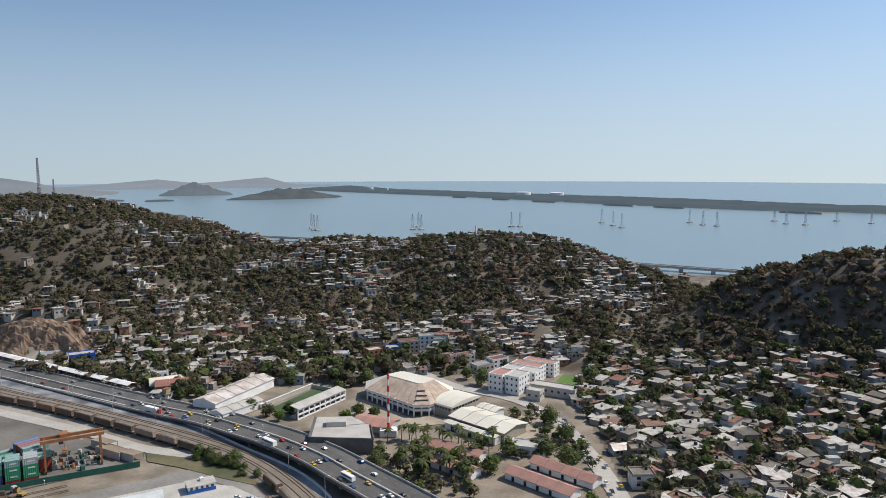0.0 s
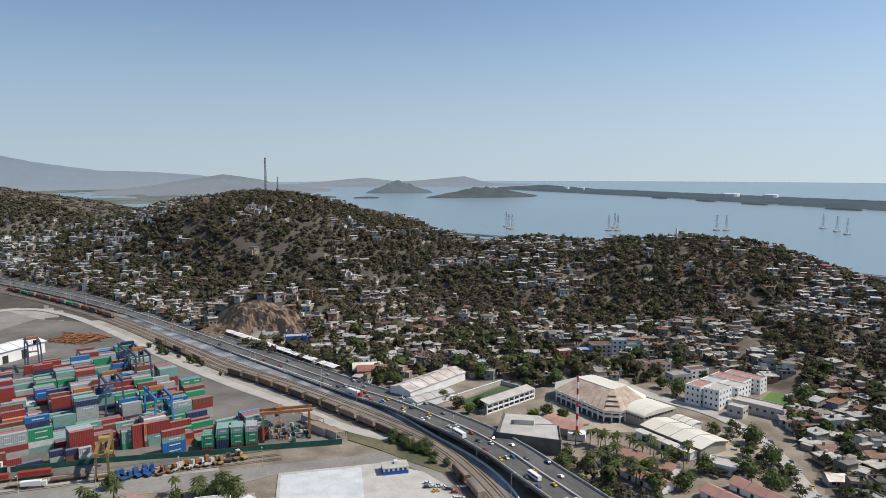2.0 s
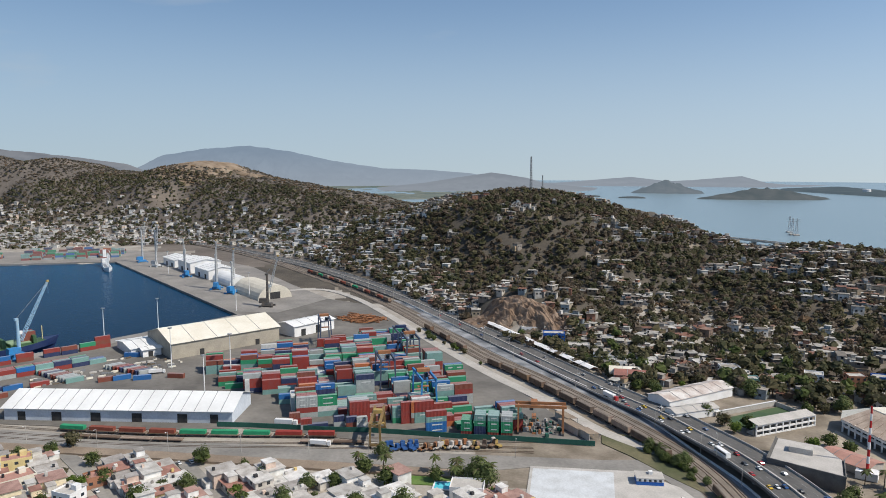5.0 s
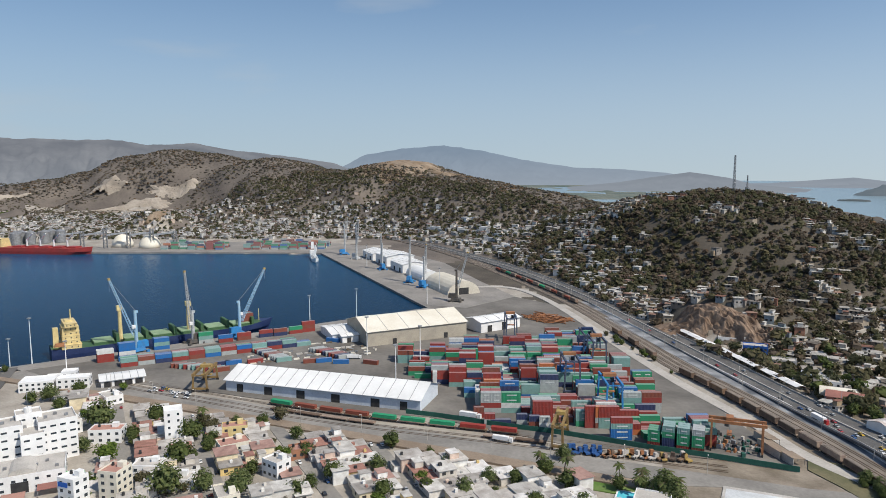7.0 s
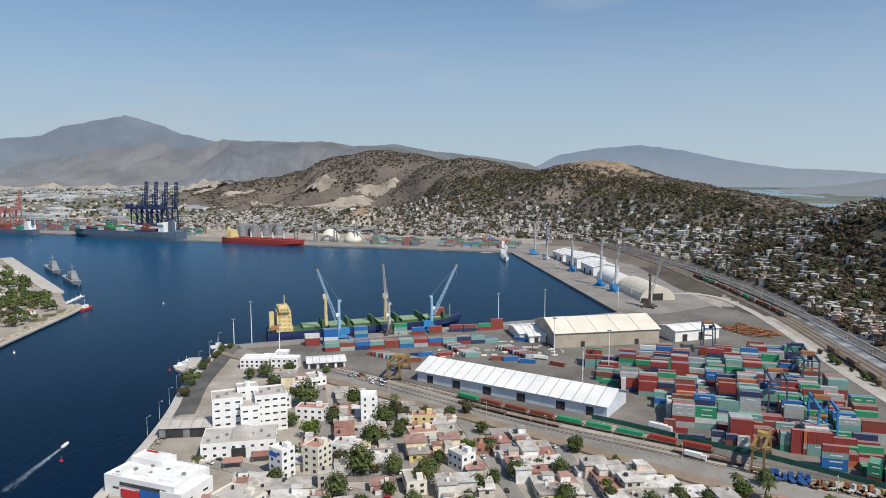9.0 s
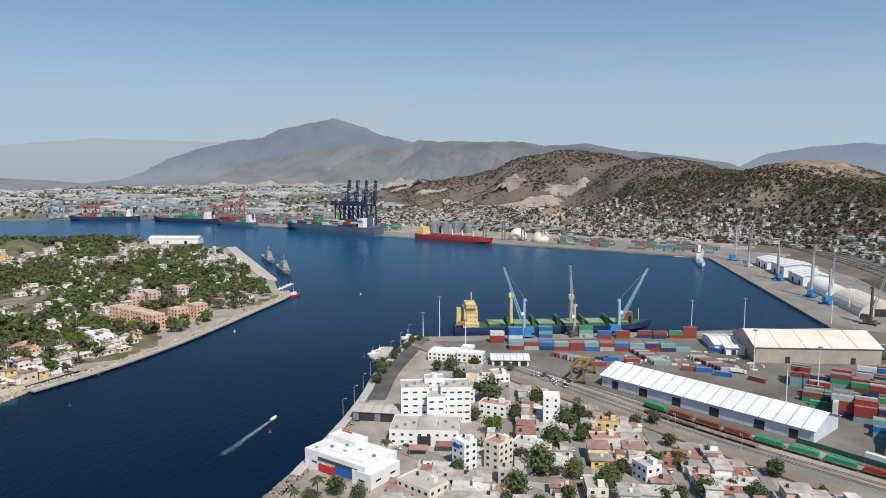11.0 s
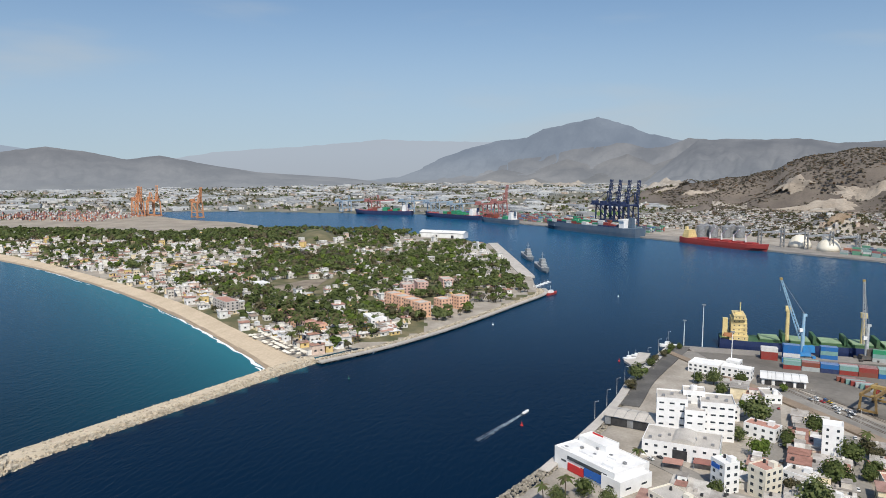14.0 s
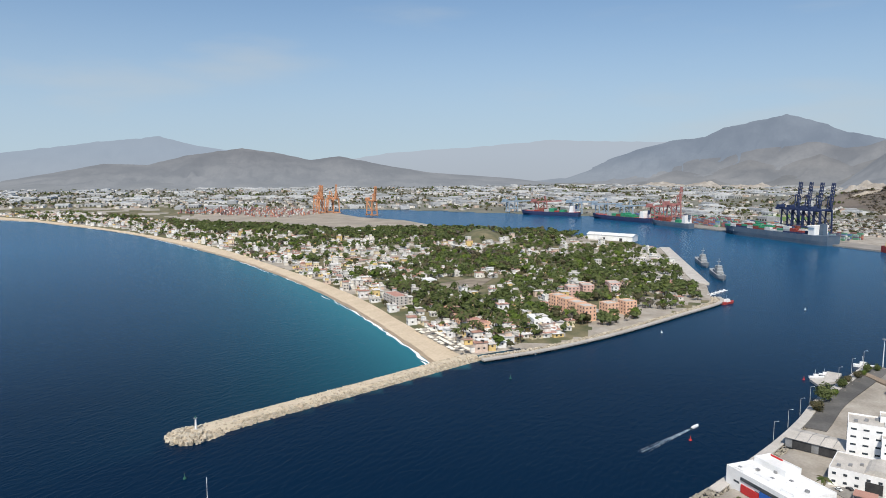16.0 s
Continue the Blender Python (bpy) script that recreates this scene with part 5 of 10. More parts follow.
def ship_to_shore(x, y, yaw, high, mat, label, raised=True, group="ship-to-shore cranes", k=1.0):
    t = thing("quay_crane", label, "crane", group)
    t.matrix_world = put(x, y, 2.1, yaw)
    for i in (-1, 1):
        for j in (-1, 1):
            part("leg", Geo().beam((i * 8, j * 13, 0), (i * 6, j * 13, high * 0.62), 2.0 * k), mat, t)
        part("portal_beam", Geo().box((i * 7.4, 0, high * 0.2), (1.8 * k, 26, 1.8)), mat, t)
        part("brace", Geo().beam((i * 7, -13, high * 0.22), (i * 6.4, 13, high * 0.6), 1.2 * k), mat, t)
    for j in (-1, 1):
        part("sill", Geo().box((0, j * 13, 1), (20, 2.0 * k, 2.2)), mat, t)
        part("cross_beam", Geo().box((0, j * 13, high * 0.58), (14, 2.0 * k, 2.6)), mat, t)
    part("girder", Geo().box((0, 8, high * 0.6), (5.5, 46, 3.0)), mat, t)
    part("machine_house", Geo().box((0, 22, high * 0.6 + 3), (7, 12, 5)), mat, t)
    apex = part("apex", Geo().beam((-5, -13, high * 0.62), (-1.5, -11, high * 0.92), 1.5 * k).beam((5, -13, high * 0.62), (1.5, -11, high * 0.92), 1.5 * k).box((0, -11, high * 0.9), (4.5, 1.6, 2)), mat, t)
    part("stay", Geo().beam((0, -11, high * 0.93), (0, 28, high * 0.64), 0.8 * k), mat, apex)
    if raised:
        part("boom", lattice(Geo(), (0, -15, high * 0.62), (0, -20, high * 1.22), 3.6, 8, 1.0 * k), mat, t)
    else:
        part("boom", Geo().box((0, -38, high * 0.6), (5, 46, 3)), mat, t)
    return t


FQ = math.atan2(76 + 89, -1250 + 1427)
for k, s in enumerate((0.36, 0.49, 0.62, 0.75)):
    x, y = -1418 + 167 * s * 0.78 - 40, -75 + 160 * s * 0.78 + 38
    ship_to_shore(x, y, FQ + math.pi, 76, M_NAVY, "dark navy quay crane with raised boom at the port")
M_ORANGE = material("faded_orange_crane_paint", (0.55, 0.26, 0.13), (0.45, 0.22, 0.12), 0.3)
M_REDPALE = material("faded_red_crane_paint", (0.36, 0.15, 0.14), (0.30, 0.15, 0.14), 0.3)
M_SKYBLUE = material("sky_blue_crane_paint", (0.24, 0.33, 0.42), (0.28, 0.35, 0.42), 0.3)
for k, (x, y, h) in enumerate(((-1530, -1035, 60), (-1542, -1062, 60), (-1512, -1070, 58), (-1535, -1095, 58), (-1490, -905, 58))):
    ship_to_shore(x, y, 2.2 + 0.1 * k, h, M_ORANGE, "faded orange quay crane by the inner basin", k != 1, "orange quay cranes", 1.2)
for x, y, h, m, lab in ((-1590, -215, 62, M_REDPALE, "faded red quay crane"), (-1620, -255, 50, M_REDPALE, "faded red quay crane"), (-1665, -330, 44, M_SKYBLUE, "sky blue quay crane"), (-1700, -395, 46, M_SKYBLUE, "sky blue quay crane"),
                        (-1745, -470, 46, M_SKYBLUE, "sky blue quay crane"), (-1745, -560, 46, M_REDPALE, "faded red quay crane"), (-1750, -640, 44, M_SKYBLUE, "sky blue quay crane")):
    ship_to_shore(x, y, FQ + 3.3, h, m, lab + " across the harbour", y > -230, "harbour quay cranes", 1.0)


# ---- ships ----
def hull(length, beam, depth, draft=0.6, sheer=2.0, bulb=0.0, n=18):
    """Rings of a ship's side from stern to bow, x forward."""
    rings = []
    for k in range(n + 1):
        u = k / n
        x = (u - 0.5) * length
        full = min(1.0, 0.72 + 3.2 * u) * (1 - max(0, (u - 0.82) / 0.18) ** 2.0) if u < 1 else 0.02
        full = max(full, 0.03)
        low = full * (0.95 if u < 0.8 else max(0.1, 1 - (u - 0.8) * 4))
        top = depth + sheer * max(0, (u - 0.85) / 0.15) ** 1.5 + sheer * 0.3 * max(0, (0.1 - u) / 0.1)
        b = beam / 2
        rake = max(0, (u - 0.9)) * length * 0.25
        rings.append([(x, -b * low, -draft), (x + rake * 0.4, -b * full, depth * 0.45), (x + rake, -b * full, top), (x + rake, b * full, top), (x + rake * 0.4, b * full, depth * 0.45), (x, b * low, -draft)])
    return rings


def ship(x, y, yaw, length, beam, depth, hull_mat, deck_mat, label, name="cargo_ship", boot=None):
    t = thing(name, label, "ship")
    t.matrix_world = put(x, y, 0, yaw)
    part("hull", Geo().loft(hull(length, beam, depth)), hull_mat, t)
    rg = hull(length, beam, depth)
    g2 = Geo()
    g2.loft([[Vector(r[2]) + Vector((0, 0.5, -0.7)), Vector(r[3]) + Vector((0, -0.5, -0.7)), Vector(r[3]) + Vector((0, -0.5, 0.06)), Vector(r[2]) + Vector((0, 0.5, 0.06))] for r in rg[:-1]])
    part("deck", g2, deck_mat, t)
    return t


M_HULLBLUE = material("dark_blue_hull", (0.015, 0.03, 0.10), (0.03, 0.045, 0.11), 0.1, rough=0.45)
M_DECKGREEN = material("green_ship_deck", (0.045, 0.115, 0.05), (0.07, 0.12, 0.06), 0.2, rough=0.6)
M_HATCH = material("faded_green_hatch", (0.26, 0.36, 0.22), (0.19, 0.28, 0.17), 0.2)
M_HULLRED = material("red_hull", (0.34, 0.045, 0.04), (0.27, 0.05, 0.045), 0.08, rough=0.5)
M_HULLGREY = material("blue_grey_hull", (0.07, 0.11, 0.16), (0.10, 0.13, 0.17), 0.08, rough=0.5)
M_NAVALGREY = material("naval_grey_paint", (0.30, 0.32, 0.33), (0.24, 0.25, 0.26), 0.2, rough=0.6)
s = ship(-521, 160, math.atan2(0.998, 0.08), 150, 21, 6.5, M_HULLBLUE, M_DECKGREEN, "bulk carrier with dark blue hull and green deck", "bulk_carrier")
for k in range(6):
    cx0 = -43 + k * 19
    part("hatch_coaming", Geo().box((cx0, 0, 6.5), (13, 15, 1.6)), M_DECKGREEN, s)
    part("hatch_cover", Geo().box((cx0, 0, 8.1), (12.4, 14.4, 0.5)), M_HATCH, s, "faded green hatch cover")
    part("folded_cover", Geo().box((cx0 + 8.6, 0, 6.9), (2.0, 15.5, 5.4), 0), M_DECKGREEN, s, "upright folded hatch cover")
part("crane_post", Geo().cyl((-32, -4, 6.5), 1.5, 24, 8, 1.1).box((-32, -4, 28), (3.6, 3.2, 3.4)), M_PALEYELLOW, s, "pale yellow deck crane post")
part("crane_post", Geo().cyl((14, -4, 6.5), 1.5, 22, 8, 1.1).box((14, -4, 26), (3.6, 3.2, 3.4)), M_PALEYELLOW, s, "pale yellow deck crane post")
TIERS = ((12, 19, 3.0), (10.5, 16.5, 2.9), (10.5, 16, 2.9), (10.2, 15.5, 2.9), (9.8, 15, 2.9), (7.5, 19.5, 2.7))
z0 = 6.5
for k, (sx, sy, h) in enumerate(TIERS):
    tier = part("deckhouse", Geo().box((-63, 0, z0), (sx, sy, h - 0.25)).box((-63, 0, z0 + h - 0.25), (sx + 0.4, sy + 0.4, 0.25)), M_PALEYELLOW, s, "pale yellow deckhouse tier")
    for j in range(5):
        wy = -sy / 2 + (j + 0.5) * sy / 5
        part("porthole", Geo().box((-63 + sx / 2 + 0.02, wy, z0 + 1.0), (0.08, 0.7 if k < 5 else 2.6, 0.8)), M_GLASS, tier)
    for j in range(3):
        part("porthole", Geo().box((-63 - sx / 2 + (j + 0.6) * sx / 3.2, -sy / 2 - 0.02, z0 + 1.0), (0.7, 0.08, 0.8)), M_GLASS, tier)
    z0 += h
part("monkey_island", Geo().box((-63.5, 0, z0), (4.5, 6, 1.2)), M_PALEYELLOW, s)
part("funnel", Geo().box((-71.5, 0, 7), (3.6, 5, 13), 0, 0.9), M_PALEYELLOW, s)
part("mast", Geo().cyl((-62, 0, z0), 0.4, 8, 8).box((-62, 0, z0 + 4), (0.4, 5, 0.4)).box((-62, 0, z0 + 6.5), (0.4, 3, 0.4)), M_PALEYELLOW, s)
part("lifeboat", Geo().box((-70, -9, 9), (7, 2.4, 2.4), 0, 0.7), M_RUST, s, "orange lifeboat")
part("foremast", Geo().cyl((68, 0, 7), 0.3, 10, 8), M_PALEYELLOW, s)
for t0 in range(3):
    part("deck_container", Geo().box((58, (t0 - 1) * 2.6, 6.5), (9, 2.4, 8.1)), M_BOX[("brown", "teal", "red")[t0]], s)

s = ship(-1152, 185, math.atan2(230 - 129, -1094 + 1200), 150, 23, 9, M_HULLRED, M_HULLRED, "bulk carrier with red hull at the silo berth", "bulk_carrier")
for k in range(5):
    part("hatch_cover", Geo().box((-34 + k * 21, 0, 9), (14, 14, 2)), M_HULLRED, s)
for k in range(4):
    cr = part("deck_crane", Geo().cyl((-23 + k * 21, 0, 9), 1.2, 11, 8).beam((-23 + k * 21, 0, 19), (-10 + k * 21, -5, 29), 1.0), M_WHITE, s)
for k in range(4):
    part("deckhouse", Geo().box((-62, 0, 9 + 3 * k), (12 - k, 20 - 1.5 * k, 3)), M_PALEYELLOW, s)
part("funnel", Geo().box((-68, 0, 20), (4, 4, 6), 0, 0.9), M_PALEYELLOW, s)

s = ship(-1340, -14, math.atan2(-164, -165), 236, 36, 15, M_HULLGREY, M_HULLGREY, "large container ship with blue-grey hull alongside", "container_ship")
for k in range(13):
    x0 = -68 + k * 13.6
    g2 = Geo()
    for j in range(6):
        hgt = r1.choice((1, 2, 2, 3, 4)) if k < 12 else 1
        for t0 in range(hgt):
            g2.mat = r1.randrange(6)
            g2.box((x0, -15 + 6 * j, 15 + 2.6 * t0), (12.4, 5.6, 2.56))
    part("container_bay", g2, [M_BOX[c] for c in ("brown", "red", "grey", "white", "navy", "green")], s, "bay of stacked deck containers")
for k in range(5):
    part("deckhouse", Geo().box((-88, 0, 15 + 3 * k), (12, 32 if k == 4 else 28, 3)), M_WHITE, s)
part("deck_cover", Geo().box((-20, 0, 15.05), (60, 30, 1.0)), M_WHITE, s)
part("funnel", Geo().box((-98, 0, 15), (8, 9, 18), 0, 0.85), M_HULLGREY, s)
part("lettering", Geo().box((40, 17.6, 7), (80, 0.3, 3.0)), M_MARK, s, "row of pale lettering on the hull")
part("lettering", Geo().box((40, -17.6, 7), (80, 0.3, 3.0)), M_MARK, s, "row of pale lettering on the hull")

for x, y, yaw, L, hm, lab in ((-1618, -330, 4.15, 175, M_NAVY, "container ship with dark hull moored across the harbour"), (-1698, -520, 4.6, 150, M_NAVY, "dark-hulled cargo ship moored across the harbour"),
                              (-1510, -208, 3.95, 120, M_HULLGREY, "white and blue cargo ship moored across the harbour"), (-845, 454, -0.42, 58, M_WHITE, "white cargo vessel moored at the basin corner")):
    s = ship(x, y, yaw, L, L * 0.15, 10 if L > 100 else 4, hm, M_HULLRED if L > 140 else M_NAVALGREY, lab)
    zz = 10 if L > 100 else 4
    for k in range(5 if L > 100 else 2):
        part("deckhouse", Geo().box((-L * 0.38, 0, zz + 3 * k), (11 - k, L * 0.13, 3)), M_WHITE, s)
    part("funnel", Geo().box((-L * 0.44, 0, zz + 8), (4, 4, 9), 0, 0.9), hm, s)
    for k in range(6):
        if L > 100:
            part("deck_container", Geo().box((-L * 0.22 + k * 13.5, 0, zz), (12.2, L * 0.125, 2.6 * r1.randint(1, 3))), M_BOX[r1.choice(("brown", "red", "grey", "green"))], s)
        else:
            part("derrick", Geo().beam((-14 + k * 6, 0, zz), (-16 + k * 6, 3, zz + 14), 0.5), M_WHITE, s)
for x, y, yaw, L in ((-862, -66, 0.27, 62), (-960, -93, 0.27, 66)):
    s = ship(x, y, yaw, L, 9.5, 5, M_NAVALGREY, M_NAVALGREY, "grey naval patrol ship moored at the naval quay", "patrol_ship")
    for k, (x0, sx, h) in enumerate(((2, 26, 3), (4, 16, 3), (6, 8, 3))):
        part("deckhouse", Geo().box((x0, 0, 5 + 3 * k), (sx, 7 - k, h)), M_NAVALGREY, s)
    part("mast", Geo().cyl((3, 0, 13), 0.6, 9, 6, 0.2).box((3, 0, 18), (0.4, 5, 0.4)), M_NAVALGREY, s)
    part("funnel", Geo().box((-8, 0, 8), (5, 4, 4), 0, 0.8), M_NAVALGREY, s)
    part("gun", Geo().cyl((18, 0, 5), 1.2, 1.6, 8).beam((18, 0, 6.2), (23, 0, 6.8), 0.3), M_NAVALGREY, s)


def boat(x, y, yaw, L, label, cabin=True, mat=None):
    t = thing("motor_boat", label, "boat")
    t.matrix_world = put(x, y, -0.1, yaw)
    part("hull", Geo().loft(hull(L, L * 0.3, L * 0.13, 0.2, L * 0.05, n=8)), mat or M_WHITE, t)
    if cabin:
        c2 = part("cabin", Geo().box((-L * 0.05, 0, L * 0.13), (L * 0.35, L * 0.2, L * 0.16), 0, 0.85), M_WHITE, t)
        part("windscreen", Geo().box((L * 0.1, 0, L * 0.2), (L * 0.08, L * 0.18, L * 0.06)), M_GLASS, c2)
        part("mast", Geo().cyl((-L * 0.1, 0, L * 0.25), 0.08, L * 0.35, 6), M_WHITE, t)
    return t


boat(-361, -35, math.atan2(15, -36), 5.5, "small white motor boat under way with a wake", False)
boat(-477, 22, 1.9, 9, "white harbour launch moored at the jetty")
boat(-486, 27, 1.7, 7, "white motor boat moored at the jetty")
boat(-516, 50, 1.6, 12, "white tug moored at the quay corner")
boat(-700, -44, 2.6, 16, "dark red harbour boat moored at the point", True, M_HULLRED)
for k in range(5):
    boat(-770 + k * 9, -52 - k * 3, 1.9, 6, "small white boat moored near the naval quay")
boat(-458, -150, 0.5, 6, "small white boat by the channel bank", False)
slab("jetty", [(-468, 18), (-458, 22), (-470, 32), (-489, 36), (-491, 28), (-474, 26)], 1.4, M_CONC, "pale concrete jetty in the channel", "jetty")


# ---- houses ----
PAINTS = [(0.62, 0.59, 0.54), (0.42, 0.385, 0.34), (0.30, 0.265, 0.225), (0.21, 0.185, 0.16), (0.50, 0.43, 0.33), (0.42, 0.22, 0.15), (0.30, 0.35, 0.38), (0.46, 0.36, 0.24), (0.33, 0.30, 0.27), (0.72, 0.70, 0.66), (0.36, 0.33, 0.29), (0.70, 0.69, 0.66), (0.26, 0.19, 0.15), (0.55, 0.53, 0.49)]
WHITES = [(0.82, 0.82, 0.80), (0.76, 0.74, 0.70), (0.80, 0.78, 0.72), (0.64, 0.62, 0.58), (0.80, 0.80, 0.80), (0.70, 0.55, 0.46), (0.78, 0.68, 0.48), (0.72, 0.72, 0.70), (0.66, 0.64, 0.60), (0.74, 0.74, 0.71), (0.72, 0.54, 0.24), (0.70, 0.69, 0.66), (0.80, 0.79, 0.76), (0.62, 0.58, 0.52)]
ROOFS = [(0.62, 0.60, 0.56), (0.30, 0.275, 0.25), (0.72, 0.70, 0.66), (0.22, 0.195, 0.17), (0.33, 0.17, 0.125), (0.42, 0.39, 0.35), (0.50, 0.46, 0.41), (0.34, 0.31, 0.28), (0.78, 0.76, 0.72), (0.38, 0.24, 0.185), (0.56, 0.54, 0.51), (0.66, 0.65, 0.62)]
BEACH_ROOFS = [(0.74, 0.73, 0.70), (0.52, 0.50, 0.47), (0.44, 0.25, 0.19), (0.64, 0.62, 0.58), (0.78, 0.77, 0.75), (0.38, 0.36, 0.33), (0.50, 0.30, 0.24), (0.68, 0.66, 0.62), (0.34, 0.27, 0.22)]
ONE = (1.0, 1.0, 1.0)
WORN = (0.74, 0.72, 0.69)
M_WALL = material("painted_block_wall", ONE, WORN, 0.35, hues=PAINTS, fine=0.3)
M_WALL_I = material("painted_block_walls", (0.86, 0.86, 0.86), (0.60, 0.58, 0.55), 0.35, hues=PAINTS, by="island", fine=0.3)
M_WALLW = material("whitewashed_wall", ONE, WORN, 0.35, hues=WHITES, fine=0.25)
M_WALLW_I = material("whitewashed_walls", ONE, WORN, 0.35, hues=WHITES, by="island", fine=0.25)
TOWN_ROOFS = [(0.56, 0.54, 0.50), (0.44, 0.42, 0.39), (0.64, 0.62, 0.58), (0.34, 0.32, 0.295), (0.36, 0.19, 0.15), (0.54, 0.51, 0.47), (0.72, 0.70, 0.67), (0.40, 0.25, 0.21), (0.48, 0.45, 0.415), (0.38, 0.355, 0.33)]
M_ROOFT = material("grey_town_roof", ONE, (0.66, 0.64, 0.62), 0.3, hues=TOWN_ROOFS, fine=0.35)
M_ROOFT_I = material("grey_town_roofs", ONE, (0.66, 0.64, 0.62), 0.3, hues=TOWN_ROOFS, by="island", fine=0.35)
M_ROOF = material("flat_concrete_roof", (0.66, 0.65, 0.63), (0.40, 0.38, 0.355), 0.3, hues=ROOFS, fine=0.35)
M_ROOFB_I = material("beach_town_roofs", ONE, (0.66, 0.64, 0.62), 0.3, hues=BEACH_ROOFS, by="island", fine=0.35)
M_ROOF_I = material("flat_concrete_roofs", (0.72, 0.71, 0.69), (0.44, 0.42, 0.39), 0.3, hues=ROOFS, by="island", fine=0.35)
# far walls: weathered, and greyed for the haze put into the hues
FAR_WALLS = [(0.66, 0.65, 0.62), (0.52, 0.50, 0.47), (0.76, 0.75, 0.73), (0.38, 0.36, 0.33), (0.55, 0.44, 0.36), (0.60, 0.57, 0.51), (0.44, 0.42, 0.41), (0.74, 0.72, 0.68)]
M_WALLF_I = material("hazy_weathered_walls", ONE, WORN, 0.35, hues=FAR_WALLS, by="island", fine=0.3)
# sunlight on the far roofs is put into pale hues
M_ROOFP_I = material("pale_sunlit_roofs", (0.78, 0.78, 0.78), (0.5, 0.49, 0.47), 0.3, hues=[(0.66, 0.64, 0.61), (0.52, 0.50, 0.47), (0.74, 0.73, 0.71), (0.40, 0.38, 0.35), (0.62, 0.60, 0.57), (0.34, 0.22, 0.18), (0.70, 0.68, 0.64)], by="island", fine=0.3)
M_SHED_I = material("grey_white_sheds", ONE, (0.8, 0.8, 0.8), 0.1, hues=[(0.50, 0.51, 0.51), (0.38, 0.39, 0.40), (0.45, 0.47, 0.48), (0.32, 0.33, 0.34), (0.56, 0.56, 0.55), (0.28, 0.29, 0.28)], by="island")
M_TIN = material("corrugated_tin_roof", (0.56, 0.55, 0.54), (0.36, 0.29, 0.24), 0.4, rough=0.5, metal=0.2)
M_TANK = material("black_water_tank", (0.02, 0.02, 0.022), (0.04, 0.04, 0.04), 0.5, rough=0.4)
M_DOOR = material("dark_wood_door", (0.12, 0.07, 0.045), (0.07, 0.045, 0.03), 1.0)


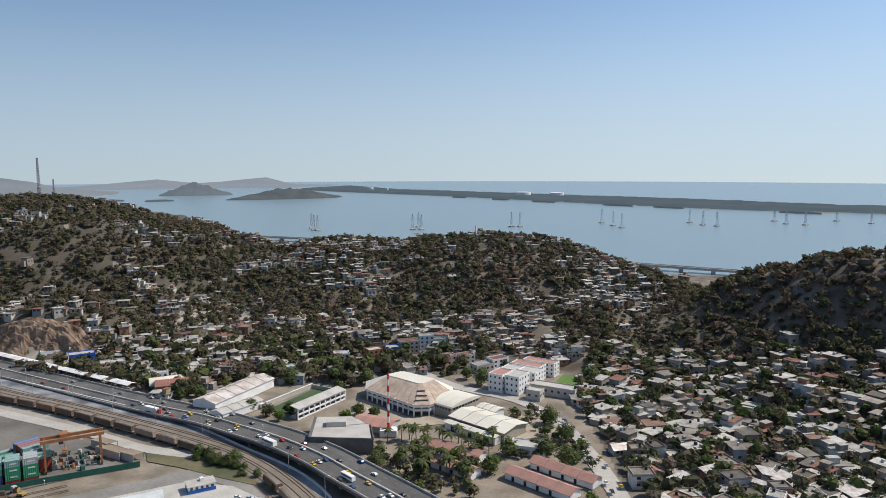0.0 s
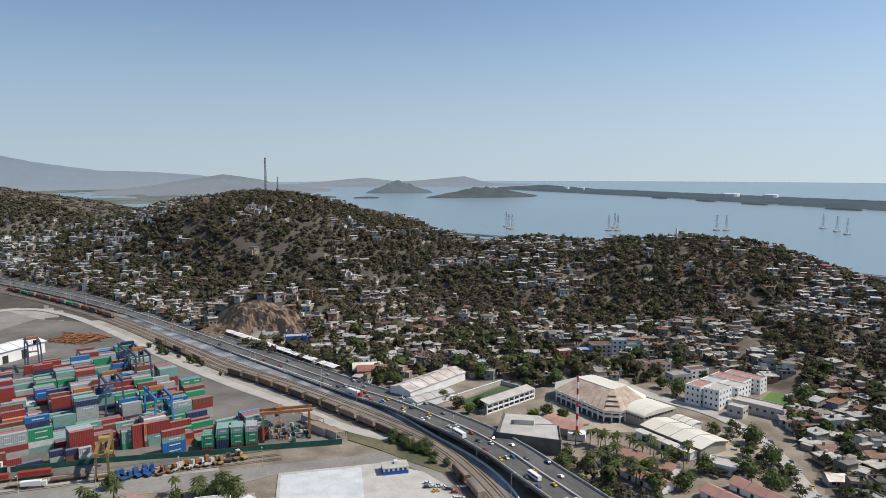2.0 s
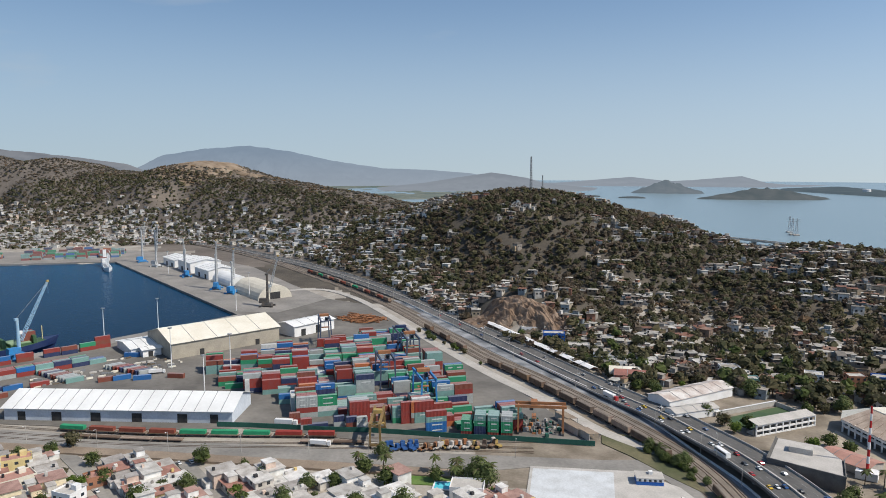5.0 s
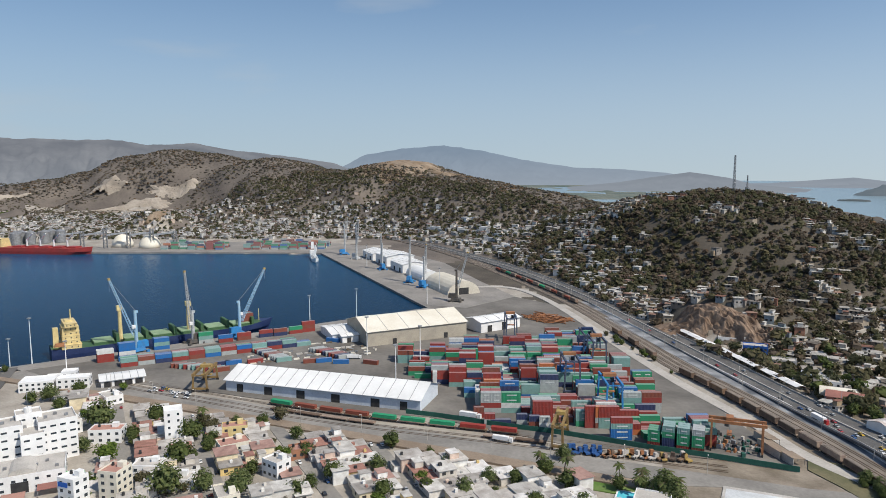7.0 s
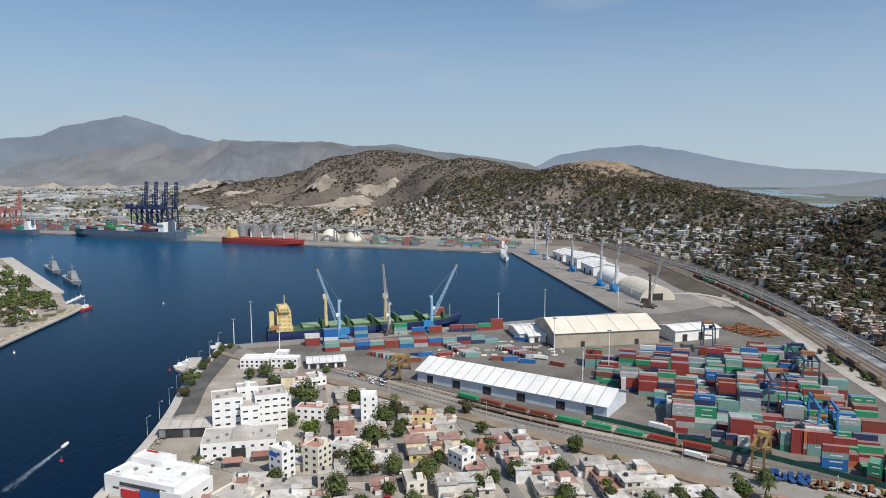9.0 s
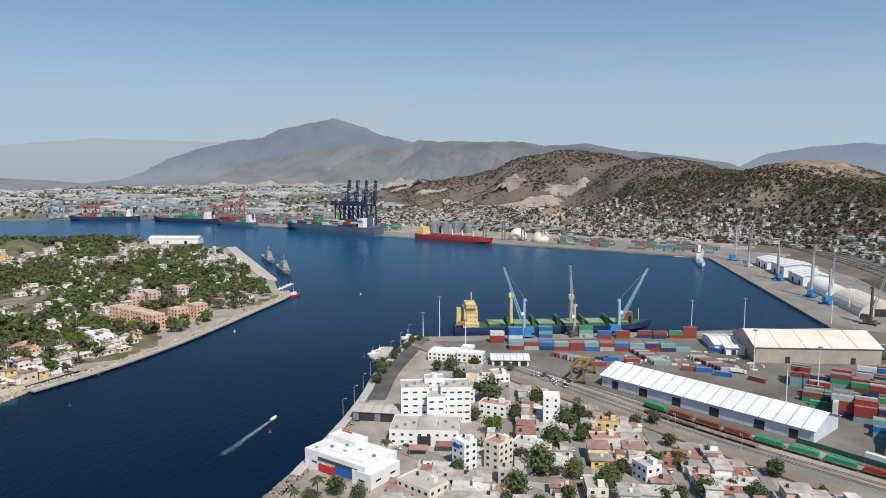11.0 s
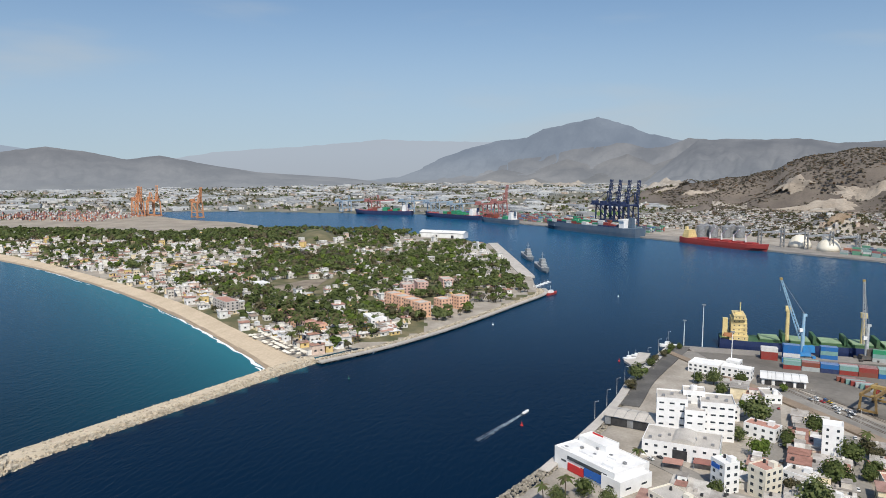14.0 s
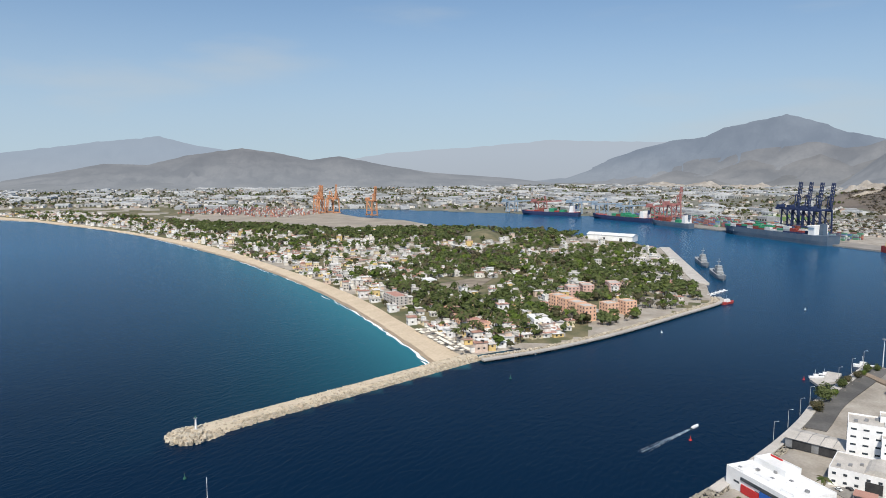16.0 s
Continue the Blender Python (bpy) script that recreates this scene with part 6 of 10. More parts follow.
def house(style, wall, roof, label, group):
    """A town house on its base centre: walls, roof, windows and door as parts. style: width, depth, storeys, kind of roof."""
    sx, sy, floors, top = style
    t = thing("house", label, "house", group)
    h = 2.6 * floors
    part("wall", Geo().box((0, 0, -2.5), (sx, sy, h + 2.5)), wall, t)
    if top == "flat":
        part("roof", Geo().box((0, 0, h), (sx + 0.5, sy + 0.5, 0.22)), roof, t)
        g2 = Geo()
        for a, b, c, d in ((0, sy / 2 - 0.1, sx, 0.2), (0, -sy / 2 + 0.1, sx, 0.2), (sx / 2 - 0.1, 0, 0.2, sy - 0.4), (-sx / 2 + 0.1, 0, 0.2, sy - 0.4)):
            g2.box((a, b, h + 0.22), (c, d, 0.55))
        part("parapet", g2, wall, t)
        part("water_tank", Geo().cyl((sx * 0.25, sy * 0.22, h + 0.22), 0.6, 1.3, 9, 0.5), M_TANK, t, "black plastic water tank")
    elif top == "lean":
        vs = [(-sx / 2 - 0.6, -sy / 2 - 0.6, h), (sx / 2 + 0.6, -sy / 2 - 0.6, h), (sx / 2 + 0.6, sy / 2 + 0.6, h + 1.2), (-sx / 2 - 0.6, sy / 2 + 0.6, h + 1.2)]
        part("roof", Geo().add(vs + [(x, y, z + 0.15) for x, y, z in vs], [(3, 2, 1, 0), (4, 5, 6, 7), (0, 1, 5, 4), (1, 2, 6, 5), (2, 3, 7, 6), (3, 0, 4, 7)]), M_TIN, t, "corrugated tin roof")
        part("upper_wall", Geo().box((0, sy / 2 - 0.15, h), (sx, 0.3, 1.0)), wall, t)
    else:
        e, r = 0.5, 1.7
        for s in (-1, 1):
            vs = [(-sx / 2 - e, s * (sy / 2 + e), h - 0.3), (sx / 2 + e, s * (sy / 2 + e), h - 0.3), (sx / 2 + e, 0, h + r), (-sx / 2 - e, 0, h + r)]
            part("roof", Geo().add(vs + [(x, y, z + 0.16) for x, y, z in vs], [(3, 2, 1, 0), (4, 5, 6, 7), (0, 1, 5, 4), (1, 2, 6, 5), (2, 3, 7, 6), (3, 0, 4, 7)]), M_RED_ROOF if top == "red" else M_TIN, t)
        g2 = Geo()
        for x in (-sx / 2 + 0.1, sx / 2 - 0.1):
            g2.add([(x - 0.1, -sy / 2, h), (x - 0.1, sy / 2, h), (x - 0.1, 0, h + r), (x + 0.1, -sy / 2, h), (x + 0.1, sy / 2, h), (x + 0.1, 0, h + r)], [(2, 1, 0), (3, 4, 5), (0, 1, 4, 3), (1, 2, 5, 4), (2, 0, 3, 5)])
        part("gable", g2, wall, t)
    for f in range(floors):
        z = 2.75 * f + 1.0
        for x, y, w, d in ((-sx * 0.25, -sy / 2, 1.5, 0.12), (sx / 2, 0, 0.12, 1.5)):
            part("window", Geo().box((x, y, z), (w, d, 1.15)), M_GLASS, t)
    part("annex", Geo().box((sx * 0.1, sy / 2 + 1.3, -2), (sx * 0.62, 2.6, 4.3)).box((sx * 0.1, sy / 2 + 1.4, 2.3), (sx * 0.68, 3.0, 0.14)), [wall], t, "low rear room with slab roof")
    part("door", Geo().box((0, -sy / 2, 0), (1.0, 0.14, 2.1)), M_DOOR, t)
    if floors > 1 and top == "flat":
        part("balcony", Geo().box((0, -sy / 2 - 0.6, 2.75), (sx * 0.7, 1.2, 0.18)).box((0, -sy / 2 - 1.15, 2.93), (sx * 0.7, 0.1, 0.8)), wall, t)
    return t


STYLES = [((8, 7, 1, "flat"), "one-storey block house with flat concrete roof"), ((9, 7.5, 2, "flat"), "two-storey block house with flat roof and balcony"), ((7, 6, 2, "flat"), "narrow two-storey house with flat roof"),
          ((8, 6, 1, "lean"), "small house under a sloping tin roof"), ((7, 6, 1, "tin"), "small house with pitched tin roof"), ((9, 8, 1, "red"), "house with pitched faded red roof"), ((10, 8, 2, "flat"), "broad two-storey house with flat roof"),
          ((6.5, 6, 3, "flat"), "tall three-storey block house"), ((10, 7, 1, "lean"), "long low house under tin roof"), ((11, 8, 1, "flat"), "long one-storey house with flat roof")]
HILL_HOUSES = [house(s, M_WALL, M_ROOF, l + " on the valley slope", "valley houses") for s, l in STYLES]
TOWN_HOUSES = [house(s, M_WALLW, M_ROOFT, "pale " + l + " in town", "town houses") for s, l in STYLES]


def settle(protos, spots, weights, rr, most):
    """Sets a copy of a random house at each of the nearest spots; the first of each kind is the original. Returns the other spots."""
    fresh = set()
    spots = sorted(spots, key=lambda q: math.hypot(q[0], q[1]))
    for x, y, yaw in spots[:most]:
        k = rr.choices(range(len(protos)), weights)[0]
        m = put(x, y, float(height(x, y)) + rr.uniform(0.0, 0.5), yaw)
        if k not in fresh:
            fresh.add(k)
            protos[k].matrix_world = m
        else:
            copy_thing(protos[k], m)
    for k, p in enumerate(protos):
        if k not in fresh:
            for o in (*p.children_recursive, p):
                bpy.data.objects.remove(o)
    return spots[most:]


KEEP_OFF = []       # x, y, radius of the ground that larger things take


def clear_of(x, y, pad=0.0):
    return all((x - a) ** 2 + (y - b) ** 2 > (r + pad) ** 2 for a, b, r in KEEP_OFF)


def line_clear(x, y, pts, r):
    for a, b in zip(pts, pts[1:]):
        dx, dy = b[0] - a[0], b[1] - a[1]
        s = max(0, min(1, ((x - a[0]) * dx + (y - a[1]) * dy) / (dx * dx + dy * dy)))
        if math.hypot(x - a[0] - s * dx, y - a[1] - s * dy) < r:
            return False
    return True


KEEP_OFF += [(-22, 385, 34), (5, 372, 26), (14, 330, 22), (24, 320, 18), (-4, 300, 16), (8, 290, 14), (36, 270, 16), (46, 276, 16), (-45, 318, 26), (-74, 376, 30), (45, 415, 34), (-112, 382, 26), (40, 272, 24), (8, 300, 20), (-3, 345, 14)]
KEEP_OFF += [(-160, 219, 17)]
KEEP_OFF += [(a, b, 5) for a, b in ((-24, 474), (-12, 484), (-4, 486), (-34, 466), (-46, 462), (-52, 448), (2, 446), (14, 448), (-66, 452), (-110, 440), (-96, 430), (24, 432), (34, 440))]
KEEP_OFF += [(-276, 466, 22), (-252, 460, 20), (-300, 470, 18)]
KEEP_OFF += [(-346, 77, 7), (-285, 50, 6), (-284, 65, 7), (-262, 121, 6), (-299, 118, 7), (-314, 125, 6), (-278, 86, 7), (-269, 67, 6), (-294, 80, 6), (-309, 55, 4), (-274, 138, 6), (-262, 30, 10), (-252, 96, 7)]
KEEP_OFF += [(-352, 44, 34), (-312, 38, 22), (-345, 12, 18), (-294, 8, 28), (-326, 101, 8), (-420, 110, 28)]
# x, y, crown radius of the broad shade trees in town
TOWN_TREES = [(-426, 58, 6.1), (-425, 67, 4.6), (-405, 68, 5.4), (-427, 82, 5.2), (-383, 76, 5.6), (-364, 78, 7.2), (-320, 70, 8.0), (-339, 65, 3.4), (-298, 60, 3.8), (-356, 102, 5.8),
              (-322, 107, 6.6), (-297, 93, 7.3), (-326, 119, 4.2), (-316, 121, 3.3), (-327, 131, 2.6), (-293, 134, 2.4), (-283, 132, 3.1), (-293, 146, 4.0), (-272, 140, 4.2), (-270, 114, 4.0),
              (-262, 107, 3.5), (-268, 93, 4.3), (-273, 80, 6.4), (-240, 156, 3.6), (-239, 183, 2.6), (-401, 93, 3.4), (-347, 89, 2.6), (-194, 208, 5.0), (-180, 206, 4.8), (-199, 225, 3.4),
              (-202, 184, 3.4), (-200, 170, 3.7), (-195, 192, 4.1), (-193, 179, 2.7)]
VALLEY_ROAD = [(70, 205), (68, 260), (65, 298), (59, 335), (49, 362), (35, 380), (5, 402), (-20, 440), (-30, 480)]
r2 = random.Random(31)
spots = []
for i in range(-4, 24):
    for j in range(-2, 28):
        x = 78 + i * 9.6 + r2.uniform(-3.2, 3.2) + (j % 2) * 4
        y = 215 + j * 9.2 + r2.uniform(-3.0, 3.0)
        if not in_poly(x, y, [(74, 205), (120, 190), (240, 250), (262, 330), (240, 390), (200, 425), (150, 445), (95, 450), (78, 400), (70, 370), (77, 320)]):
            continue
        if not line_clear(x, y, VALLEY_ROAD, 9) or not clear_of(x, y) or r2.random() < 0.20 + 0.9 * (hills(np.array([x]), np.array([y]))[0] > 24):
            continue
        spots.append((x, y, 0.45 + r2.choice((0, 0, 0, 1.571, 3.1416)) + r2.uniform(-0.55, 0.55)))
VALLEY_ALL = list(spots)
REST_VALLEY = settle(HILL_HOUSES, spots, [20, 6, 8, 16, 10, 3, 3, 1, 14, 10], r2, 84)
spots = []
GRID_STREETS = [((-425, 99), (-268, 66)), ((-356, 117), (-240, 92)), ((-324, 147), (-200, 124)), ((-268, 172), (-176, 145)), ((-312, 24), (-230, 96)), ((-281, 52), (-246, 132)), ((-250, 76), (-205, 158))]
for i in range(-26, 26):
    for j in range(-19, 19):
        p = Vector((-260, 110)) + TOWN_U * (i * 8.7 + r2.uniform(-1.3, 1.3)) + TOWN_V * (j * 7.9 + r2.uniform(-1.2, 1.2))
        if not in_poly(p.x, p.y, [(-436, 70), (-383, 100), (-288, 152), (-212, 192), (-150, 224), (-120, 225), (-70, 150), (-120, 60), (-200, 0), (-262, 12), (-282, 32), (-330, 75), (-390, 78)]):
            continue
        if not clear_of(p.x, p.y) or not all(line_clear(p.x, p.y, s, 6.0) for s in GRID_STREETS) or r2.random() < 0.06 or any(math.hypot(p.x - a, p.y - b) < 1.5 + 0.55 * c for a, b, c in TOWN_TREES):
            continue
        spots.append((p.x, p.y, -0.275 + r2.choice((0, 0, 1.571, 3.1416, -1.571)) + r2.uniform(-0.05, 0.05)))
REST_TOWN = settle(TOWN_HOUSES, spots, [26, 4, 6, 9, 4, 9, 3, 0.6, 9, 17], r2, 125)


def many_boxes(name, rows, mats, label, category):
    """Joined upright blocks: x, y, z, yaw, three sizes, material slot."""
    a = np.array(rows, float)
    p = CUBE[None] * a[:, None, 4:7] / 2
    ca, sa = np.cos(a[:, 3])[:, None], np.sin(a[:, 3])[:, None]
    v = np.stack([a[:, 0:1] + ca * p[..., 0] - sa * p[..., 1], a[:, 1:2] + sa * p[..., 0] + ca * p[..., 1], a[:, 2:3] + a[:, 6:7] / 2 + p[..., 2]], -1)
    f = (CUBE_F[None] + 8 * np.arange(len(a))[:, None, None]).reshape(-1, 4)
    return tagged(new(name, array_mesh(name, v.reshape(-1, 3), f, mats, np.repeat(a[:, 7].astype(int), 6))), label, category, kind="stuff")


def small_house(rows, x, y, z, yaw, sx, sy, h, rr, windows=3):
    """Blocks of one distant house: wall, roof slab with overhang, an upper room now and then, dark windows on the sides."""
    ca, sa = math.cos(yaw), math.sin(yaw)
    z, h = z + rr.uniform(-0.3, 0.3), h + rr.uniform(-0.15, 0.15)
    rows.append((x, y, z - 3, yaw, sx, sy, h + 3, 0))
    rows.append((x, y, z + h, yaw, sx + 1.1, sy + 1.1, 0.22, 1))
    if rr.random() < (0.3 if windows > 1 else 0.08):
        ux, uy = rr.uniform(-0.2, 0.2) * sx, rr.uniform(-0.2, 0.2) * sy
        px, py = x + ca * ux - sa * uy, y + sa * ux + ca * uy
        rows.append((px, py, z + h + 0.2, yaw, sx * 0.5, sy * 0.5, 2.4, 0))
        rows.append((px, py, z + h + 2.6, yaw, sx * 0.5 + 0.4, sy * 0.5 + 0.4, 0.2, 1))
    if windows > 2 and rr.random() < 0.7:
        ux, uy = rr.choice(((sx / 2 + 1.3, 0), (-sx / 2 - 1.3, rr.uniform(-1, 1)), (0, sy / 2 + 1.4)))
        px, py = x + ca * ux - sa * uy, y + sa * ux + ca * uy
        rows.append((px, py, z - 3, yaw, 2.8 if ux else sx * 0.6, sy * 0.6 if ux else 2.9, 5.2, 0))
        rows.append((px, py, z + 2.2, yaw, 3.1 if ux else sx * 0.66, sy * 0.66 if ux else 3.2, 0.15, 1))
    if windows > 2:
        for k in range(rr.randint(0, 2)):
            ux, uy, q = rr.uniform(-0.4, 0.4) * sx, rr.uniform(-0.4, 0.4) * sy, rr.uniform(0.8, 1.4)
            rows.append((x + ca * ux - sa * uy, y + sa * ux + ca * uy, z + h + 0.2, yaw, q, q, rr.uniform(0.8, 1.5), rr.choice((0, 2, 1))))
    for k in range(windows):
        s = k % 4
        for f in range(max(1, int(h / 2.8))):
            ox, oy, w, d = ((sx * 0.22, -sy / 2, 1.4, 0.1), (-sx / 2, 0, 0.1, 1.4), (-sx * 0.24, -sy / 2, 1.6, 0.1), (sx / 2, 0, 0.1, 1.4))[s]
            rows.append((x + ca * ox - sa * oy, y + sa * ox + ca * oy, z + 0.9 + 2.8 * f, yaw, w, d, 1.3, 2))


def scatter(n, poly, keep, seed, gap):
    """Random spots inside a polygon, not nearer than gap, kept with a chance."""
    rs = np.random.RandomState(seed)
    xs, ys = zip(*poly)
    out, cells = [], set()
    pts = np.stack([rs.uniform(min(xs), max(xs), n * 11), rs.uniform(min(ys), max(ys), n * 11)], 1)
    chance = keep(pts[:, 0], pts[:, 1])
    luck = rs.rand(len(pts))
    _, inside = along(pts[:, 0], pts[:, 1], list(poly), True)
    for k in np.nonzero(inside & (luck < chance))[0]:
        x, y = pts[k]
        c = (int(x // gap), int(y // gap))
        if c in cells or not clear_of(x, y, 3):
            continue
        cells.add(c)
        out.append((x, y))
        if len(out) >= n:
            break
    return out


r3 = random.Random(41)
# houses up the front slopes, thick at the foot and in clusters higher up
FRONT = [(-320, 470), (-190, 402), (-120, 362), (-90, 390), (-40, 410), (60, 440), (110, 450), (190, 440), (250, 420), (290, 420), (260, 560), (250, 760), (150, 860), (-100, 860), (-350, 900), (-620, 900), (-760, 800), (-700, 640), (-540, 590)]


def front_chance(x, y):
    h = hills(x, y)
    c = fbm(x / 48 + 9, y / 48, 3)
    valley = np.exp(-((x - 60 - (y - 450) * 0.15) / 75) ** 2) * (y > 430) * (y < 760)
    foot = np.clip(1 - h / 24, 0, 1) * np.clip((190 - x) / 40, 0.04, 1)
    return np.clip(foot * 0.7 + valley * 0.6 + np.clip((c - 0.49) * 9, 0.05, 0.85) * (x < 190) + 0.45 * (x < -300) * np.clip((c - 0.38) * 6, 0, 1) + 0.8 * np.exp(-((x + 372) / 45) ** 2 - ((y - 528) / 34) ** 2), 0, 0.95) * np.clip((c - 0.38) * 9, 0.12, 1) * (1 - 0.93 * wooded(x, y))


WOODED = [(20, 640, 75), (-30, 600, 60), (75, 690, 55), (165, 470, 55), (225, 480, 60), (120, 500, 45), (-160, 640, 50), (-230, 560, 45), (-284, 524, 36), (-250, 680, 40), (-130, 518, 34), (-120, 617, 45), (-90, 492, 20)]


def wooded(x, y):
    """1 in the thick woods on the flanks, falling to 0 outside."""
    return np.clip(sum(np.exp(-(((x - a) ** 2 + (y - b) ** 2) / r ** 2) ** 2) for a, b, r in WOODED), 0, 1)


rows = []
for x, y, yaw in REST_VALLEY:
    small_house(rows, x, y, float(height(x, y)) + 0.5, yaw, r3.uniform(6, 10), r3.uniform(5, 8), r3.choice((2.4, 2.5, 2.6, 5.0)), r3)
FRONT_SPOTS = scatter(1150, FRONT, front_chance, 51, 8.5)
for x, y in FRONT_SPOTS:
    z = float(height(x, y))
    small_house(rows, x, y, z + 1.0, 0.3 + r3.choice((0, 1.57)) + r3.uniform(-0.5, 0.5), r3.uniform(5.5, 9.5), r3.uniform(4.5, 7.5), r3.choice((2.3, 2.4, 2.6, 2.5, 4.8)), r3)
TAKEN = np.zeros((330, 230), bool)
for x, y, *_ in (*FRONT_SPOTS, *VALLEY_ALL):
    for i in (-1, 0, 1):
        for j in (-1, 0, 1):
            if abs(i) + abs(j) < 2:
                TAKEN[int((x + 900) / 4) + i, int((y - 150) / 4) + j] = True


def roomy(x, y):
    """A small chance where a hillside house stands, else 1."""
    i, j = np.clip((x + 900) / 4, 0, 329).astype(int), np.clip((y - 150) / 4, 0, 229).astype(int)
    return np.where(TAKEN[i, j], 0.04, 1.0)


many_boxes("hillside_houses", rows, [M_WALL_I, M_ROOF_I, M_DARK], "hundreds of small block houses climbing the hillside", "houses")
# the town behind the basin and along the highway
BACK = [(-330, 478), (-540, 590), (-700, 640), (-900, 690), (-1010, 640), (-1110, 500), (-1190, 400), (-1310, 250), (-1560, 20), (-1800, 60), (-1900, 500), (-1600, 860), (-1200, 930), (-900, 900), (-700, 840), (-500, 700)]


def back_chance(x, y):
    h = height(x, y)
    return np.clip(1.15 - h / 52 + (fbm(x / 80, y / 80, 3) - 0.47) * 1.6, 0.0, 0.9)


rows = []
for x, y, yaw in REST_TOWN:
    small_house(rows, x, y, float(height(x, y)) + 0.4, yaw, r3.uniform(7, 10), r3.uniform(6, 9), r3.choice((2.8, 3.0, 3.2, 3.0, 5.6)), r3)
many_boxes("town_houses_joined", rows, [M_WALLW_I, M_ROOFT_I, M_DARK], "close-set pale block houses with grey roofs in town", "houses")
rows = []
for x, y in scatter(2700, BACK, back_chance, 52, 9.0):
    z = float(height(x, y))
    small_house(rows, x, y, z + 0.6, r3.uniform(0, 3.14), r3.uniform(5.5, 10), r3.uniform(5, 8), r3.choice((2.4, 2.6, 2.6, 2.5, 4.8)), r3, 1)
for k in range(14):
    x, y = r3.uniform(-1000, -500), 0
    y = 560 + (-x - 500) * 0.33 + r3.uniform(22, 90)
    rows.append((x, y, height(x, y) - 1, 0.35 + r3.uniform(-0.3, 0.3), r3.uniform(12, 26), r3.uniform(9, 15), r3.uniform(4, 6), 3))
many_boxes("town_houses_far", rows, [M_WALLF_I, M_ROOFP_I, M_DARK, M_SHED_I], "wide town of pale block houses below the hills", "houses")
# industry on the plain past the harbour
rows = []
PLAIN = [(-1760, -450), (-1760, -900), (-1720, -1080), (-1640, -1230), (-1500, -1500), (-1300, -2000), (-1450, -3000), (-2300, -3300), (-3100, -2600), (-3700, -1700), (-4050, -700), (-4000, 300), (-3500, 700), (-2700, 350), (-2250, 120), (-1950, 250), (-1640, 60), (-1700, -330)]
for x, y in scatter(4600, PLAIN, lambda x, y: np.clip(0.22 + (fbm(x / 190, y / 190, 3) - 0.42) * 3.0, 0.06, 0.9), 53, 17.0):
    big = r3.random() < 0.17
    d = math.hypot(x, y) / 1800
    if big:
        sx, sy, h = r3.uniform(26, 80), r3.uniform(18, 36), r3.uniform(6, 10)
        yaw = 0.7 + r3.choice((0, 1.57)) + r3.uniform(-0.1, 0.1)
        rows.append((x, y, 1.2, yaw, sx, sy, h, 3))
        rows.append((x, y, 1.2 + h, yaw, sx * 0.98, sy * 0.5, 1.5, 3))
        for k in range(4):
            rows.append((x + math.cos(yaw) * sx * (k / 4 - 0.37) + math.sin(yaw) * sy / 2, y + math.sin(yaw) * sx * (k / 4 - 0.37) - math.cos(yaw) * sy / 2, 1.2, yaw, 4, 0.3, 4.5, 2))
    else:
        small_house(rows, x, y, 1.8, r3.uniform(0, 3.14), r3.uniform(8, 16), r3.uniform(7, 12), r3.choice((3.0, 5.6, 6.5)), r3, 1)
many_boxes("industrial_plain", rows, [M_WALLF_I, M_ROOFP_I, M_DARK, M_SHED_I], "distant plain of white sheds and town blocks", "buildings")
# the peninsula's town, thick along the beach
PENIN = [(-445, -178), (-540, -130), (-690, -66), (-790, -85), (-1090, -175), (-1190, -300), (-1150, -540), (-1110, -740), (-1140, -920), (-1130, -1090), (-1200, -1400), (-1250, -1700), (-1130, -1800), (-1060, -1500), (-1000, -1200), (-850, -822), (-698, -548), (-588, -378), (-500, -272)]
KEEP_OFF += [(-690, -307, 40), (-1130, -470, 45), (-612, -146, 34), (-540, -128, 14), (-1150, -260, 40), (-840, -95, 18)]


def strand(x, y):
    d, _ = along(x, y, INNER, False)
    return d


def penin_chance(x, y):
    d = strand(x, y)
    near = np.exp(-(d / 135) ** 4)
    west = np.clip((-x - 700) / 350, 0, 1)
    woods = fbm(x / 70 + 4, y / 70, 3)
    return np.clip(near * 0.9 + west * 0.55 * np.exp(-(d / 230) ** 2) + 0.24 + (0.46 - woods) * 1.6, 0, 0.92) * (d > 7)


rows, PENIN_HOUSES = [], scatter(1500, PENIN, penin_chance, 54, 11.0)
TIP = [(-440, -186), (-470, -168), (-520, -146), (-545, -176), (-528, -236), (-505, -262), (-470, -226)]
PENIN_HOUSES += scatter(46, TIP, lambda x, y: 0 * x + 0.8, 57, 10.0)
for x, y in PENIN_HOUSES:
    near = math.hypot(x, y) < 900
    small_house(rows, x, y, 1.7, 0.75 + r3.choice((0, 1.571)) + r3.uniform(-0.12, 0.12), r3.uniform(5.5, 10.5), r3.uniform(5, 8), r3.choice((2.8, 2.9, 3.0, 2.9, 5.4) if r3.random() < 0.95 else (8.0, 9.0)), r3, 4 if near else 2)
many_boxes("peninsula_houses", rows, [M_WALLW_I, M_ROOFB_I, M_DARK], "white beach town houses and small hotels among trees", "houses")


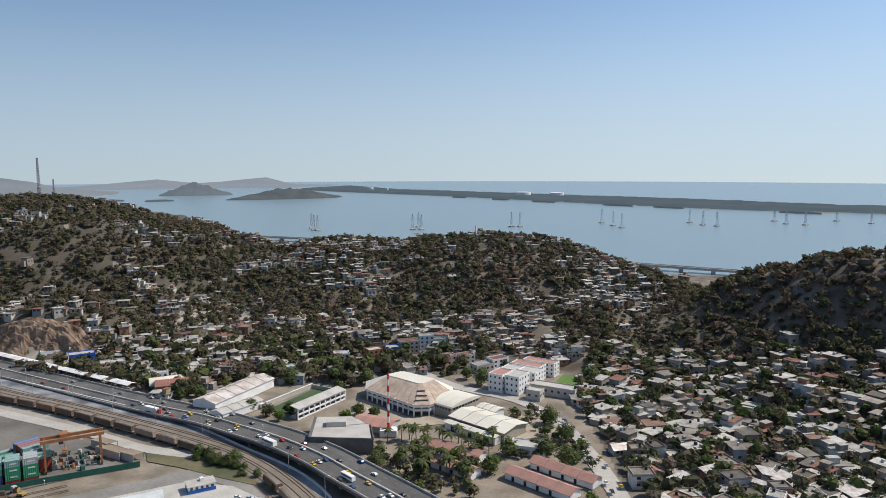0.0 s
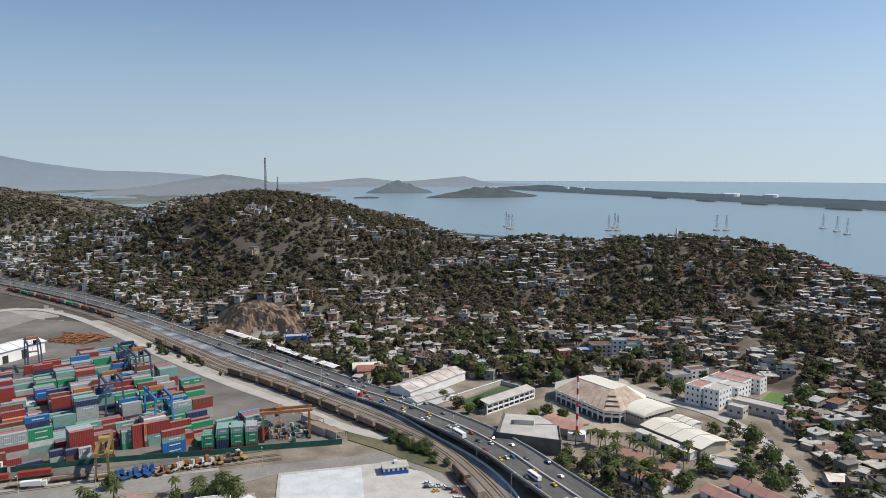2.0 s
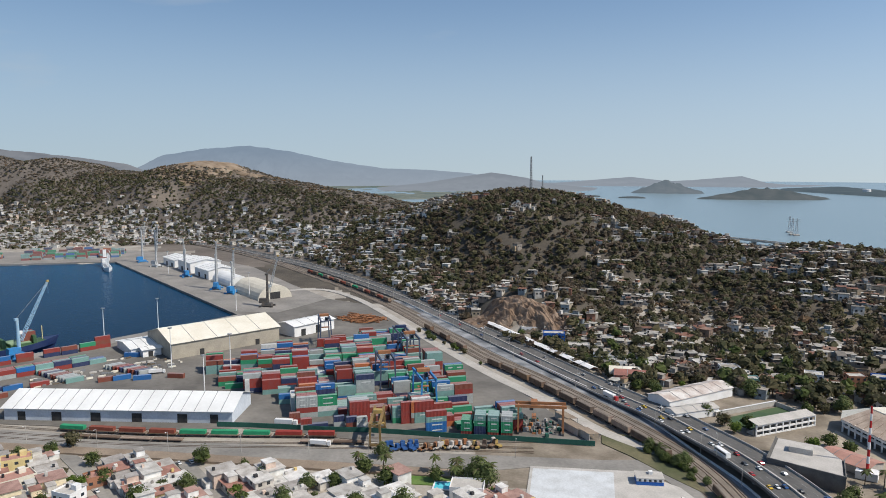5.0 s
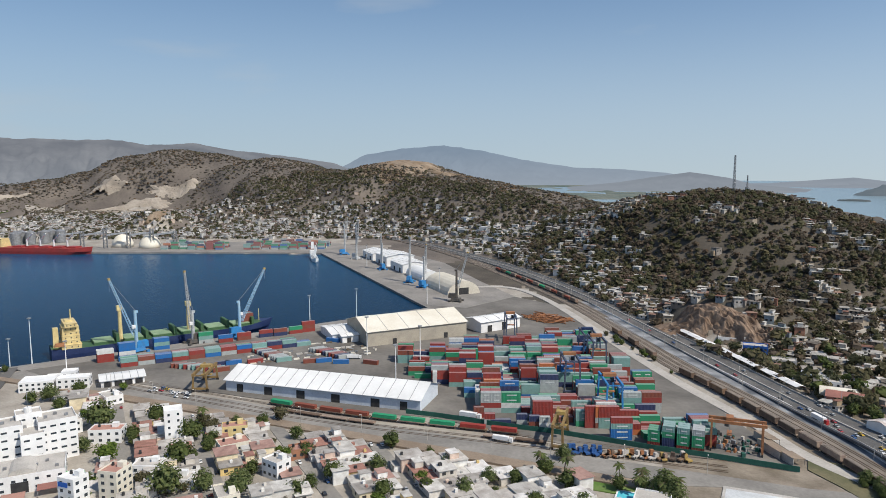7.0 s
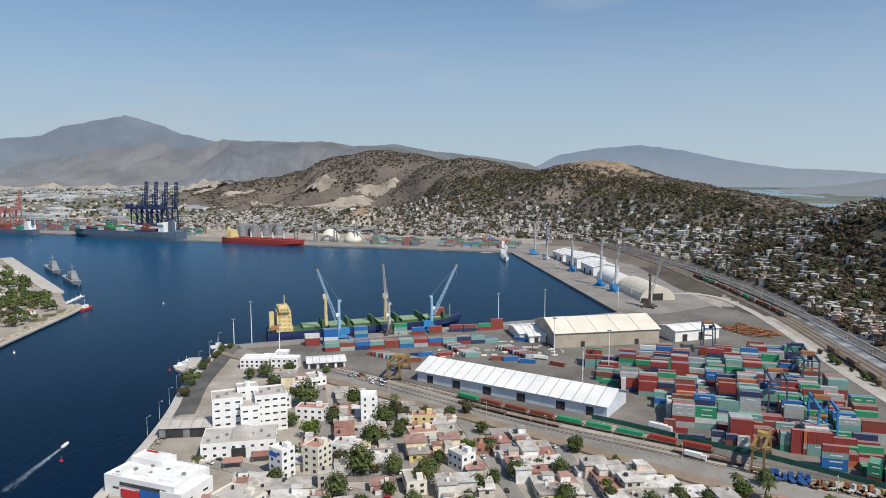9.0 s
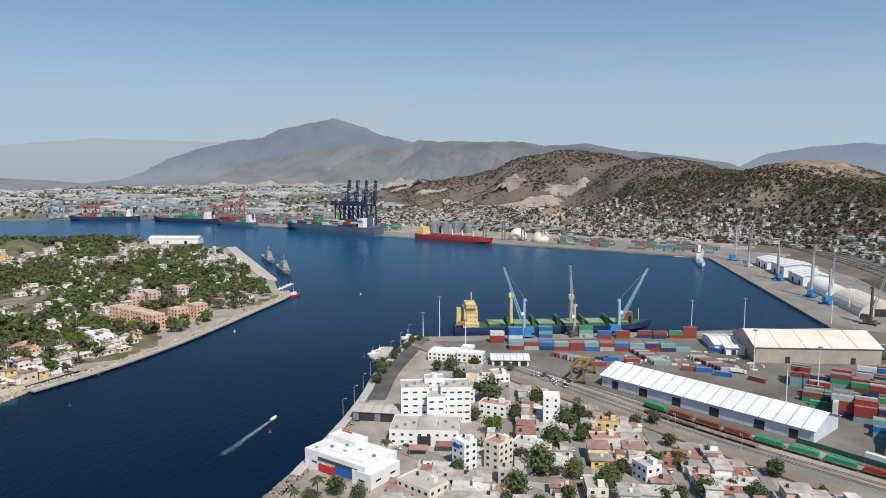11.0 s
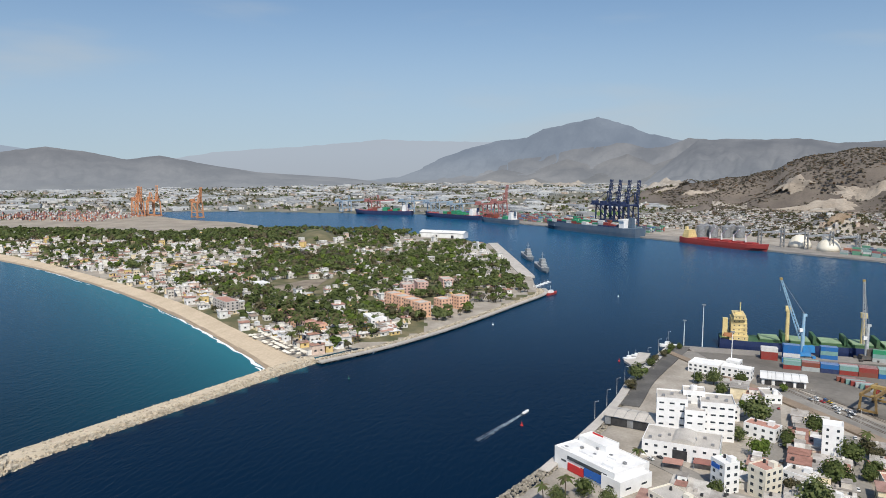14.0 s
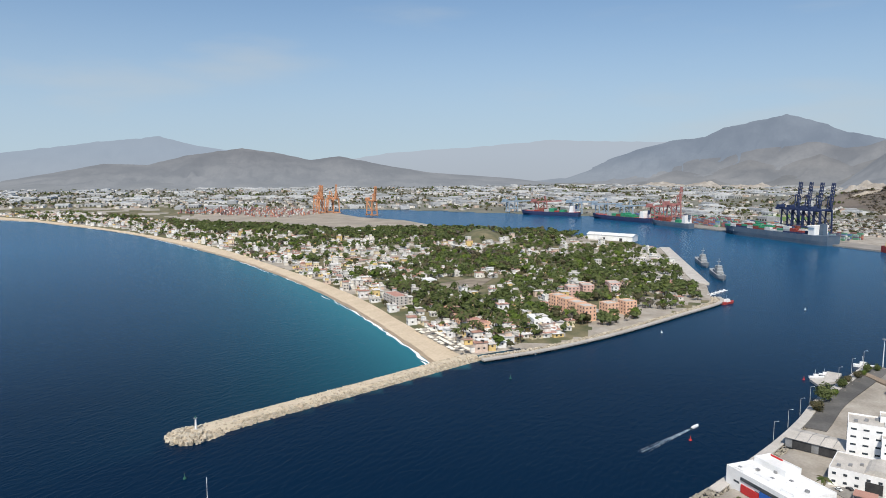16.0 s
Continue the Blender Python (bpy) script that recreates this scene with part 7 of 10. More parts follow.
# ---- trees ----
LEAVES = {"olive": ((0.115, 0.108, 0.06), (0.15, 0.132, 0.08)), "dark": ((0.085, 0.09, 0.05), (0.115, 0.112, 0.066)), "dry": ((0.165, 0.13, 0.098), (0.125, 0.102, 0.078)),
          "rust": ((0.20, 0.13, 0.078), (0.155, 0.108, 0.068)), "green": ((0.095, 0.125, 0.042), (0.125, 0.15, 0.058)), "bright": ((0.12, 0.18, 0.035), (0.15, 0.20, 0.05)),
          "lush": ((0.125, 0.16, 0.062), (0.16, 0.185, 0.08)), "pale": ((0.18, 0.158, 0.133), (0.145, 0.127, 0.108)), "umber": ((0.145, 0.108, 0.08), (0.11, 0.085, 0.065))}



def leaf_material(name, a, b):
    """Foliage: a dull leaf that lets some light through, tinted clump by clump."""
    m = material(name, a, b, 0.8, rough=0.7, hues=[(1, 1, 1), (0.8, 0.84, 0.76), (1.12, 1.08, 1.0), (0.68, 0.72, 0.68)], by="island", spec=0.12)
    n, l = m.node_tree.nodes, m.node_tree.links
    glow, mix = n.new("ShaderNodeBsdfTranslucent"), n.new("ShaderNodeMixShader")
    p = n["Principled BSDF"]
    l.new(p.inputs["Base Color"].links[0].from_socket, glow.inputs["Color"])
    mix.inputs["Fac"].default_value = 0.38
    l.new(p.outputs["BSDF"], mix.inputs[1])
    l.new(glow.outputs["BSDF"], mix.inputs[2])
    l.new(mix.outputs["Shader"], n["Material Output"].inputs["Surface"])
    return m


M_LEAF = {k: leaf_material("leaves_" + k, a, b) for k, (a, b) in LEAVES.items()}


def leaf_cloud(rs, centres, radii, count, leaf, squash=0.75, lobes=5):
    """Quads of foliage for many crowns at once: arrays of places (n, count, 4, 3)."""
    n = len(centres)
    lob = rs.normal(size=(n, lobes, 3))
    lob /= np.linalg.norm(lob, axis=-1, keepdims=True)
    lob *= rs.uniform(0.25, 0.65, (n, lobes, 1))
    which = rs.randint(0, lobes, (n, count))
    d = rs.normal(size=(n, count, 3))
    d /= np.linalg.norm(d, axis=-1, keepdims=True)
    p = np.take_along_axis(lob, which[..., None].repeat(3, -1), 1) + d * rs.uniform(0.25, 0.52, (n, count, 1))
    p[..., 2] *= squash
    nrm = p / np.maximum(np.linalg.norm(p, axis=-1, keepdims=True), 1e-3) + rs.normal(size=p.shape) * 0.36 + (0, 0, 0.4)
    nrm /= np.linalg.norm(nrm, axis=-1, keepdims=True)
    a = np.cross(nrm, rs.normal(size=p.shape))
    a /= np.maximum(np.linalg.norm(a, axis=-1, keepdims=True), 1e-6)
    b = np.cross(nrm, a)
    s = leaf * rs.uniform(0.6, 1.3, (n, count, 1))
    q = np.stack([p + a * s, p + b * s * 0.8, p - a * s * 0.9, p - b * s], 2)
    q = q + rs.normal(size=q.shape) * leaf * 0.16
    return q * np.asarray(radii)[:, None, None, None] + np.asarray(centres)[:, None, None, :]


def crown_cores(rs, centres, radii, squash=0.75):
    """A lumpy inner dome for each crown: arrays of places (n, 15, 3) and its ten faces."""
    n = len(centres)
    turn = np.arange(5) * 1.2566
    rings = np.concatenate([np.stack([r * np.cos(turn + o), r * np.sin(turn + o), 0 * turn + z], 1) for r, z, o in ((0.28, 0.74, 0.3), (0.72, 0.36, 0.9), (0.82, -0.3, 0.5))])
    v = rings[None] * rs.uniform(0.42, 1.0, (n, 15, 1)) * (1, 1, squash) + rs.normal(size=(n, 15, 3)) * 0.07
    k = np.arange(5)
    f = np.concatenate([np.stack([5 * r + 5 + k, 5 * r + 5 + (k + 1) % 5, 5 * r + (k + 1) % 5, 5 * r + k], 1) for r in (0, 1)])
    return v * np.asarray(radii)[:, None, None] + np.asarray(centres)[:, None, :], f


def woods(name, spots, radii, kinds, count, label, seed, leaf=0.34, trunk=True, squash=0.75, lift=1.05, category="trees"):
    """Many trees joined: each a crown of leaf clumps round a lumpy dome, on a thin trunk. kinds: a leaf material's slot for each tree."""
    rs = np.random.RandomState(seed)
    spots, radii, kinds = np.asarray(spots, float), np.asarray(radii, float), np.asarray(kinds, int)
    centres = spots + np.stack([0 * radii, 0 * radii, radii * lift], 1)
    q = leaf_cloud(rs, centres, radii, count, leaf, squash)
    n = len(spots)
    v = q.reshape(-1, 3)
    f = np.arange(len(v)).reshape(-1, 4)
    idx = np.repeat(kinds, count)
    cv, cf = crown_cores(rs, centres, radii, squash)
    f = np.concatenate([f, (cf[None] + 15 * np.arange(n)[:, None, None] + len(v)).reshape(-1, 4)])
    v = np.concatenate([v, cv.reshape(-1, 3)])
    soft = np.zeros(len(idx) + 10 * n, bool)
    idx = np.r_[idx, np.repeat(kinds, 10)]
    if trunk:
        ring = np.array([(1, 0), (-0.5, 0.87), (-0.5, -0.87)])
        w = radii * 0.09
        low = np.stack([spots[:, None, 0] + ring[None, :, 0] * w[:, None], spots[:, None, 1] + ring[None, :, 1] * w[:, None], np.repeat(spots[:, 2:3] - 1.0, 3, 1)], -1)
        high = np.stack([spots[:, None, 0] + ring[None, :, 0] * w[:, None] * 0.4, spots[:, None, 1] + ring[None, :, 1] * w[:, None] * 0.4, np.repeat((centres[:, 2] + radii * 0.1)[:, None], 3, 1)], -1)
        tv = np.concatenate([low, high], 1).reshape(-1, 3)
        tf = np.array([(0, 1, 4, 3), (1, 2, 5, 4), (2, 0, 3, 5)])[None] + 6 * np.arange(n)[:, None, None] + len(v)
        v, f = np.concatenate([v, tv]), np.concatenate([f, tf.reshape(-1, 4)])
        idx = np.r_[idx, np.full(3 * n, len(M_LEAF))]
        soft = np.r_[soft, np.zeros(3 * n, bool)]
    return tagged(new(name, array_mesh(name, v, f, [*M_LEAF.values(), M_TRUNK], idx, soft)), label, category, kind="stuff")


def forest(name, n, poly, keep, gap, size, mix, count, label, seed, leaf=0.34, squash=0.75, lift=1.05, trunk=True):
    pts = scatter(n, poly, keep, seed, gap)
    rs = np.random.RandomState(seed + 1)
    xy = np.array(pts)
    z = height(xy[:, 0], xy[:, 1])
    patch = fbm(xy[:, 0] / 60 + 2, xy[:, 1] / 60 + 8, 3)
    kinds = []
    order = list(LEAVES)
    for k in range(len(pts)):
        u = np.clip(rs.rand() * 0.6 + (patch[k] - 0.3) * 1.1, 0, 0.999)
        kinds.append(order.index(mix[int(u * len(mix))]))
    return woods(name, np.stack([xy[:, 0], xy[:, 1], z], 1), size[0] + (size[1] - size[0]) * rs.rand(len(pts)) ** 1.7, kinds, count, label, seed + 2, leaf, trunk, squash, lift)


DRY_MIX = ["dark", "olive", "dark", "umber", "olive", "dry", "olive", "umber", "olive", "dry", "rust", "pale"]
BACK_MIX = ["olive", "dark", "dark", "dry", "olive", "dark", "dry", "olive", "dry"]
# far ridges: haze put into paler leaf tones
PALE_MIX = ["olive", "dry", "pale", "dry", "pale", "pale", "rust", "pale"]
GREEN_MIX = ["green", "lush", "lush", "green", "bright", "lush", "olive", "lush", "pale"]
forest("hillside_scrub", 9200, [(-330, 470), (-190, 402), (-110, 362), (-40, 400), (80, 440), (110, 430), (170, 400), (200, 360), (240, 300), (420, 260), (420, 480), (300, 560), (262, 640), (205, 700), (150, 745), (60, 790), (-100, 828), (-284, 850), (-464, 850), (-600, 850), (-760, 835), (-700, 645), (-540, 590)],
       lambda x, y: roomy(x, y) * np.clip(0.45 + 0.5 * wooded(x, y) + np.minimum(hills(x, y), 30) / 45 + (fbm(x / 36, y / 36, 3) - 0.42) * 4.0, 0.10, 0.98) * np.where(fbm(x / 34 + 12, y / 34 + 3, 3) + 0.12 * np.exp(-(np.hypot(x + 470, y - 800) / 45) ** 2) > 0.61, 0.5, 1.0), 4.8, (2.4, 6.5), DRY_MIX, 42, "dense dry olive and brown scrub trees over the hills", 61, 0.17, 0.74, 0.62, False)
forest("valley_trees", 560, [(74, 205), (120, 190), (240, 250), (262, 330), (240, 390), (200, 425), (150, 445), (95, 450), (78, 400), (76, 370), (82, 320)],
       lambda x, y: roomy(x, y) * 0.9, 5.0, (1.9, 4.4), ["dark", "olive", "green", "dark", "dry"], 34, "dark shade trees between the valley houses", 95, 0.18)
forest("back_hill_scrub", 9000, BACK + [], lambda x, y: np.clip(0.50 + height(x, y) / 50 + (fbm(x / 60, y / 60, 2) - 0.42) * 2.2, 0.15, 0.95), 6.5, (2.6, 6.4), BACK_MIX, 7, "dry scrub and trees among the distant houses", 64, 0.36, 0.7, 0.5, False)
forest("back_ridge_scrub", 10500, [(-600, 880), (-700, 800), (-900, 850), (-1200, 900), (-1600, 830), (-1850, 480), (-1980, 230), (-2450, 150), (-2720, 350), (-2650, 850), (-2300, 1050), (-2000, 1000), (-1400, 1100), (-900, 1080), (-600, 1000)],
       lambda x, y: np.clip(0.5 + hills(x, y) / 70 - 1.2 * (np.hypot(x + 1385, y - 975) < 110), 0.0, 0.95), 7.5, (4.0, 8.0), PALE_MIX, 3, "dry scrub covering the distant ridges", 67, 0.34, 0.40, 0.10, False)
forest("peninsula_shore_trees", 1200, [(-450, -172), (-540, -128), (-690, -64), (-800, -90), (-930, -130), (-930, -420), (-700, -430), (-560, -300)], lambda x, y: np.clip(0.38 + (fbm(x / 45 + 4, y / 45, 3) - 0.42) * 5.0, 0.04, 0.95) * (strand(x, y) > 7), 6.0, (3.4, 6.6), GREEN_MIX, 34, "green trees between the channel and the beach", 91, 0.19)
forest("peninsula_trees", 2100, PENIN, lambda x, y: np.clip(0.16 + (fbm(x / 70 + 4, y / 70, 3) - 0.45) * 5.0 - 0.25 * np.exp(-(strand(x, y) / 120) ** 4), 0.06, 0.95) * (strand(x, y) > 5), 6.5, (3.4, 7.0), GREEN_MIX, 16, "thick green trees over the peninsula", 70, 0.26)
forest("mangrove_belt", 1300, [(-993, -953), (-1000, -724), (-1046, -581), (-1130, -520), (-1180, -330), (-1240, -330), (-1255, -500), (-1245, -600), (-1195, -664), (-1122, -751), (-1149, -922), (-1134, -1088), (-1110, -1180), (-1040, -1080)],
       lambda x, y: np.clip((fbm(x / 120, y / 120, 3) - 0.30) * 4, 0.1, 0.9), 9.0, (5.0, 8.0), ["green", "lush", "green", "olive", "lush"], 10, "belt of dark green mangrove behind the beach town", 73, 0.36, 0.6)
LIVE_MIX = ["dark", "olive", "green", "dark", "olive", "dry", "green"]
forest("valley_trees", 900, [(74, 205), (120, 190), (260, 250), (280, 330), (250, 400), (200, 430), (150, 450), (95, 450), (78, 400), (70, 370), (77, 320)], lambda x, y: roomy(x, y) * np.clip(0.3 + (fbm(x / 25, y / 25, 2) - 0.35) * 2.5, 0.1, 0.95), 5.0, (2.2, 5.2), LIVE_MIX, 40, "leafy trees between the valley houses", 82, 0.19)
forest("campus_trees", 340, [(-30, 270), (60, 250), (64, 300), (46, 360), (30, 350), (40, 330), (20, 290), (-28, 312)], lambda x, y: 0 * x + 0.6, 5.0, (1.8, 3.4), LIVE_MIX, 80, "trees and shrubs round the low halls", 85, 0.16)
forest("roadside_trees", 240, [(-300, 470), (-180, 402), (-120, 360), (-100, 345), (-40, 345), (-50, 412), (20, 420), (40, 480), (-40, 500), (-200, 480)], lambda x, y: np.clip(0.35 + (fbm(x / 25, y / 25, 2) - 0.35) * 2.5, 0.1, 0.95), 6.5, (3.0, 6.8), LIVE_MIX, 44, "leafy trees along the foot of the hill", 88, 0.24)
forest("plain_trees", 5600, PLAIN, lambda x, y: np.clip(0.4 + (fbm(x / 140 + 7, y / 140, 3) - 0.45) * 3, 0.08, 0.9), 15.0, (4, 9), ["dark", "olive", "green", "olive"], 2, "trees scattered over the distant plain", 79, 0.5, 0.75, 0.6, False)


def broad_tree(kind, label, seed, r=4.2, count=760):
    """A leafy street tree: tapered trunk, forked limbs and a ragged crown."""
    t = thing("tree", label, "tree", "street trees")
    rr = random.Random(seed)
    tr = Geo().cyl((0, 0, -0.5), 0.32, 2.9, 7, 0.2)
    for k in range(4):
        a = k * 1.57 + rr.uniform(-0.4, 0.4)
        tr.beam((0, 0, 2.2), (math.cos(a) * r * 0.5, math.sin(a) * r * 0.5, r * 0.85), 0.2)
    part("trunk", tr, M_TRUNK, t, "forked trunk")
    rs = np.random.RandomState(seed)
    q = leaf_cloud(rs, np.array([(0, 0, r * 0.92)]), np.array([r]), count, 0.088, 0.85, 14)
    v = q.reshape(-1, 3)
    lobes = rs.uniform(-0.42, 0.42, (7, 3)) * (1, 1, 0.55) * r + (0, 0, r * 0.92)
    cv, cf = crown_cores(rs, lobes, np.full(7, r * 0.52), 0.85)
    f = np.concatenate([np.arange(len(v)).reshape(-1, 4), (cf[None] + 15 * np.arange(7)[:, None, None] + len(v)).reshape(-1, 4)])
    part("crown", array_mesh("crown", np.concatenate([v, cv.reshape(-1, 3)]), f, [M_LEAF[kind]]), None, t)
    return t


def palm(seed, high=8.5):
    t = thing("palm_tree", "tall palm tree with drooping green fronds", "palm tree", "palm trees")
    rr = random.Random(seed)
    rings, lean = [], rr.uniform(-0.8, 0.8)
    for k in range(6):
        u = k / 5
        rings.append([(lean * u * u + (0.24 - 0.1 * u) * math.cos(i * 1.047), (0.24 - 0.1 * u) * math.sin(i * 1.047), -0.5 + (high + 0.5) * u) for i in range(6)])
    part("trunk", Geo().loft(rings), M_TRUNK, t)
    g2 = Geo()
    for k in range(14):
        a, e = k * 0.449 * 2.1, rr.uniform(-0.2, 0.9)
        g2.mat, L = (0 if k % 3 else 1), rr.uniform(2.6, 3.4)
        pts = []
        for s in range(6):
            u = s / 5
            d = L * u
            pts.append(Vector((lean + math.cos(a) * d * math.cos(e * (1 - u)), math.sin(a) * d * math.cos(e * (1 - u)), high + d * math.sin(e) * 0.7 - 1.9 * u * u)))
        sd = Vector((-math.sin(a), math.cos(a), 0))
        w = [0.15, 0.5, 0.6, 0.55, 0.4, 0.05]
        vs = [p + sd * w[i] * j - Vector((0, 0, abs(j) * w[i] * 0.5)) for i, p in enumerate(pts) for j in (-1, 0, 1)]
        g2.add(vs, [(3 * i + j, 3 * i + j + 1, 3 * i + j + 4, 3 * i + j + 3) for i in range(5) for j in range(2)])
    part("crown", g2, [M_LEAF["green"], M_LEAF["olive"]], t, "crown of long arching fronds")
    return t


TREES = [broad_tree("green", "dense green street tree", 1, 4.9), broad_tree("green", "leafy green street tree", 2, 4.4), broad_tree("bright", "bright green leafy tree", 3, 3.6, 620), broad_tree("olive", "dusty olive green tree", 4, 4.4), broad_tree("lush", "broad green shade tree", 5, 5.6, 950)]
PALMS = [palm(1), palm(2, 7.0)]


def plant(protos, spots, rr, weights=None):
    fresh = set()
    for x, y, s in spots:
        k = rr.choices(range(len(protos)), weights)[0]
        if k not in fresh:
            fresh.add(k)
            ob = protos[k]
            ob.matrix_world = put(x, y, max(1.6, float(height(x, y))), rr.uniform(0, 6.28))
        else:
            copy_thing(protos[k], put(x, y, max(1.6, float(height(x, y))), rr.uniform(0, 6.28)) @ Matrix.Scale(s, 4))
    for k, p in enumerate(protos):
        if k not in fresh:
            for o in (*p.children_recursive, p):
                bpy.data.objects.remove(o)


r4 = random.Random(77)
tree_spots = []
for x, y, c in TOWN_TREES:
    tree_spots.append((x, y, c / 4.7))
for x, y in ((-300, 100), (-306, 110), (-250, 60), (-258, 66), (-243, 70), (-240, 118), (-232, 112), (-222, 178), (-228, 170), (-215, 140), (-172, 180), (-160, 190), (-236, 90), (-226, 80), (-212, 72), (-246, 148), (-186, 120), (-170, 140),
             (-268, -4), (-262, 4), (-256, 0), (-250, -8), (-262, -14), (-160, 227), (-152, 232), (-148, 226), (-166, 222), (-142, 222), (-222, 108), (-206, 130), (-196, 146)):
    tree_spots.append((x + r4.uniform(-2, 2), y + r4.uniform(-2, 2), r4.uniform(0.7, 1.1)))
for x, y in ((-12, 300), (-4, 292), (4, 296), (-20, 296), (-28, 290), (12, 290), (22, 292), (18, 310), (30, 300), (28, 326), (-30, 300), (-10, 280), (10, 278), (20, 282), (-84, 346), (-80, 352), (-92, 352), (-60, 392), (-52, 398), (-46, 404), (-100, 402), (-88, 406), (-130, 375), (-136, 382), (-142, 378), (-150, 392),
             (-124, 398), (-118, 408), (-70, 410), (22, 402), (26, 420), (14, 412), (40, 440), (86, 410), (92, 420), (62, 308), (56, 320), (50, 340), (-42, 352), (-36, 350), (-48, 345), (-100, 360), (-165, 400), (-175, 408), (-190, 412), (-210, 424), (-225, 434), (-245, 446), (-260, 450), (46, 300), (40, 310), (58, 258), (52, 290)):
    tree_spots.append((x + r4.uniform(-2, 2), y + r4.uniform(-2, 2), r4.uniform(0.7, 1.1)))
for k in range(24):
    (ax, ay), (bx, by) = r4.choice(GRID_STREETS)
    u, o = r4.random(), r4.choice((-5.2, 5.2))
    q = Vector((bx - ax, by - ay)).normalized()
    tree_spots.append((ax + (bx - ax) * u - q.y * o, ay + (by - ay) * u + q.x * o, r4.uniform(0.6, 1.15)))
for k in range(10):
    x, y = r4.uniform(84, 250), r4.uniform(225, 430)
    tree_spots.append((x, y, r4.uniform(0.6, 1.0)))
for k in range(30):
    u = r4.random()
    p = Vector((-86, 290)).lerp(Vector((-130, 312)), u) if u < 0.5 else Vector((-150, 318)).lerp(Vector((-330, 418)), u)
    tree_spots.append((p.x + r4.uniform(-3, 3), p.y + r4.uniform(-3, 3), r4.uniform(0.35, 0.7)))
for k in range(16):
    u = r4.random()
    tree_spots.append((-66 - 58 * u + r4.uniform(-3, 3), 270 + 42 * u + r4.uniform(-4, 4), r4.uniform(0.2, 0.42)))
for x, y in ((-502, 56), (-496, 50), (-488, 47), (-480, 44), (-468, 38), (-455, 34), (-440, 30), (-425, 24), (-405, 20)):
    tree_spots.append((x, y, r4.uniform(0.6, 1.1)))
plant(TREES, tree_spots, r4, [3, 6, 2, 2, 5])
palm_spots = []
for k in range(40):
    palm_spots.append((r4.uniform(-26, 24), r4.uniform(278, 322), r4.uniform(0.8, 1.15)))
for x, y in ((-336, 118), (-300, 58), (-262, -10), (-258, -18), (-196, 207), (-188, 213), (-158, 222), (-150, 226), (-154, 234), (-146, 230), (-162, 228), (-170, 226), (-298, 18), (-352, 80)):
    palm_spots.append((x, y, r4.uniform(0.8, 1.2)))
for k in range(40):
    u = r4.random()
    p = Vector((-450, -190)).lerp(Vector((-640, -420)), u)
    palm_spots.append((p.x - r4.uniform(14, 50), p.y + r4.uniform(14, 36), r4.uniform(1.2, 1.6)))
for k in range(34):
    u, v = r4.random(), r4.random()
    palm_spots.append((-452 - 66 * u - 12 * v, -206 - 50 * u + 34 * v, r4.uniform(1.2, 1.7)))
for k in range(6):
    palm_spots.append((r4.uniform(-900, -700), r4.uniform(-260, -130), r4.uniform(1.0, 1.4)))
plant(PALMS, palm_spots, r4)


# ---- larger buildings ----
def block(name, label, c, size, yaw, floors, wall, roof, parent=None, rows=False, win=(1.4, 1.2), step=3.4, category="building", parapet=0.7, z=1.7, sides="front right left"):
    """A storeyed building on its base centre, with window parts on the named sides, a roof slab and parapet."""
    t = parent or thing(name, label, category)
    if parent is None:
        t.matrix_world = put(c[0], c[1], z, yaw)
        ox = oy = 0.0
    else:
        ox, oy = c
    sx, sy, h = size
    part("wall", Geo().box((ox, oy, -2), (sx, sy, h + 2)), wall, t)
    part("roof", Geo().box((ox, oy, h), (sx - 0.3, sy - 0.3, 0.15)), roof, t)
    g2 = Geo()
    for a, b, w, d in ((0, sy / 2 - 0.12, sx, 0.24), (0, -sy / 2 + 0.12, sx, 0.24), (sx / 2 - 0.12, 0, 0.24, sy - 0.48), (-sx / 2 + 0.12, 0, 0.24, sy - 0.48)):
        g2.box((ox + a, oy + b, h), (w, d, parapet))
    part("parapet", g2, wall, t)
    fh = h / floors
    for f in range(floors):
        zc = f * fh + fh * 0.38
        n, m = max(1, int(sx / step)), max(1, int(sy / step))
        panes = [(ox - sx / 2 + sx * (k + 0.5) / n, oy - sy / 2, win[0], 0.14) for k in range(n)] if "front" in sides else []
        for side, s in (("right", 1), ("left", -1)):
            if side in sides:
                panes += [(ox + s * sx / 2, oy - sy / 2 + sy * (k + 0.5) / m, 0.14, win[0]) for k in range(m)]
        if rows:
            g2 = Geo()
            for x, y, w, d in panes:
                g2.box((x, y, zc), (w, d, win[1]))
            part("window_row", g2, M_GLASS, t)
        else:
            for x, y, w, d in panes:
                part("window", Geo().box((x, y, zc), (w, d, win[1])), M_GLASS, t)
    return t


M_STAINED = material("rust_stained_white_roof", (0.62, 0.585, 0.55), (0.40, 0.32, 0.275), 0.16, fine=0.4)
M_DUST = material("pale_trodden_dust", (0.42, 0.36, 0.28), (0.32, 0.27, 0.205), 0.12, bump=0.3)
M_PINKROOF = material("terracotta_roof_tiles", (0.44, 0.24, 0.19), (0.36, 0.20, 0.16), 0.3)
M_GREYC = material("dark_grey_concrete", (0.16, 0.155, 0.145), (0.11, 0.105, 0.10), 0.2)
M_ORANGEWALL = material("orange_plaster", (0.74, 0.46, 0.32), (0.66, 0.41, 0.29), 0.15)
M_PINKWALL = material("pink_plaster", (0.60, 0.40, 0.34), (0.52, 0.34, 0.29), 0.15)
M_BLUEPAINT = material("bright_blue_paint", (0.02, 0.10, 0.42), (0.03, 0.12, 0.36), 0.3)
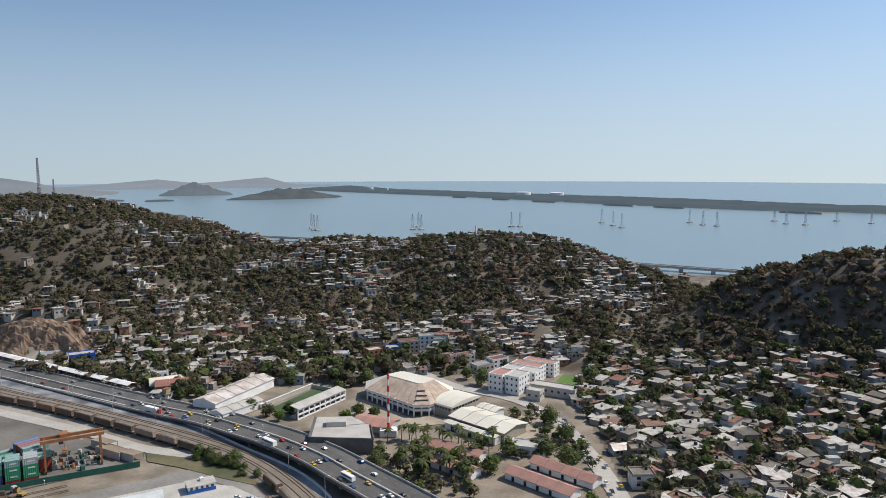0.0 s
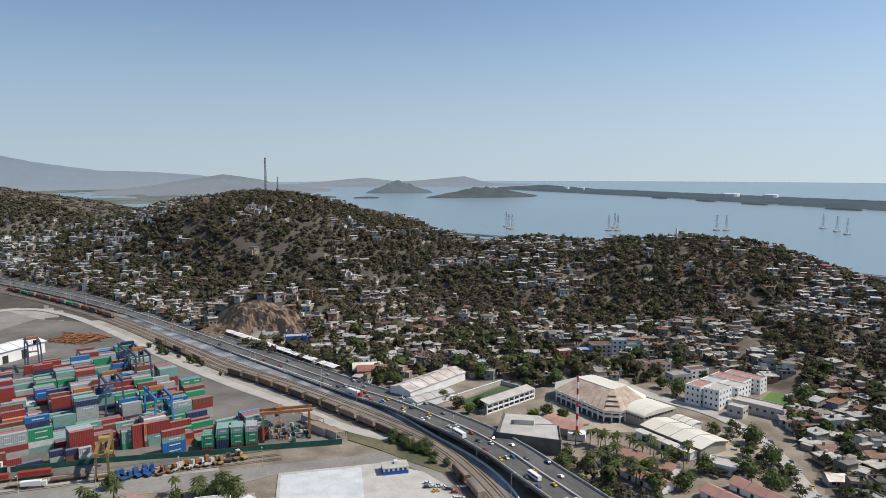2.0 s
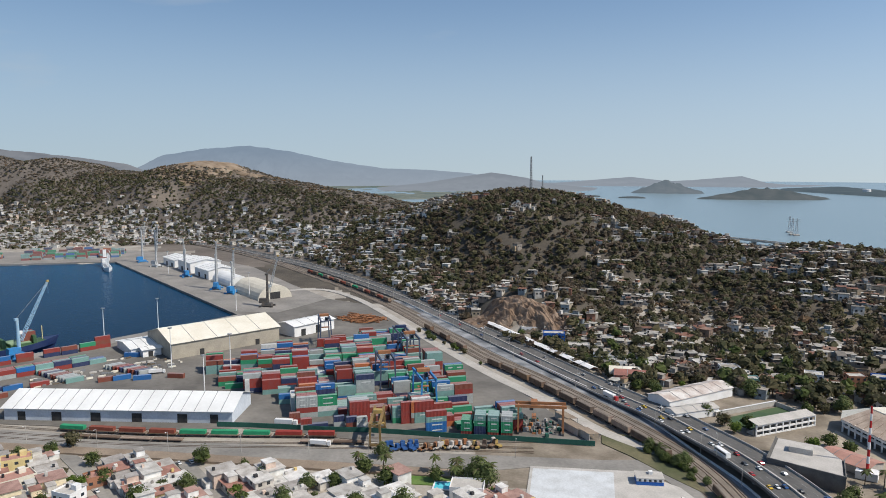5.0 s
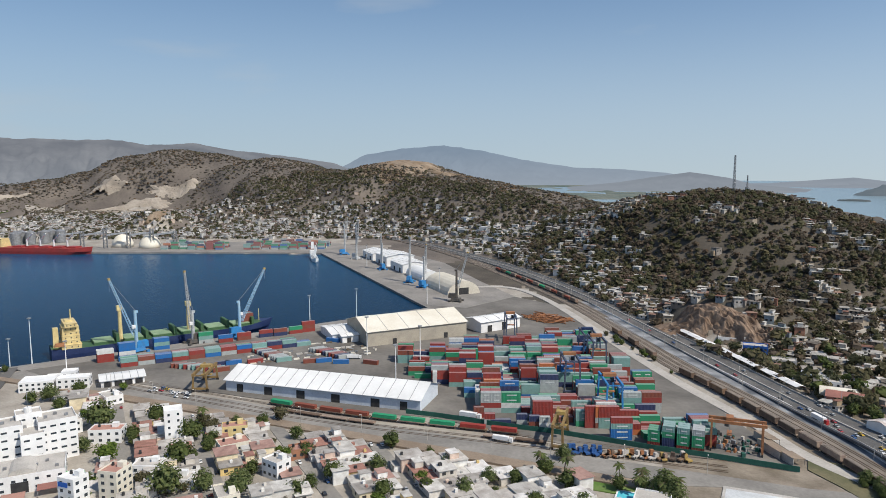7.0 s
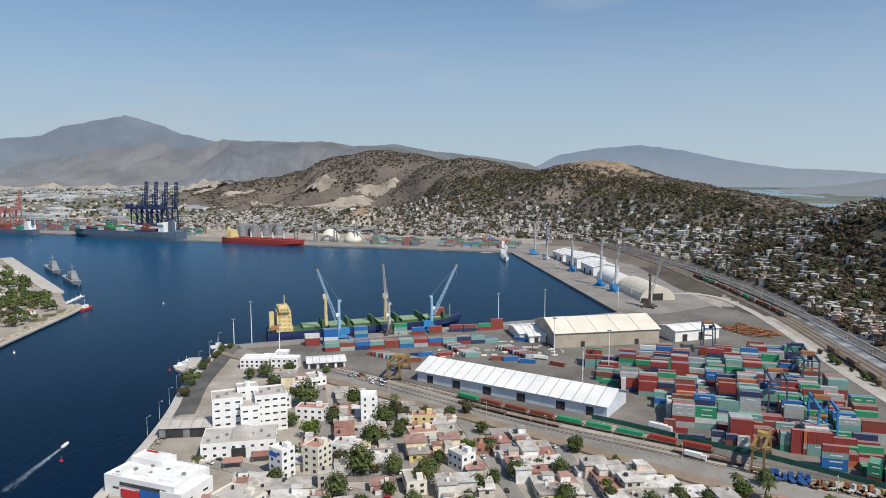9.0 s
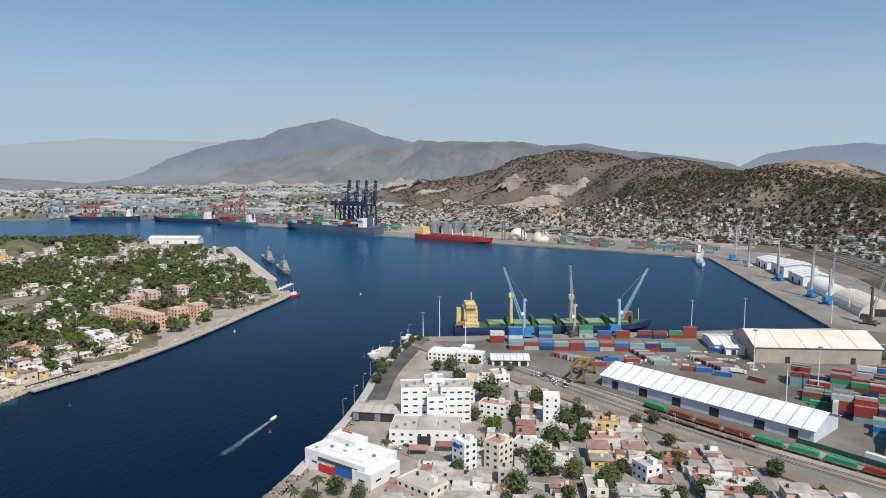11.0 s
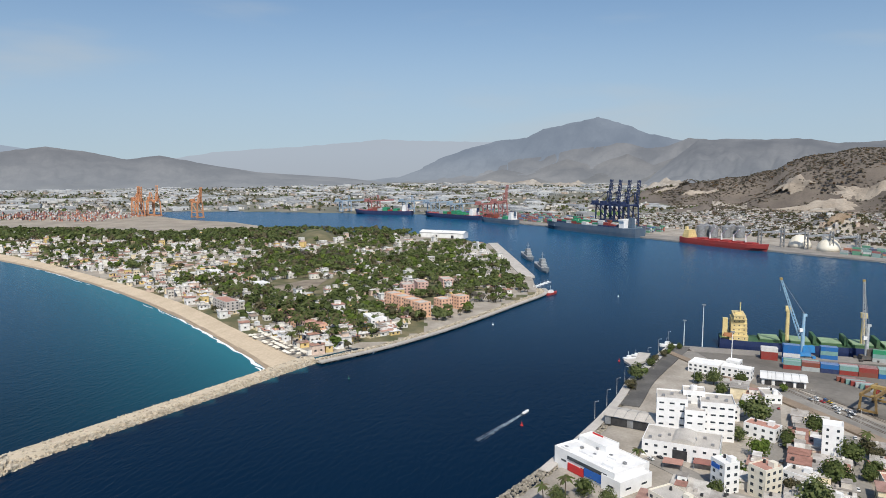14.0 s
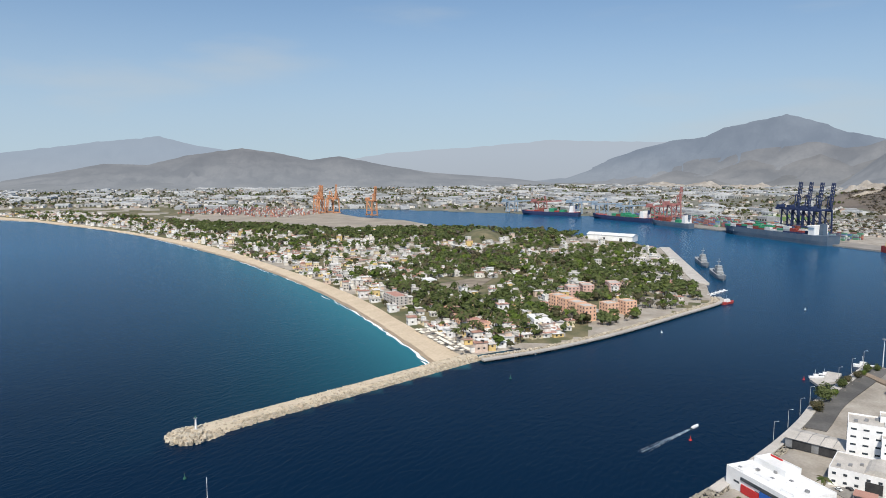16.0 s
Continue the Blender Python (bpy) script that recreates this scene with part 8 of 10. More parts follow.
M_TEAL = material("faded_teal_plaster", (0.16, 0.34, 0.33), (0.22, 0.38, 0.36), 0.3)
M_BRICK = material("raw_orange_brick", (0.36, 0.17, 0.10), (0.27, 0.14, 0.09), 0.4)
M_REDPAINT = material("bright_red_paint", (0.50, 0.03, 0.03), (0.42, 0.04, 0.04), 0.3)

# sports arena: an arcade of white columns, a glazed band under a white eave, a broad hipped roof with a pale cap
ARENA = [(-42, 377), (-15, 350.5), (-7, 351), (5.5, 369), (4.5, 380), (-18, 404), (-29, 405), (-43, 390)]
CAP = [(-31, 384), (-13, 368.5), (-11, 368.5), (-5, 376), (-5, 377.5), (-22, 391), (-24, 391), (-31.5, 385.5)]
mid = Vector((-18, 378))
ring = lambda k, z: [Vector((mid.x + (x - mid.x) * k, mid.y + (y - mid.y) * k, z)) for x, y in ARENA]
arena = thing("sports_arena", "white sports arena with broad tan and cream roof", "arena")
# the arcade's shade is put into a dark grey wall colour
part("lower_wall", Geo().loft([ring(0.86, 0), ring(0.86, 4.4)]), M_GREYC, arena, "shaded grey wall behind the arcade")
part("gallery_band", Geo().loft([ring(0.97, 4.2), ring(0.97, 5.3)]), M_WHITE, arena, "white gallery front")
part("glazed_band", Geo().loft([ring(0.93, 5.3), ring(0.93, 6.5)]), M_GLASS, arena, "dark glazed band under the eave")
part("eave", Geo().loft([ring(1.0, 6.5), ring(1.015, 8.0)]), M_WHITE, arena)
n = len(ARENA)
lo, hi = ring(1.02, 7.95), [Vector((x, y, 13.2)) for x, y in CAP]
M_ARENAROOF = material("stained_tan_roof_sheet", (0.52, 0.41, 0.32), (0.36, 0.27, 0.205), 0.22, rough=0.55, fine=0.4)
for k in range(n):
    j = (k + 1) % n
    bays = max(1, round((lo[j] - lo[k]).length / 5))
    for q in range(bays):
        a, b = lo[k].lerp(lo[j], q / bays), lo[k].lerp(lo[j], (q + 1) / bays - 0.012)
        c, d = hi[k].lerp(hi[j], (q + 1) / bays), hi[k].lerp(hi[j], q / bays)
        dn = Vector((0, 0, 0.3))
        g = Geo().add([a, b, c, d, a - dn, b - dn, c - dn, d - dn], [(0, 1, 2, 3), (7, 6, 5, 4), (0, 4, 5, 1), (1, 5, 6, 2), (2, 6, 7, 3), (3, 7, 4, 0)])
        part("roof_panel", g, M_ARENAROOF if k in (0, 1, 2) else M_CREAM, arena)
part("roof_cap", Geo().prism([(p.x, p.y) for p in hi], 12.9, 13.5), M_CREAM, arena)
for z, k in ((9.2, 0.2), (10.4, 0.42), (11.6, 0.64)):
    a, b = lo[1].lerp(hi[1], k), lo[2].lerp(hi[2], k)
    part("louvre", Geo().beam((a.x, a.y, z + 0.2), (b.x, b.y, z + 0.2), 0.9, 0.3), M_GREYC, arena, "dark vent louvre in the roof")
for k in range(n):
    a, b = Vector((*ARENA[k], 0)), Vector((*ARENA[(k + 1) % n], 0))
    m = max(1, round((b - a).length / 4.2))
    for q in range(m):
        p = a.lerp(b, q / m)
        part("column", Geo().box((mid.x + (p.x - mid.x) * 0.975, mid.y + (p.y - mid.y) * 0.975, 0.5), (0.75, 0.75, 6.1)), M_WHITE, arena)
annex = thing("arena_annex", "cream-roofed hall joined to the arena", "hall")
annex.matrix_world = put(-7, 357, 1.7, math.atan2(-9, 10.5))
part("wall", Geo().box((7.25, 11.5, -1), (14.5, 23, 6.6)), M_TANWALL, annex)
for k in range(3):
    rings = [[(x, 11.5 + 12.1 * math.cos(math.pi * q / 10), 5.5 + 2.1 * math.sin(math.pi * q / 10)) for q in range(11)] for x in (-0.6 + 5.25 * k, 4.55 + 5.25 * k)]
    part("roof_panel", Geo().loft(rings), M_CREAM, annex)
for k in range(7):
    part("window", Geo().box((1.4 + 1.95 * k, -0.02, 3.9), (1.2, 0.14, 0.9)), M_GLASS, annex)
for k in range(9):
    part("window", Geo().box((14.52, 2.2 + 2.32 * k, 4.1), (0.14, 1.5, 0.9)), M_GLASS, annex)

conc = thing("concrete_building", "dark grey angular concrete building with pale roof", "building")
poly = [(-60, 306), (-31, 304), (-34, 322), (-44, 334), (-62, 333)]
part("wall", Geo().prism(poly, 0, 8.2), M_GREYC, conc)
part("roof", Geo().prism([(-46 + (x + 46) * 0.93, 319 + (y - 319) * 0.93) for x, y in poly], 8.2, 8.5), M_CONC, conc)
part("parapet", Geo().beam((-60, 306, 8.5), (-31, 304, 8.5), 0.4, 0.9).beam((-31, 304, 8.5), (-34, 322, 8.5), 0.4, 0.9).beam((-60, 306, 8.5), (-62, 333, 8.5), 0.4, 0.9), M_GREYC, conc)
part("roof_house", Geo().box((-50, 322, 8.4), (9, 6, 2.4), 0.1), M_CONC, conc)
part("doorway", Geo().box((-46, 305, 0), (5, 0.5, 3.0)), M_DARK, conc)

slab("court_turf", [(-92, 361), (-77, 354), (-56, 384), (-73, 397)], 1.95, M_TURF, "dark green sports turf", "court")
stand = thing("grandstand", "white concrete grandstand with slatted canopy beside the turf", "grandstand")
ga, gb = Vector((-73, 346)), Vector((-53.5, 378))
L = (gb - ga).length
stand.matrix_world = put(ga.x, ga.y, 1.7, math.atan2((gb - ga).y, (gb - ga).x))
# dark panel: shade inside the openings put into its colour
part("recess", Geo().box((L / 2, 1.3, 0), (L - 0.6, 0.3, 5.0)), M_GREYC, stand, "shaded wall behind the openings")
for z, h in ((0.0, 0.7), (2.3, 0.8), (4.7, 0.7)):
    part("beam", Geo().box((L / 2, 0, z), (L, 0.5, h)), M_WHITE, stand)
for k in range(10):
    part("post", Geo().box((L * k / 9, 0.02, 0.0), (0.55, 0.6, 5.4)), M_WHITE, stand)
for k in range(4):
    part("step", Geo().box((L / 2, 2.0 + 1.1 * k, 0), (L, 1.1, 2.6 - 0.6 * k)), M_CONC, stand)
for k in range(11):
    part("canopy_slat", Geo().add([(L * (k + i) / 11 - 0.06 * i, y, z + e) for e in (0, 0.18) for i, y, z in ((0, -0.8, 5.5), (1, -0.8, 5.5), (1, 5.4, 6.6), (0, 5.4, 6.6))],
                              [(3, 2, 1, 0), (4, 5, 6, 7), (0, 1, 5, 4), (1, 2, 6, 5), (2, 3, 7, 6), (3, 0, 4, 7)]), M_CONC, stand)
cw = thing("court_wall", "long pale wall behind the sports turf", "wall")
cw.matrix_world = put(-96, 362, 1.7, math.atan2(36, 21))
part("wall", Geo().box((20.5, 0, 0), (41, 0.5, 2.6)), M_CONC, cw)
part("coping", Geo().box((20.5, 0, 2.6), (41.4, 0.8, 0.25)), M_WHITE, cw)
part("end_wall", Geo().box((41, -9.5, 0), (0.5, 19, 2.4)), M_CONC, cw)

gable_hall("school_hall", "long white hall with pale shallow roof", Vector((-131, 362)), (Vector((-112, 404)) - Vector((-131, 362))).normalized(), Vector((1, -0.4)), 48, 15, 5, 7, M_WHITE, M_STAINED, 6, [(6, 2, 2.5), (16, 2, 2.5), (28, 2, 2.5)], 0.5, category="hall")
gable_hall("side_hall", "small white hall with grey roof", Vector((-117, 348)), (Vector((-101, 372)) - Vector((-117, 348))).normalized(), Vector((1, -0.6)), 26, 9, 4, 5.2, M_WHITE, M_CONC, 4, [(5, 2, 2.4), (13, 2, 2.4)], 0.4, category="hall")
gable_hall("brick_hall", "red-walled hall with faded red roof", Vector((-160, 386)), (Vector((-142, 393)) - Vector((-160, 386))).normalized(), Vector((-0.4, 1)), 22, 11, 4.5, 6.5, M_RED_ROOF, M_RED_ROOF, 3, [(5, 2, 2.4), (12, 2, 2.4)], 0.6, category="hall")
arch_hall((-168, 396), (0.9, 0.42), 24, 9, 3, "pale arched shed behind the red hall", M_CREAM, 3)
HU, HW = Vector((0.733, -0.68)), Vector((0.68, 0.733))
gable_hall("cream_hall", "broad cream-roofed open hall with dark underside", Vector((3.5, 338.5)), HU, HW, 33, 17, 4.8, 6.3, M_TANWALL, M_CREAM, 4, [(8, 5, 3.4), (20, 6, 3.4), (28, 4, 3.4)], 1.0, category="hall")
gable_hall("cream_hall", "narrow cream-roofed wing in front of the hall", Vector((0.6, 333.8)), HU, HW, 31, 4.2, 3.4, 4.0, M_WHITE, M_CREAM, 4, [(5, 2, 2.4), (16, 2, 2.4)], 0.4, category="hall")
gable_hall("cream_hall", "small cream-roofed block behind the hall", Vector((17, 352.5)), HU, HW, 12, 7, 4.6, 5.4, M_WHITE, M_CREAM, 3, [(5, 2, 2.4)], 0.5, category="hall")
for x, y, L, w, du in ((-7.7, 307, 26.5, 8, (0.836, -0.547)), (-9, 293, 26, 7, (0.765, -0.645)), (25, 278.5, 31, 7.5, (0.737, -0.675)), (36.5, 288.5, 30, 7, (0.737, -0.675))):
    du = Vector(du)
    gable_hall("barrack", "long low building with faded terracotta roof", Vector((x, y)), du, Vector((-du.y, du.x)), L, w, 3, 4.6, M_WHITE, M_PINKROOF, 4, [(4, 1.2, 2), (10, 1.2, 2), (16, 1.2, 2), (22, 1.2, 2)], 0.7, category="hall")
block("garden_house", "low white flat-roofed house among palms", (38, 306), (16, 9, 3.6), -0.3, 1, M_WHITE, M_CONC, step=3.0, rows=True)
slab("pavement_campus", [(-48, 352), (-40, 340), (-16, 336), (2, 341), (1, 348), (-8, 352), (-16, 348), (-44, 377)], 1.85, M_DUST, "dusty pale forecourt of the arena")
slab("pavement_carpark", [(27, 322), (46, 322), (57, 335), (50, 352), (36, 352), (30, 345), (40, 330)], 1.84, M_DUST, "pale dirt car park beside the halls")

# the white school on the rise
WD = math.atan2(0.83, 0.555) - math.pi / 2
school = thing("white_school", "white three-storey school blocks with terracotta roof edges", "building")
school.matrix_world = put(35.5, 393, 2.2, WD) @ Matrix.Scale(0.87, 4)
for ox, oy, sx, sy, h in ((-4, 0, 10, 15, 11), (7, 2, 10, 15, 11), (-5, 17, 12, 12, 9.5), (8, 19, 13, 12, 9.5), (-1, 33, 22, 11, 9), (2, 47, 24, 9, 8.5), (15, 8, 5, 8, 4)):
    block("school", "", (ox, oy), (sx, sy, h), 0, 3 if h > 5 else 1, M_WHITE, M_PINKROOF if (ox + oy) % 3 else M_CONC, school, step=3.2, win=(1.1, 1.4), parapet=0.6, rows=oy > 10)
slab("court_garden", [(62, 398), (86, 400), (88, 418), (72, 420)], 2.5, M_GREEN, "small green garden beside the school", "garden")
for x, y, sx, sy, h, yw in ((62, 386, 26, 9, 4, -0.5), (50, 378, 8, 7, 4.5, -0.5)):
    block("low_annex", "low grey concrete annex below the school", (x, y), (sx, sy, h), yw, 1, M_CONC, M_CONC, category="building", z=2.4)

# striped mast beside the arena
pole = thing("striped_mast", "tall red and white striped mast on a white hut", "mast")
pole.matrix_world = put(-26, 326, 1.8)
part("hut", Geo().box((0, 0, 0), (8, 6, 3.2)), M_WHITE, pole)
for k in range(9):
    part("mast_section", Geo().cyl((0, 0, 3.2 + 3 * k), 0.62 - 0.03 * k, 3, 8, 0.59 - 0.03 * k), M_REDPAINT if k % 2 == 0 else M_WHITE, pole)
kiosk = thing("kiosk", "low white kiosk with a bright blue base", "kiosk")
kiosk.matrix_world = put(-96, 269.5, 2.0, 0.505) @ Matrix.Diagonal((0.62, 0.9, 0.95, 1))
part("base", Geo().box((0, 0, 0), (17, 7, 1.5)), M_BLUEPAINT, kiosk, "bright blue painted base")
part("wall", Geo().box((0, 0, 1.5), (16.8, 6.8, 1.5)), M_WHITE, kiosk)
part("roof", Geo().box((0, 0, 3.0), (17.8, 7.8, 0.25)), M_CONC, kiosk)
part("roof_box", Geo().box((1, 1.2, 3.25), (2.4, 2, 1.2)), M_WHITE, kiosk)
for k in range(5):
    part("window", Geo().box((-6.4 + 3.2 * k, -3.42, 1.6), (1.6, 0.12, 1.0)), M_GLASS, kiosk)

# ---- town buildings by the channel ----
hosp = thing("hospital", "white five-storey hospital with rows of windows", "hospital")
hosp.matrix_world = put(-346, 46, 1.9, 1.50)
for ox, oy, sx, sy, h, fl in ((-10, 0, 14, 14, 17, 5), (10, -1, 15, 15, 17, 5), (0, -7, 9, 12, 14, 4), (0, 5, 10, 8, 19, 5)):
    block("hospital", "", (ox, oy), (sx, sy, h), 0, fl, M_WHITE, M_CONC, hosp, step=3.6, win=(2.2, 0.8), parapet=0.8)
for k in range(8):
    part("roof_unit", Geo().box((-14 + 4 * k, -3 + (k * 3) % 7, 17.1 if k not in (3, 4) else 14.1), (1.4, 1.2, 1.1)), M_STEEL, hosp, "grey air conditioning unit")
part("roof_tank", Geo().cyl((0, 5, 19), 1.6, 2.2, 10), M_WHITE, hosp)
part("antenna", Geo().cyl((0, 6, 19), 0.12, 9, 6), M_STEEL, hosp)
low = thing("clinic_hall", "low white clinic hall with arched entrance", "building")
low.matrix_world = put(-318, 38, 1.9, 1.36)
block("clinic", "", (0, 2), (32, 20, 6.5), 0, 2, M_WHITE, M_CONC, low, step=4.0, win=(1.4, 1.0))
part("arch_roof", Geo().loft([[(x, y, 6.5 + 2.4 * math.sin(math.pi * k / 8)) for k in range(9) for x in (-4 + 5 * (1 - math.cos(math.pi * k / 8)),)] for y in (-6, 8)]), M_CONC, low)
for k in range(8):
    part("roof_unit", Geo().box((-13 + 3.7 * k, -4 + (k * 3) % 10, 6.6), (1.3, 1.1, 1.0)), M_STEEL, low, "grey air conditioning unit")
part("entrance", Geo().box((0, -8.1, 0), (6, 0.2, 4.4)), M_DARK, low)
for x, w, mt in ((-8, 8, M_PINKROOF), (8, 12, M_RED_ROOF), (20, 7, M_TIN)):
    cp = thing("car_port", "open car port with low sloping roof", "car port")
    cp.matrix_world = put(-303 - (x - 4) * 0.1, 40 + x * 0.9, 1.8, 1.36)
    part("roof", Geo().box((0, 0, 2.8), (w, 6, 0.2)), mt, cp)
    for i in (-1, 1):
        for j in (-1, 1):
            part("post", Geo().box((i * (w / 2 - 0.3), j * 2.6, 0), (0.2, 0.2, 2.8)), M_STEEL, cp)
gable_hall("grey_shed", "open grey-roofed shed beside the channel", Vector((-341, 28)), (Vector((-348, 6)) - Vector((-341, 28))).normalized(), Vector((-1, 0.2)), 24, 13, 4.6, 5.8, M_STEEL, M_CONC, 5, [(6, 8, 3.8), (17, 8, 3.8)], 0.8, category="shed")
mod = thing("white_hall", "white angular hall with red and blue painted ends", "building")
mod.matrix_world = put(-292, 3, 1.9, 0.80)
for ox, oy, sx, sy, h in ((0, 0, 34, 20, 7), (-8, 7, 16, 8, 9), (16, -2, 10, 18, 5)):
    block("hall", "", (ox, oy), (sx, sy, h), 0, 1, M_WHITE, M_WHITE, mod, step=9, win=(3, 0.8), parapet=0.8)
part("red_panel", Geo().box((-4, -10.3, 0), (9, 0.5, 3.2)), M_REDPAINT, mod, "bright red painted wall panel")
part("blue_panel", Geo().box((6, -10.3, 1.0), (10, 0.5, 3.4)), M_BLUEPAINT, mod, "bright blue painted wall panel")
for x, y, sx, sy, h in ((-3, -3, 8, 5, 0.9), (6, 3, 5, 6, 0.7), (11, -5, 6, 5, 1.4), (-12, -4, 5, 9, 0.8)):
    part("roof_step", Geo().box((x, y, 7.1), (sx, sy, h)), M_WHITE, mod, "raised white roof slab")
for k in range(7):
    part("roof_unit", Geo().box((-13 + 4.2 * k, -7 + (k * 5) % 11, 7.1), (1.4, 1.1, 1.0)), M_STEEL, mod, "grey air conditioning unit")
part("glazed_strip", Geo().box((2, -10.2, 4.6), (22, 0.3, 1.3)), M_GLASS, mod)
part("red_trim", Geo().box((-12, 10.6, 8.4), (6, 0.4, 1.4)), M_REDPAINT, mod, "red roof trim")
block("white_tower_house", "white five-storey tower house", (-327, 101), (8, 8, 15), -0.27, 5, M_WHITE, M_WHITE, step=2.7, win=(1.0, 1.1), category="building")
for x, y, sx, sy, h, fl, yw, mt, rf, lab in ((-346, 77, 14.6, 8, 6, 2, 0.985, M_WHITE, M_PINKROOF, "white two-storey house with terracotta roof"), (-285, 50.5, 8, 7, 12, 4, 0.53, M_WHITE, M_WHITE, "narrow white four-storey building with blue sign"),
                                             (-284, 65, 8, 9.5, 11.5, 4, 0.68, M_CREAM, M_PINKROOF, "white and cream four-storey town building"), (-262.5, 121.5, 9, 7.5, 7, 2, 0.27, M_WHITE, M_CONC, "white two-storey house with balconies"), (-299, 118, 13.4, 9, 4, 1, 1.43, M_CREAM, M_PINKROOF, "broad cream house with terracotta roof"),
                                             (-314, 125, 11.5, 7, 5.5, 2, 1.16, M_PALEYELLOW, M_PINKROOF, "yellow two-storey house with terracotta roof"), (-278, 86, 12, 8, 4, 1, 0.9, M_WHITE, M_CONC, "low white flat-roofed house"), (-269, 67, 11, 7, 5.5, 2, 1.35, M_CONC, M_CONC, "grey two-storey row of shops"),
                                             (-294, 80, 11, 8, 6, 2, 0.9, M_WHITE, M_CONC, "white two-storey flat-roofed house"), (-370, 66, 10, 8, 6, 2, 0.1, M_WHITE, M_CONC, "white flat-roofed house beside the hospital"), (-252, 96, 12, 8, 5, 2, -0.2, M_CREAM, M_CONC, "cream flat-roofed house in town"),
                                             (-402, 92, 12, 9, 4.5, 1, 0.1, M_WHITE, M_CONC, "low white flat-roofed house by the port"), (-243, 22, 18, 11, 5, 1, 0.8, M_WHITE, M_CONC, "long white flat-roofed hall in town"), (-262, 30, 17, 11, 6, 2, 0.7, M_CREAM, M_CONC, "cream flat-roofed hall with roof terrace"), (-274, 138, 9, 7, 4, 1, 1.3, M_BRICK, M_PINKROOF, "orange house with terracotta roof")):
    bt = block("town_building", lab, (x, y), (sx, sy, h), yw, fl, mt, rf, step=3.0, rows=True)
    part("stair_head", Geo().box((sx * 0.22, sy * 0.2, h), (2.6, 2.4, 2.2)), mt, bt, "small stair room on the roof")
    part("water_tank", Geo().cyl((-sx * 0.28, sy * 0.2, h + 0.15), 0.6, 1.3, 9, 0.5), M_TANK, bt, "black plastic water tank")
sign = thing("wall_sign", "dark blue sign board on the white building", "sign")
sign.matrix_world = put(-285, 50.5, 1.7, 0.53)
part("board", Geo().box((-1.2, -3.62, 9.2), (4.6, 0.2, 1.8)), M_BLUEPAINT, sign)
canopy = thing("green_canopy", "bright green fabric canopy beside the clinic", "canopy")
canopy.matrix_world = put(-309, 55, 1.8, 1.0)
part("sheet", Geo().loft([[(x, 3.2 * math.cos(math.pi * k / 6), 2.6 + 1.2 * math.sin(math.pi * k / 6)) for k in range(7)] for x in (-3.5, 3.5)]), material("green_fabric", (0.10, 0.42, 0.10), (0.14, 0.46, 0.13), 0.3), canopy)
for i in (-1, 1):
    for j in (-1, 1):
        part("post", Geo().box((i * 3.2, j * 3.0, 0), (0.15, 0.15, 2.7)), M_STEEL, canopy)
port_office = thing("port_office", "white curved port office with flat roofs", "building")
port_office.matrix_world = put(-445, 74, 1.9, 1.15)
for ox, oy, sx, sy, h in ((9, 1, 17, 8, 6), (-10, 4, 18, 13, 5), (4, 13, 8, 7, 6.5), (-4, 14, 10, 8, 3.5)):
    block("office", "", (ox, oy), (sx, sy, h), 0, 2, M_WHITE, M_WHITE, port_office, step=3.0)

# ---- peninsula buildings ----
apt = [(-606, -178, 12), (-594, -166, 12), (-582, -154, 12), (-570, -143, 12), (-594, -130, 11), (-610, -118, 11)]
for x, y, h in apt:
    block("apartment_block", "orange plastered five-storey apartment block", (x, y), (12, 11, h), 0.85, 4, M_ORANGEWALL, M_CONC, step=3.2, win=(1.2, 1.3), category="apartment block", sides="front right")
for x, y in ((-660, -180), (-676, -170), (-700, -150)):
    block("apartment_block", "pink and white four-storey apartment block", (x, y), (16, 11, 11), 0.5, 4, M_PINKWALL, M_CONC, step=3.4, category="apartment block", rows=True)
block("white_villa", "white flat-roofed villa beside the channel", (-527, -170), (22, 13, 8), 0.6, 2, M_WHITE, M_WHITE, step=3.6, rows=True)
for k, (x, y) in enumerate(((-498, -206), (-506, -218), (-514, -228), (-522, -240), (-532, -252))):
    block("beach_hotel", "pink hotel block with terracotta roof by the beach", (x, y), (15, 9, 7), 0.9, 2, M_PINKWALL if k % 2 else M_ORANGEWALL, M_PINKROOF, step=3.0, category="hotel", rows=True)
block("beach_hotel", "broad grey four-storey beach hotel", (-556, -314), (28, 12, 10), 0.9, 4, material("grey_plaster", (0.52, 0.48, 0.44), (0.42, 0.39, 0.36), 0.2), M_PINKROOF, step=3.4, category="hotel", rows=True)
for x, y in ((-655, -330), (-720, -420)):
    block("white_hotel", "white three-storey hotel behind the beach", (x, y), (15, 11, 8), 0.9, 3, M_WHITE, M_WHITE, step=3.6, category="hotel", rows=True)
gable_hall("navy_hall", "long white naval hall near the quay", Vector((-1165, -220)), Vector((-0.2, -0.98)), Vector((-0.98, 0.2)), 80, 22, 9, 12, M_WHITE, M_SHEET, 6, [(20, 5, 5), (50, 5, 5)], 1)
gable_hall("navy_hall", "low red-brown naval shed at the point", Vector((-742, -92)), Vector((-0.95, -0.3)), Vector((0.3, -0.95)), 34, 10, 4, 6, M_TANWALL, M_PINKROOF, 4, [(8, 3, 3), (20, 3, 3)], 1)
slab("pavement_navy", [(-760, -82), (-1080, -170), (-1060, -215), (-760, -120)], 2.0, M_PALEROAD, "pale paved naval yard")
